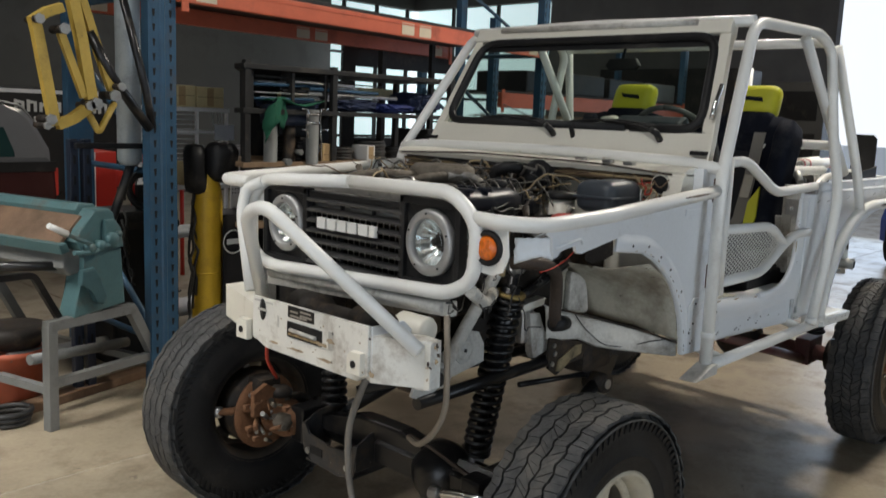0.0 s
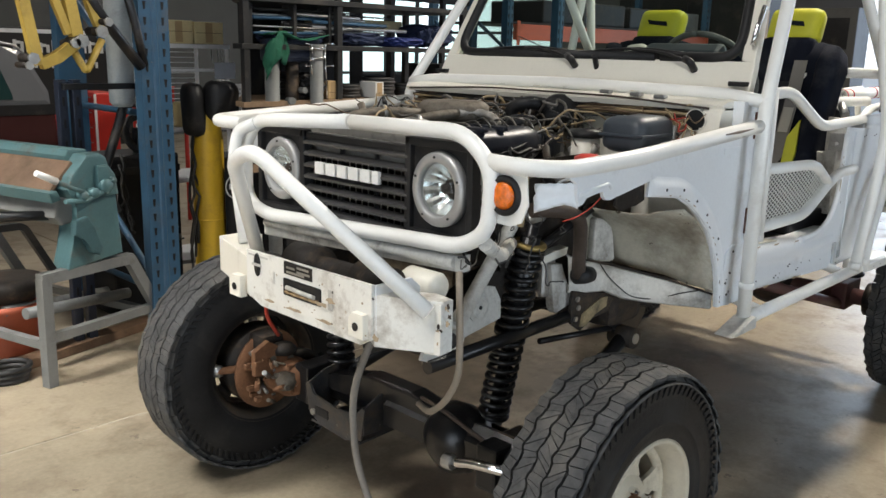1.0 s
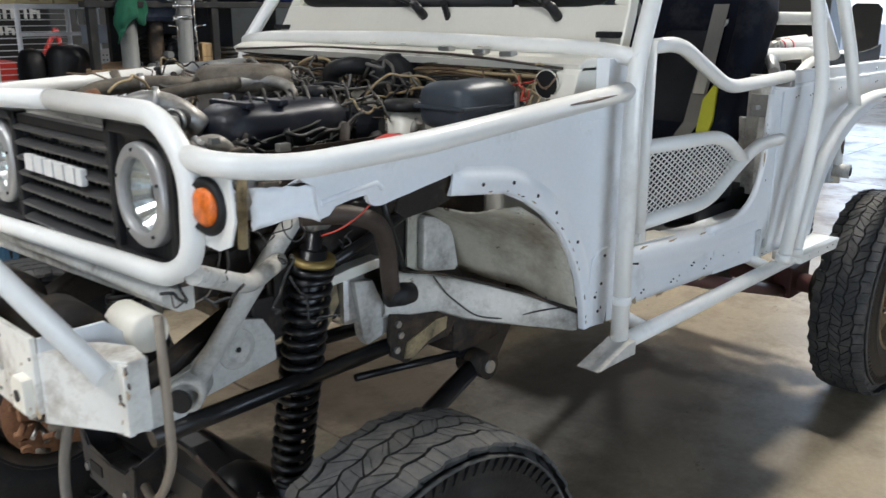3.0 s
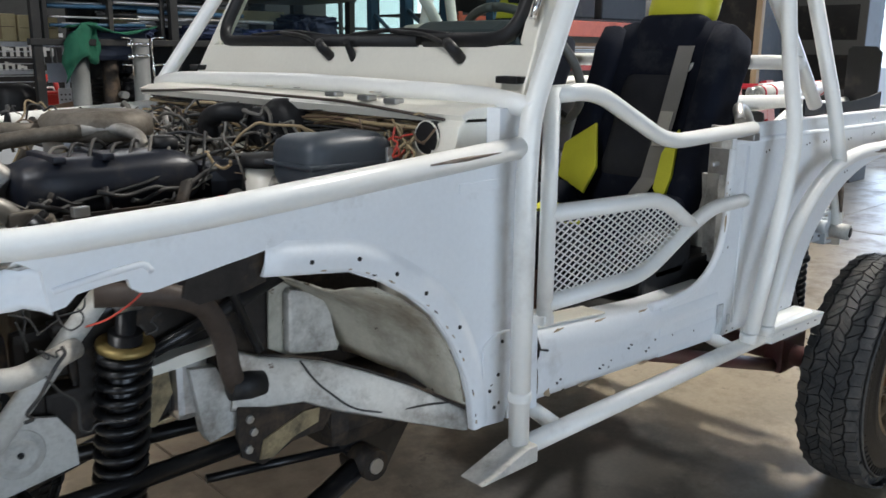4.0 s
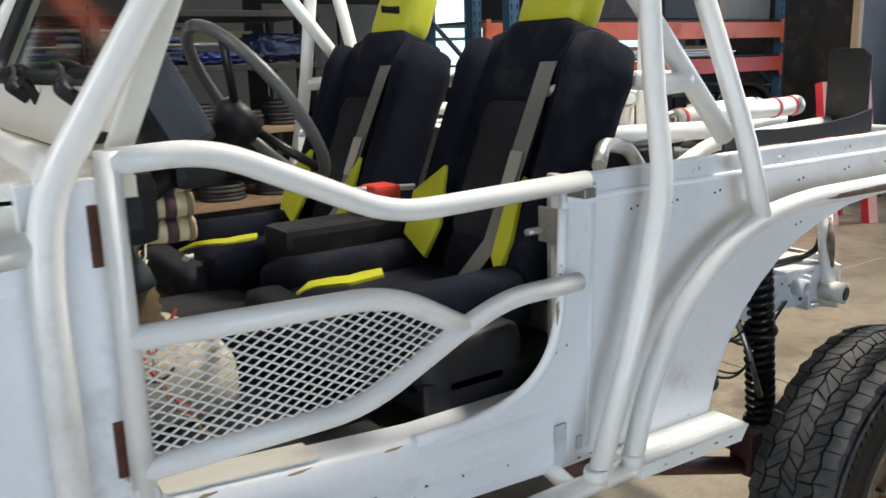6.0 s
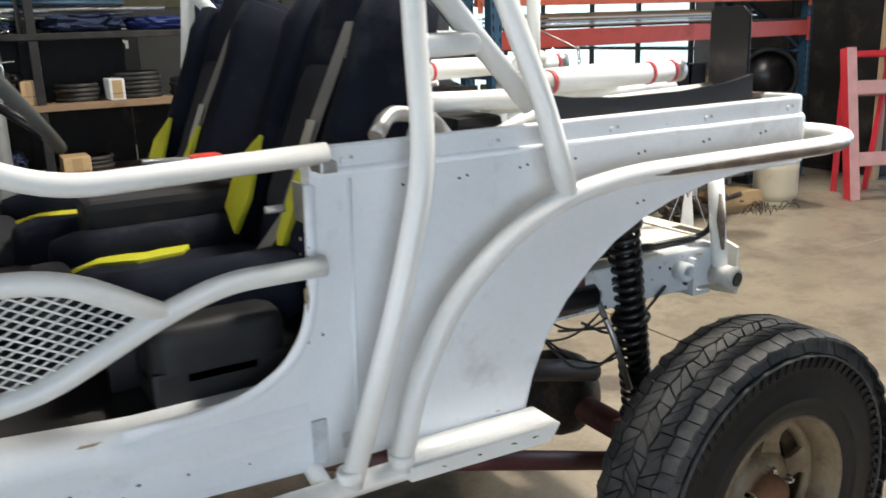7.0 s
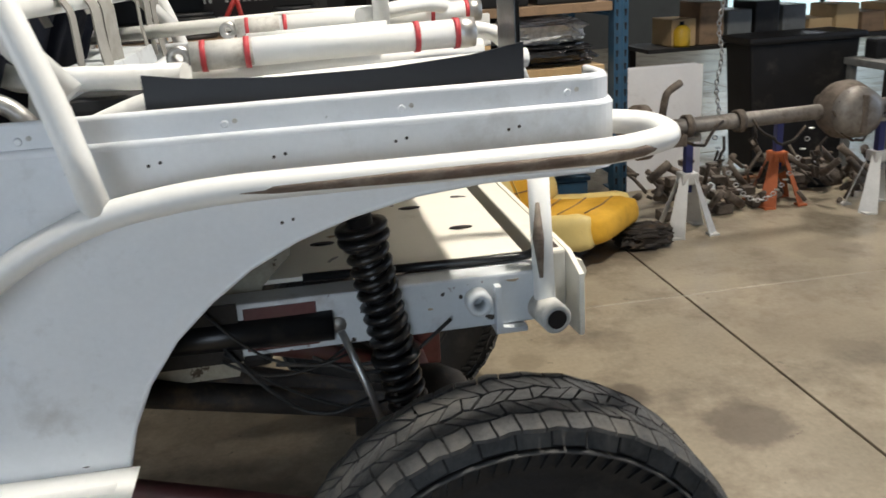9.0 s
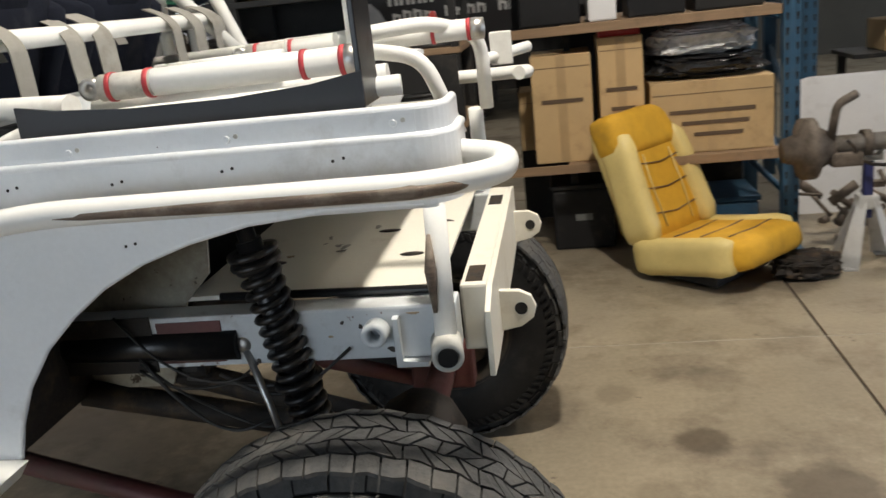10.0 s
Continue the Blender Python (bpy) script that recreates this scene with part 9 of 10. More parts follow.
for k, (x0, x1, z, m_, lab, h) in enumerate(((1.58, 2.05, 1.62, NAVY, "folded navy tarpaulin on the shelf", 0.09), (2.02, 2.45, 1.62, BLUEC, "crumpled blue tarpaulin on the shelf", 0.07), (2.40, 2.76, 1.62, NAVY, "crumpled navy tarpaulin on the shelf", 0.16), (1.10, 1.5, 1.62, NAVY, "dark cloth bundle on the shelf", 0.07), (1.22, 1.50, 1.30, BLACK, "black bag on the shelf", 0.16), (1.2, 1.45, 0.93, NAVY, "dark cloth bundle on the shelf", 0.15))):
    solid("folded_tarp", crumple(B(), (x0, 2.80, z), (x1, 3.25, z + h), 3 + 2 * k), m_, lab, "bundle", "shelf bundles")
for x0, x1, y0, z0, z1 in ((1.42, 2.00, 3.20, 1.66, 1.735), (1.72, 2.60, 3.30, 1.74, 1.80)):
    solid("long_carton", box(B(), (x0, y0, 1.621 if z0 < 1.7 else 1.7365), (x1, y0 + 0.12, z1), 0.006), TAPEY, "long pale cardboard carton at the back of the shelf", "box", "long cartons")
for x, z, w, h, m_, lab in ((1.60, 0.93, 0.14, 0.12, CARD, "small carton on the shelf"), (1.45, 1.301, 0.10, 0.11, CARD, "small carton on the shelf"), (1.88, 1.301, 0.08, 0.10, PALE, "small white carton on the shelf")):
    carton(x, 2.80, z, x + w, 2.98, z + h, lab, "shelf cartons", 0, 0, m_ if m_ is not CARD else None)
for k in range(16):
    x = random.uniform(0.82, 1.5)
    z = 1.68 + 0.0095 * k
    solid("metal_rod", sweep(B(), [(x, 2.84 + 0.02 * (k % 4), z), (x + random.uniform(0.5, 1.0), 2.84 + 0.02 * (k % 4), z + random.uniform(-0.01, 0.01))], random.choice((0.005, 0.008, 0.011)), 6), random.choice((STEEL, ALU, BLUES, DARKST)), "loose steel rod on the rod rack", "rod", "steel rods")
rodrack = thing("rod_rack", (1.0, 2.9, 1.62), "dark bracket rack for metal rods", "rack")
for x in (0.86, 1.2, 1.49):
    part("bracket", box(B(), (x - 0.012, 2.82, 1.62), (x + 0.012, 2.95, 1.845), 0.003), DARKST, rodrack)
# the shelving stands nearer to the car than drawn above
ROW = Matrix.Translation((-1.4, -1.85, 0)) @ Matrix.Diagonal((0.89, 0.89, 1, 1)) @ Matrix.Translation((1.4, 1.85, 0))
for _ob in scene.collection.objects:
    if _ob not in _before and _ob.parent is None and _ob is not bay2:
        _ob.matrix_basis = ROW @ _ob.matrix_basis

# boxes and bags in the rack bay
carton(2.66, 2.80, 0.571, 2.99, 3.2, 1.17, "tall brown cardboard box on the rack shelf", marks=1)
carton(3.03, 2.80, 0.571, 3.27, 3.2, 1.235, "tall narrow cardboard box on the rack shelf", marks=2)
carton(3.30, 2.79, 0.571, 3.95, 3.3, 0.965, "wide cardboard box with printed lines", marks=3)
carton(2.56, 3.25, 0.571, 2.9, 3.58, 0.93, "brown cardboard box on the rack shelf")
solid("plastic_bag", crumple(B(), (3.30, 2.79, 0.966), (3.95, 3.25, 1.10), 4), PLASTICB, "crumpled black plastic bag on a box", "bag", "plastic bags")
solid("plastic_bag", crumple(B(), (3.31, 2.82, 1.085), (3.90, 3.25, 1.25), 9), CLEARP, "crumpled clear plastic wrap on a bag", "bag", "plastic bags")
solid("red_case", box(B(), (3.04, 2.84, 1.236), (3.26, 3.1, 1.296), 0.008), REDST, "flat red case on a box", "case")
for x0, x1, m_, h, lab in ((2.62, 2.95, BLACK, 0.18, "black crate on the upper shelf"), (2.99, 3.14, BWHITE, 0.16, "white carton on the upper shelf"), (3.2, 3.5, BLACK, 0.20, "black crate on the upper shelf"), (3.55, 3.9, DARKST, 0.15, "dark crate on the upper shelf")):
    solid("crate", box(B(), (x0, 2.80, 1.326), (x1, 3.2, 1.326 + h), 0.012), m_, lab, "crate", "shelf crates")
for x0, x1, m_, h, lab in ((2.72, 3.10, BLACK, 0.40, "black bin under the shelf"), (3.30, 3.55, DARKST, 0.3, "dark crate under the shelf"), (3.62, 3.92, BLUES, 0.26, "blue crate under the shelf")):
    bn = thing("bin", ((x0 + x1) / 2, 3.17, 0), lab, "bin", "floor bins")
    part("bin_body", box(B(), (x0 + 0.012, 2.962, 0.0), (x1 - 0.012, 3.388, h - 0.03), 0.02), m_, bn)
    part("bin_rim", box(B(), (x0, 2.95, h - 0.029), (x1, 3.4, h), 0.01), m_, bn)
    part("bin_label", box(B(), ((x0 + x1) / 2 - 0.05, 2.9585, h * 0.45), ((x0 + x1) / 2 + 0.05, 2.9612, h * 0.45 + 0.04)), GREYM, bn)
part("back_panel", prism(B(), [(2.53, 0.0), (3.97, 0.0), (3.97, 1.40), (2.66, 1.40), (2.66, 2.02), (3.97, 2.02), (3.97, 2.2), (2.53, 2.2)], "y", 3.75, 3.77), DARKST, bay2)

# yellow car seat on the floor
ys = thing("car_seat", (3.55, 2.42, 0), "worn mustard yellow car seat standing on the floor", "seat", rz=0)
ms = pose(3.53, 2.42, 0.0, 0, 0, 46) @ Matrix.Diagonal((1.08, 1.08, 1.06, 1))
part("seat_base", box(B(), (-0.22, -0.20, 0.02), (0.22, 0.24, 0.09), 0.01, ms), BLACK, ys)
part("seat_cushion", pad(B(), (-0.25, -0.40, 0.06), (0.25, 0.24, 0.225), 0.07, ms @ pose(0, 0, 0, -9, 0, 0), 0.014), YSEAT, ys)
for sg in (-1, 1):
    part("cushion_bolster", pad(B(), (sg * 0.235 - 0.05, -0.33, 0.05), (sg * 0.235 + 0.05, 0.22, 0.235), 0.045, ms @ pose(0, 0, 0, -9, 0, 0), 0.006), YVINYL, ys)
bk = ms @ pose(0, 0.20, 0.16, -22, 0, 0)
part("seat_backrest", pad(B(), (-0.235, -0.07, 0.0), (0.235, 0.075, 0.66), 0.06, bk, 0.012), YSEAT, ys)
for sg in (-1, 1):
    part("back_bolster", pad(B(), (sg * 0.225 - 0.055, -0.115, 0.0), (sg * 0.225 + 0.055, 0.08, 0.56), 0.05, bk @ pose(0, 0, 0, 0, sg * -3, 0), 0.008), YVINYL, ys)
part("back_top_panel", pad(B(), (-0.262, -0.095, 0.45), (0.262, 0.08, 0.68), 0.055, bk, 0.012), YSEAT, ys)
part("back_shell", pad(B(), (-0.25, 0.03, 0.02), (0.25, 0.095, 0.62), 0.03, bk), YVINYL, ys)
for zz in (0.14, 0.27, 0.40):
    part("back_channel", sweep(B(), [bk @ Vector((-0.17, -0.074, zz)), bk @ Vector((0, -0.076, zz - 0.02)), bk @ Vector((0.17, -0.074, zz))], 0.004, 6), BROWNM, ys)
for x in (-0.10, 0.10):
    part("back_piping", sweep(B(), [bk @ Vector((x, -0.075, 0.06)), bk @ Vector((x * 1.1, -0.077, 0.25)), bk @ Vector((x, -0.077, 0.44))], 0.004, 6), YVINYL, ys)
mc = ms @ pose(0, 0, 0, -9, 0, 0)
for k in range(3):
    part("cushion_channel", sweep(B(), [mc @ Vector((-0.17, -0.27 + 0.15 * k, 0.226)), mc @ Vector((0.0, -0.29 + 0.15 * k, 0.227)), mc @ Vector((0.17, -0.27 + 0.15 * k, 0.226))], 0.004, 6), BROWNM, ys)
solid("scrap_mound", crumple(B(), (3.82, 2.16, 0.0), (4.16, 2.42, 0.12), 6), DIRTY, "small heap of black scrap by the seat", "scrap")
solid("folded_tarp", pad(B(), (3.68, 2.62, 0.0), (3.98, 2.70, 0.22), 0.035, None, 0.04), GREYM, "folded tarpaulin under the rack", "tarpaulin")

# bare axle on stands
axl = thing("bare_axle", (4.8, 2.45, 0.55), "greasy truck axle resting on jack stands", "axle")
part("axle_tube", rod(B(), (4.05, 2.42, 0.63), (5.95, 2.52, 0.63), 0.045, n=20), GREASEL, axl)
part("axle_diff", lathe(B(), [(0.0005, -0.16), (0.10, -0.15), (0.16, -0.08), (0.175, 0.0), (0.16, 0.06), (0.09, 0.14), (0.05, 0.24), (0.0005, 0.24)], toward((5.32, 2.48, 0.63), (5.32, 5, 0.75)), 28), GREASE, axl)
part("diff_cover", lathe(B(), [(0.0005, 0.19), (0.09, 0.185), (0.14, 0.16), (0.15, 0.10), (0.15, 0.02), (0.0005, 0.02)], toward((5.32, 2.48, 0.63), (5.32, -2, 0.60)), 24), GREASEL, axl)
for x in (4.02, 5.95):
    part("axle_hub", lathe(B(), [(0.0005, -0.13), (0.07, -0.12), (0.11, -0.05), (0.155, -0.03), (0.155, 0.03), (0.08, 0.05), (0.06, 0.12), (0.0005, 0.12)], toward((x, 2.42, 0.62), (x - 1, 2.37, 0.62)), 28), GREASE, axl)
    part("spring_perch", box(B(), (x + (0.10 if x < 5 else -0.25), 2.34, 0.53), (x + (0.25 if x < 5 else -0.10), 2.52, 0.60), 0.015), GREASE, axl)
    part("axle_bracket", sweep(B(), [(x + (0.1 if x < 5 else -0.1), 2.38, 0.66), (x + (0.12 if x < 5 else -0.12), 2.36, 0.84), (x + (0.22 if x < 5 else -0.22), 2.40, 0.88)], 0.022, 8, 0.04), GREASE, axl)
for k in range(12):
    t_ = 2 * math.pi * k / 12
    part("cover_bolt", rod(B(), (5.32 + 0.135 * math.cos(t_), 2.35, 0.63 + 0.135 * math.sin(t_)), (5.32 + 0.135 * math.cos(t_), 2.40, 0.63 + 0.135 * math.sin(t_)), 0.012, n=6), DIRTY, axl)
part("cover_rib", box(B(), (5.30, 2.285, 0.52), (5.34, 2.33, 0.74), 0.01), GREASE, axl)
for x in (4.30, 4.62, 5.70):
    part("axle_collar", lathe(B(), [(0.046, -0.02), (0.066, -0.02), (0.066, 0.02), (0.046, 0.02)], toward((x, 2.42 + 0.05 * (x - 4.05) / 1.9, 0.63), (x + 1, 2.47, 0.63)), 20, True), GREASE, axl)
random.seed(8)
for k in range(7):
    a = Vector((random.uniform(4.1, 5.8), 2.36, random.uniform(0.5, 0.66)))
    part("brake_line", sweep(B(), hang(a, a + Vector((random.uniform(-0.4, 0.4), -0.02, random.uniform(-0.2, 0.1))), 0.12, 9, 0.02), 0.009, 6), DIRTY, axl)


heap = B()
random.seed(19)
for k in range(170):
    c_ = Vector((random.uniform(4.25, 6.6), random.uniform(2.62, 3.25), 0.0))
    c_.z = random.uniform(0.01, 0.34) * random.random()
    d_ = Vector((random.uniform(-0.16, 0.16), random.uniform(-0.10, 0.10), random.uniform(0.0, 0.16)))
    r_ = random.uniform(0.006, 0.03)
    if k % 3:
        rod(heap, c_, c_ + d_, r_, n=8)
    else:
        box(heap, c_ - Vector((r_, r_, 0)) * 1.5, c_ + Vector((r_ * 2.4, r_ * 1.8, r_ * 2.2)), r_ * 0.3)
solid("scrap_pile", heap, GREASE, "heap of greasy brackets, rods and links on the floor", "scrap", kind="stuff")
hang_ch = thing("chain", (4.52, 2.52, 1.0), "steel chain hanging over the axle", "chain")
for k in range(30):
    p = Vector((4.52 + 0.012 * math.sin(k * 0.5), 2.50, 1.42 - 0.027 * k))
    part("chain_link", sweep(B(), [p + Vector((0.011 * math.cos(a) * (k % 2), 0.011 * math.cos(a) * ((k + 1) % 2), 0.018 * math.sin(a))) for a in [2 * math.pi * j / 8 for j in range(9)]], 0.004, 5), STEEL, hang_ch)
part("chain_hanger", rod(B(), (4.52, 2.50, 1.42), (4.40, 3.56, 1.78), 0.006, n=6), STEEL, hang_ch)


def jack_stand(x, y, material, h=0.34, label="silver jack stand on the floor"):
    j = thing("jack_stand", (x, y, 0), label, "jack stand", "jack stands")
    for sx, sy in ((-1, -1), (1, -1), (1, 1), (-1, 1)):
        vv = [(x + sx * 0.115, y + sy * 0.115, 0.0), (x + sx * 0.03, y + sy * 0.03, h)]
        part("stand_leg", prism_leg(vv[0], vv[1], 0.036), material, j)
        part("stand_foot", box(B(), (x + sx * 0.115 - 0.03, y + sy * 0.115 - 0.03, 0), (x + sx * 0.115 + 0.03, y + sy * 0.115 + 0.03, 0.012), 0.003), material, j)
    part("stand_collar", box(B(), (x - 0.05, y - 0.05, h - 0.05), (x + 0.05, y + 0.05, h + 0.02), 0.012), material, j)
    part("stand_post", box(B(), (x - 0.022, y - 0.022, h - 0.1), (x + 0.022, y + 0.022, 0.54), 0.004), mat("blue_post", (0.02, 0.025, 0.10), 0.5), j)
    part("stand_saddle", prism(B(), [(x - 0.06, 0.585), (x - 0.06, 0.54), (x + 0.06, 0.54), (x + 0.06, 0.585), (x + 0.04, 0.56), (x - 0.04, 0.56)], "y", y - 0.035, y + 0.035, 0.003), STEEL, j)
    return j


def prism_leg(a, b, w):
    """A flat sheet-steel leg from foot a to head b."""
    bm = B()
    a, b = Vector(a), Vector(b)
    side = Vector((-(b.y - a.y), b.x - a.x, 0)).normalized() * w
    n = (b - a).cross(side).normalized() * 0.004
    vs = [bm.verts.new(p) for p in (a - side * 1.5, a + side * 1.5, b + side * 0.7, b - side * 0.7, a - side * 1.5 + n, a + side * 1.5 + n, b + side * 0.7 + n, b - side * 0.7 + n)]
    for f in ((0, 1, 2, 3), (7, 6, 5, 4), (0, 4, 5, 1), (1, 5, 6, 2), (2, 6, 7, 3), (3, 7, 4, 0)):
        bm.faces.new([vs[i] for i in f])
    return bm


jack_stand(4.32, 2.44, SILVST)
jack_stand(5.58, 2.49, SILVST, label="silver jack stand under the axle end")
jack_stand(5.10, 2.80, ORSTAND, 0.32, "rusty orange jack stand on the floor")
ch = thing("chain", (4.75, 2.35, 0), "slack steel chain below the axle", "chain")
for k in range(26):
    s = k / 25
    p = Vector((4.45 + 0.6 * s, 2.38, 0.56 - 1.6 * s * (1 - s)))
    part("chain_link", sweep(B(), [p + Vector((0.016 * math.cos(a), 0.012 * math.sin(a) * (k % 2), 0.012 * math.sin(a) * ((k + 1) % 2))) for a in [2 * math.pi * j / 8 for j in range(9)]], 0.004, 5), STEEL, ch)

# far rack with orange beams, work table, bin, tank, ladder
for x in (4.33, 8.25):
    upright(x, 3.55, 2.6, 30, "dark blue rack upright of the far rack")
beam(4.38, 8.2, 3.55, 1.80, ORANGE, 0.15, False)
beam(4.38, 8.2, 3.55, 1.47, mat("red_rack_beam", (0.46, 0.065, 0.045), 0.5, var=0.12, scale=8, dirt=(0.15, 0.05, 0.04), amount=0.3), 0.14, False)
fr = thing("rack_deck", (6.5, 4.0, 1.5), "rack deck loaded with long sheets", "shelf")
part("deck_board", box(B(), (4.38, 3.56, 1.545), (8.2, 4.55, 1.56), 0.002), DARKST, fr)
part("deck_board", box(B(), (4.38, 3.56, 1.88), (8.2, 4.55, 1.90), 0.002), DARKST, fr)
for k in range(9):
    solid("flat_sheet", box(B(), (4.9 + 0.1 * (k % 3), 3.52 + 0.01 * k, 1.562 + 0.012 * k), (7.2 + 0.1 * (k % 4), 4.4, 1.571 + 0.012 * k), 0.001), random.choice((PALE, BOARD, STEEL, GREYM)), "long flat sheet on the rack", "sheet", "sheets")
for x0, x1, m_ in ((4.9, 5.5, BLACK), (5.6, 6.4, DARKST), (6.5, 7.3, BLACK), (7.4, 8.1, GREYM)):
    solid("crate", box(B(), (x0, 3.6, 1.901), (x1, 4.3, 2.12 + 0.1 * random.random()), 0.02), m_, "dark crate on the far rack", "crate", "rack crates")
for k in range(14):
    x = 4.9 + 0.22 * k
    solid("stock_box", box(B(), (x, 3.95, 0.9), (x + 0.19, 4.3, 1.02 + 0.2 * random.random()), 0.01), random.choice((BLACK, DARKST, BOARD, GREYM, CARD)), "small dark stock box on the back shelf", "box", "stock boxes")
bs = thing("back_shelf", (6.4, 4.1, 0), "dark back shelf behind the axle", "shelf")
part("shelf_deck", box(B(), (4.7, 3.9, 0.87), (8.2, 4.4, 0.899), 0.003), DARKST, bs)
for x in (4.75, 5.9, 7.0, 8.15):
    part("shelf_leg", box(B(), (x - 0.025, 4.3, 0), (x + 0.025, 4.35, 0.87), 0.003), DARKST, bs)
st = thing("panel_stack", (4.6, 3.45, 0), "stack of white boards standing by the rack", "boards")
for k in range(6):
    part("white_board", box(B(), (4.24 + 0.015 * k, 3.40 + 0.02 * k, 0.0), (4.88 - 0.01 * (k % 3), 3.41 + 0.02 * k, 0.84 - 0.03 * (k % 2)), 0.002), BWHITE, st)
wb = thing("wheeled_bin", (5.75, 3.75, 0), "black plastic bin with a lid", "bin")
part("bin_body", prism(B(), [(5.34, 0.05), (6.05, 0.05), (6.12, 0.92), (5.28, 0.92)], "y", 3.5, 3.86, 0.02), BLACK, wb)
part("bin_lid", box(B(), (5.25, 3.46, 0.92), (6.15, 3.90, 0.97), 0.02), BLACK, wb)
for x in (5.42, 5.98):
    part("bin_wheel", lathe(B(), [(0.0005, -0.02), (0.05, -0.02), (0.05, 0.02), (0.0005, 0.02)], pose(x, 3.6, 0.05, 0, 90, 0), 18), BLACK, wb)
tb = thing("steel_table", (6.6, 3.2, 0), "grey steel frame table with machine parts", "table")
part("table_top", box(B(), (6.0, 2.95, 0.74), (7.15, 3.5, 0.79), 0.006), GREYM, tb)
for x in (6.04, 7.11):
    for y in (2.99, 3.46):
        part("table_leg", box(B(), (x - 0.025, y - 0.025, 0), (x + 0.025, y + 0.025, 0.74), 0.003), GREYM, tb)
for y in (2.99, 3.46):
    part("table_rail", box(B(), (6.04, y - 0.02, 0.25), (7.11, y + 0.02, 0.29), 0.003), GREYM, tb)
random.seed(77)
for k in range(16):
    x, y, s = random.uniform(6.1, 7.0), random.uniform(3.05, 3.4), random.uniform(0.05, 0.14)
    z = 0.791 if k < 9 else 0.291
    if k >= 9:
        y = 3.46 if k % 2 else 2.99
    solid("machine_part", random.choice((lambda: box(B(), (x - s, y - s * 0.6, z), (x + s, y + s * 0.6, z + s * 1.2), s * 0.2), lambda: lathe(B(), [(0.0005, 0), (s, 0), (s * 1.05, s * 0.3), (s * 0.6, s * 0.9), (0.0005, s)], pose(x, y, z), 18)))(), random.choice((DIRTY, GREASE, BLACK, SATIN)), "oily machine part on the steel table", "machine part", "machine parts")
for k in range(22):
    a = Vector((random.uniform(4.9, 6.6), random.uniform(2.95, 3.3), 0.0))
    s = random.uniform(0.05, 0.13)
    solid("axle_scrap", random.choice((lambda: box(B(), a, a + Vector((s * 2, s, s * 1.2)), s * 0.2), lambda: lathe(B(), [(0.0005, 0), (s, 0), (s * 0.9, s * 0.6), (s * 0.4, s), (0.0005, s)], Matrix.Translation(a), 16), lambda: rod(B(), a + Vector((0, 0, 0.03)), a + Vector((0.35, 0.1, 0.03)), 0.03)))(), random.choice((DIRTY, GREASE, RUST, BLACK, GREASE)), "greasy drivetrain part on the floor", "car part", "car parts")
ob_ = thing("open_box", (6.55, 2.95, 0), "open cardboard box spilling tangled wires", "box")
part("box_body", box(B(), (6.30, 2.78, 0.0), (6.72, 3.10, 0.16), 0.004), CARD, ob_)
part("box_flap", prism(B(), [(6.30, 0.16), (6.72, 0.16), (6.76, 0.05), (6.26, 0.06)], "y", 2.755, 2.762), CARD, ob_)
for k in range(24):
    a = Vector((random.uniform(6.35, 6.85), random.uniform(2.55, 3.0), random.uniform(0.01, 0.15)))
    if a.y < 2.78:
        a.z = 0.008
    b = a + Vector((random.uniform(-0.2, 0.2), random.uniform(-0.1, 0.0), 0))
    b.z = 0.008
    part("tangled_wire", sweep(B(), hang(a, b, -random.uniform(0.02, 0.07), 8, 0.012), 0.004, 5), random.choice((WIREK, WIRE, WIREK)), ob_)
tk = thing("propane_tank", (6.98, 2.82, 0), "cream painted propane tank on the floor", "tank")
mt = pose(6.98, 2.82, 0) @ Matrix.Diagonal((1.08, 1.08, 0.925, 1))
part("tank_body", lathe(B(), [(0.0005, 0.03), (0.10, 0.03), (0.155, 0.06), (0.172, 0.11), (0.174, 0.34), (0.177, 0.35), (0.174, 0.36), (0.172, 0.58), (0.15, 0.65), (0.09, 0.69), (0.0005, 0.70)], mt, 40), TANK, tk)
part("tank_foot", lathe(B(), [(0.125, 0), (0.135, 0), (0.135, 0.05), (0.125, 0.05)], mt, 32, True), TANK, tk)
bm = B()
for a0, a1 in ((20, 160), (200, 340)):
    cloth(bm, [[mt @ Vector((0.118 * math.cos(radians(a0 + (a1 - a0) * i / 12)), 0.118 * math.sin(radians(a0 + (a1 - a0) * i / 12)), z)) for i in range(13)] for z in (0.66, 0.76, 0.84)])
col = part("tank_collar", bm, TANK, tk)
col.modifiers.new("thick", "SOLIDIFY").thickness = 0.006
part("collar_ring", lathe(B(), [(0.113, 0.82), (0.123, 0.82), (0.123, 0.845), (0.113, 0.845)], mt, 36, True), TANK, tk)
part("tank_valve", lathe(B(), [(0.0005, 0.69), (0.02, 0.69), (0.022, 0.75), (0.035, 0.76), (0.035, 0.79), (0.0005, 0.795)], mt, 16), mat("brass", (0.45, 0.30, 0.10), 0.35, 0.9), tk)
# the ladder stands askew: broad plank rails, wide flat steps, a rear prop frame
lad = thing("step_ladder", (7.85, 2.58, 0), "short red step ladder standing open", "ladder")
wv, bv = Vector((0.90, -0.436, 0)), Vector((0.436, 0.90, 0))
lean = (Vector((0, 0, 1)) + bv * 0.20).normalized()
foot = Vector((7.66, 2.716, 0.0))
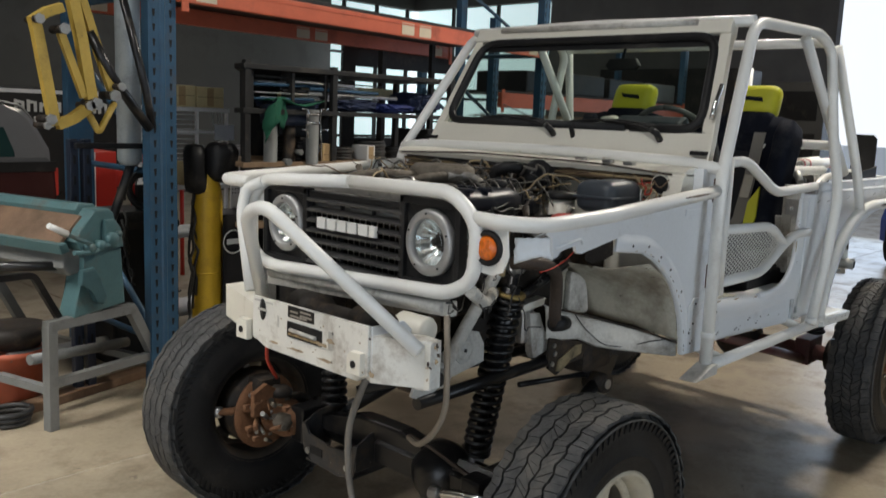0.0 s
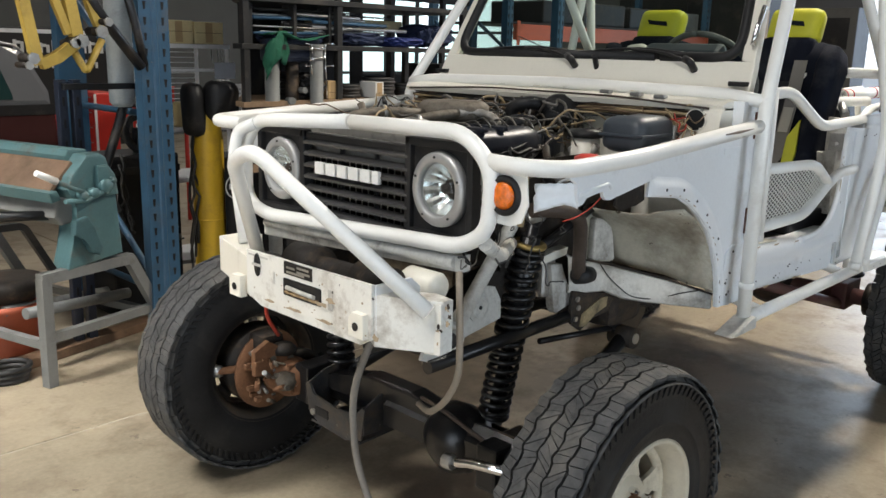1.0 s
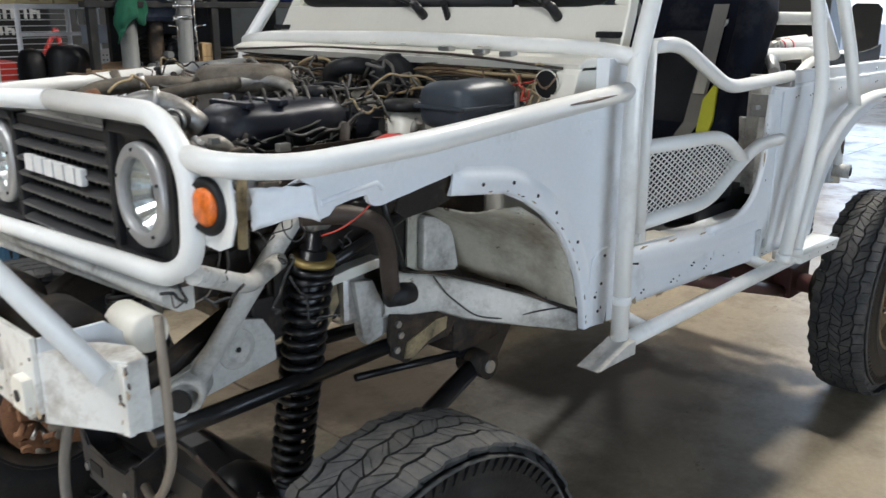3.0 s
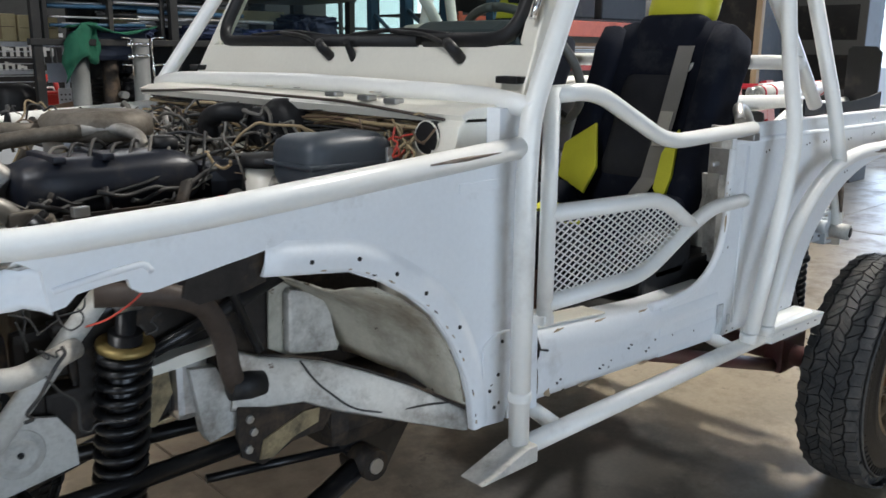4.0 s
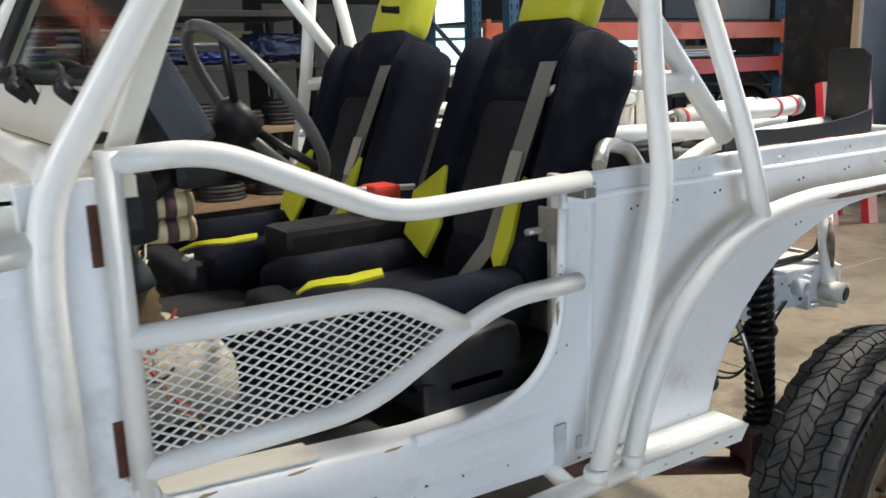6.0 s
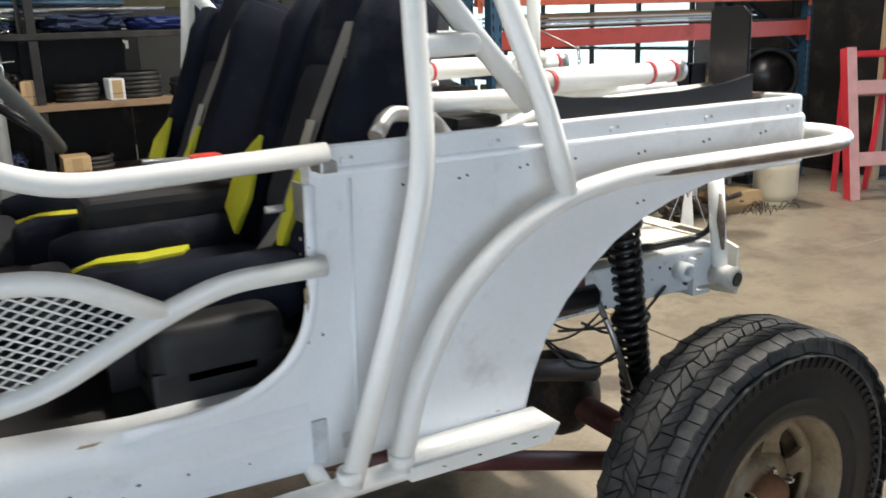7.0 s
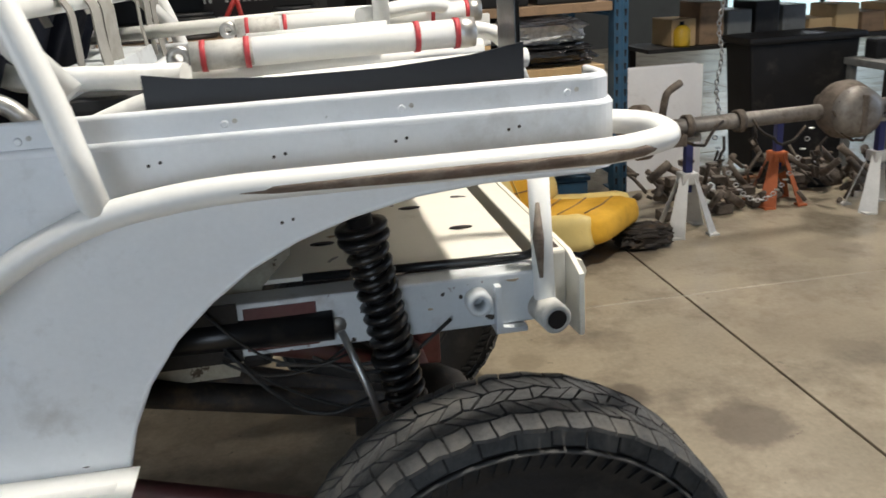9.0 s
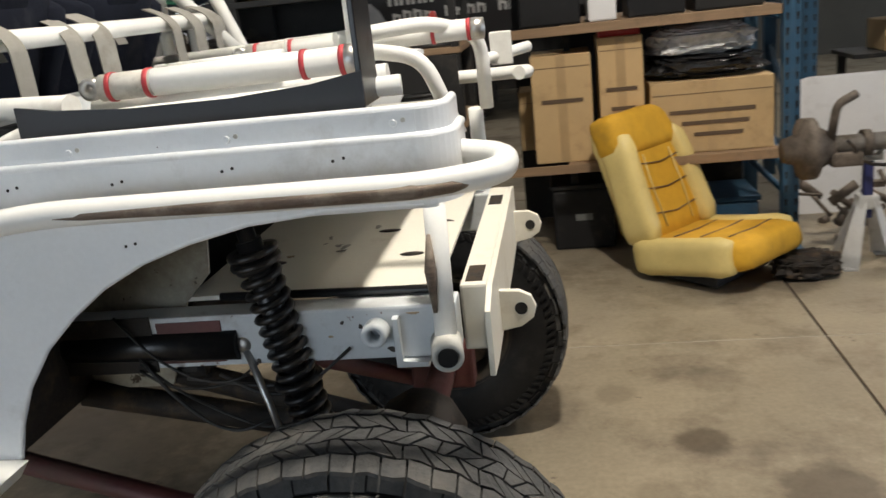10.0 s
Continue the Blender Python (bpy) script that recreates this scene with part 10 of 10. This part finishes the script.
for k in range(2):
    o = foot + wv * (0.40 * k)
    m = Matrix.Translation(o) @ Matrix((wv, lean.cross(wv), lean)).transposed().to_4x4()
    part("ladder_rail", box(B(), (-0.045, 0.0, 0.0), (0.045, 0.115, 1.33), 0.006, m), LADDER, lad)
    # thin pale sheet gives the red rail a lit front
    part("rail_face", box(B(), (-0.043, -0.004, 0.004), (0.043, -0.0005, 1.326), 0.0, m), PINK, lad, "rail front in pale pink for the light on it")
    top = o + lean * 1.22 + bv * 0.10
    part("rear_rail", sweep(B(), [top, o + bv * 0.46 + wv * (0.05 - 0.1 * k)], 0.028, 4), LADDER, lad)
m = Matrix.Translation(foot) @ Matrix((wv, lean.cross(wv), lean)).transposed().to_4x4()
for z in (0.30, 0.92):
    part("ladder_step", box(B(), (0.045, -0.002, z), (0.355, 0.15, z + 0.12), 0.006, m), PINK, lad)
part("ladder_top", box(B(), (0.045, 0.03, 1.25), (0.355, 0.115, 1.30), 0.006, m), LADDER, lad)

# engine block and black cabinet beyond the tank
eb = thing("engine_block", (7.9, 3.9, 0), "black engine on a stand with a fan shroud", "engine")
part("block", box(B(), (7.45, 3.5, 0.35), (8.3, 4.0, 0.82), 0.05), BLACK, eb)
part("shroud", lathe(B(), [(0.24, -0.06), (0.28, -0.06), (0.28, 0.06), (0.24, 0.06)], toward((7.75, 3.6, 1.02), (6.0, 1.5, 1.0)), 32, True), BLACK, eb)
part("shroud_back", lathe(B(), [(0.0005, -0.03), (0.24, -0.03), (0.24, -0.02), (0.0005, -0.02)], toward((7.75, 3.6, 1.02), (6.0, 1.5, 1.0)), 32), SATIN, eb)
part("stand", box(B(), (7.5, 3.55, 0.0), (8.25, 3.95, 0.06), 0.01), DARKST, eb)
for x in (7.55, 8.2):
    part("stand_post", box(B(), (x - 0.03, 3.6, 0.06), (x + 0.03, 3.7, 0.36), 0.004), DARKST, eb)
bcab = thing("black_cabinet", (9.05, 4.1, 0), "tall black cabinet against the far end", "cabinet")
part("cabinet_body", box(B(), (8.72, 3.0, 0.0), (9.4, 5.2, 2.4), 0.02), DARKST, bcab)
for k in range(2):
    cd = part("cabinet_door", box(B(), (8.70, 3.03 + 1.08 * k, 0.08), (8.718, 4.08 + 1.08 * k, 2.36), 0.006), DARKST, bcab)
    part("door_pull", box(B(), (8.68, 3.98 + 0.18 * k, 1.05), (8.699, 4.0 + 0.18 * k, 1.2), 0.004), STEEL, cd)
solid("wood_plank", sweep(B(), [(8.62, 2.98, 0.0), (8.66, 2.99, 2.2)], 0.05, 4), mat("pale_plank", (0.45, 0.33, 0.20), 0.7, var=0.2, scale=6, stretch=(8, 8, 1)), "pale wooden plank leaning on a cabinet", "plank")
gcab = thing("grey_cabinet", (10.2, 2.5, 0), "grey open cabinet with dark shelves", "cabinet")
part("cabinet_shell", box(B(), (10.2, 2.4, 0.0), (10.7, 3.6, 2.3), 0.01), WALLM, gcab)
for z in (0.5, 1.15, 1.75):
    part("cabinet_opening", box(B(), (10.19, 2.5, z), (10.2, 3.5, z + 0.42), 0.004), DARKST, gcab)

# blue car by the door
bc = thing("parked_car", (10.6, 0.2, 0), "blue parked car by the open door", "car")
part("car_body", prism(B(), [(8.6, 0.35), (8.55, 0.62), (8.75, 0.80), (9.6, 0.92), (10.2, 1.36), (11.6, 1.42), (12.3, 1.0), (12.6, 0.95), (12.65, 0.4)], "y", -0.7, 1.05, 0.06), BLUECAR, bc)
part("side_glass", prism(B(), [(9.75, 0.95), (10.25, 1.30), (11.55, 1.35), (12.0, 1.0)], "y", -0.715, -0.702, 0.003), mat("dark_car_glass", (0.015, 0.02, 0.025), 0.06), bc)
part("bumper", box(B(), (8.48, -0.6, 0.36), (8.56, 0.95, 0.55), 0.02), BLACK, bc)
for x in (9.25, 11.8):
    for y in (-0.66, 1.0):
        w_ = part("car_wheel", lathe(B(), [(0.0005, -0.09), (0.2, -0.09), (0.31, -0.085), (0.33, 0), (0.31, 0.085), (0.0005, 0.09)], pose(x, y, 0.33, 90, 0, 0), 28), RUBBER, bc)
        part("wheel_cover", lathe(B(), [(0.0005, 0.0), (0.19, 0.0), (0.2, 0.012), (0.0005, 0.02)], pose(x, y + (-0.09 if y < 0 else 0.07), 0.33, 90, 0, 0), 24), STEEL, w_)
lad.location += Vector((-0.09, -0.27, 0))
jug = thing("plastic_jug", (4.98, 4.0, 0.90), "yellow plastic jug on the back shelf", "bottle")
part("jug_body", lathe(B(), [(0.0005, 0.90), (0.06, 0.90), (0.066, 0.92), (0.066, 1.02), (0.03, 1.055), (0.0005, 1.056)], pose(4.98, 3.96, 0), 24), YELCYL, jug)
part("jug_cap", lathe(B(), [(0.0005, 1.056), (0.02, 1.056), (0.02, 1.08), (0.0005, 1.082)], pose(4.98, 3.96, 0), 16), BLACK, jug)
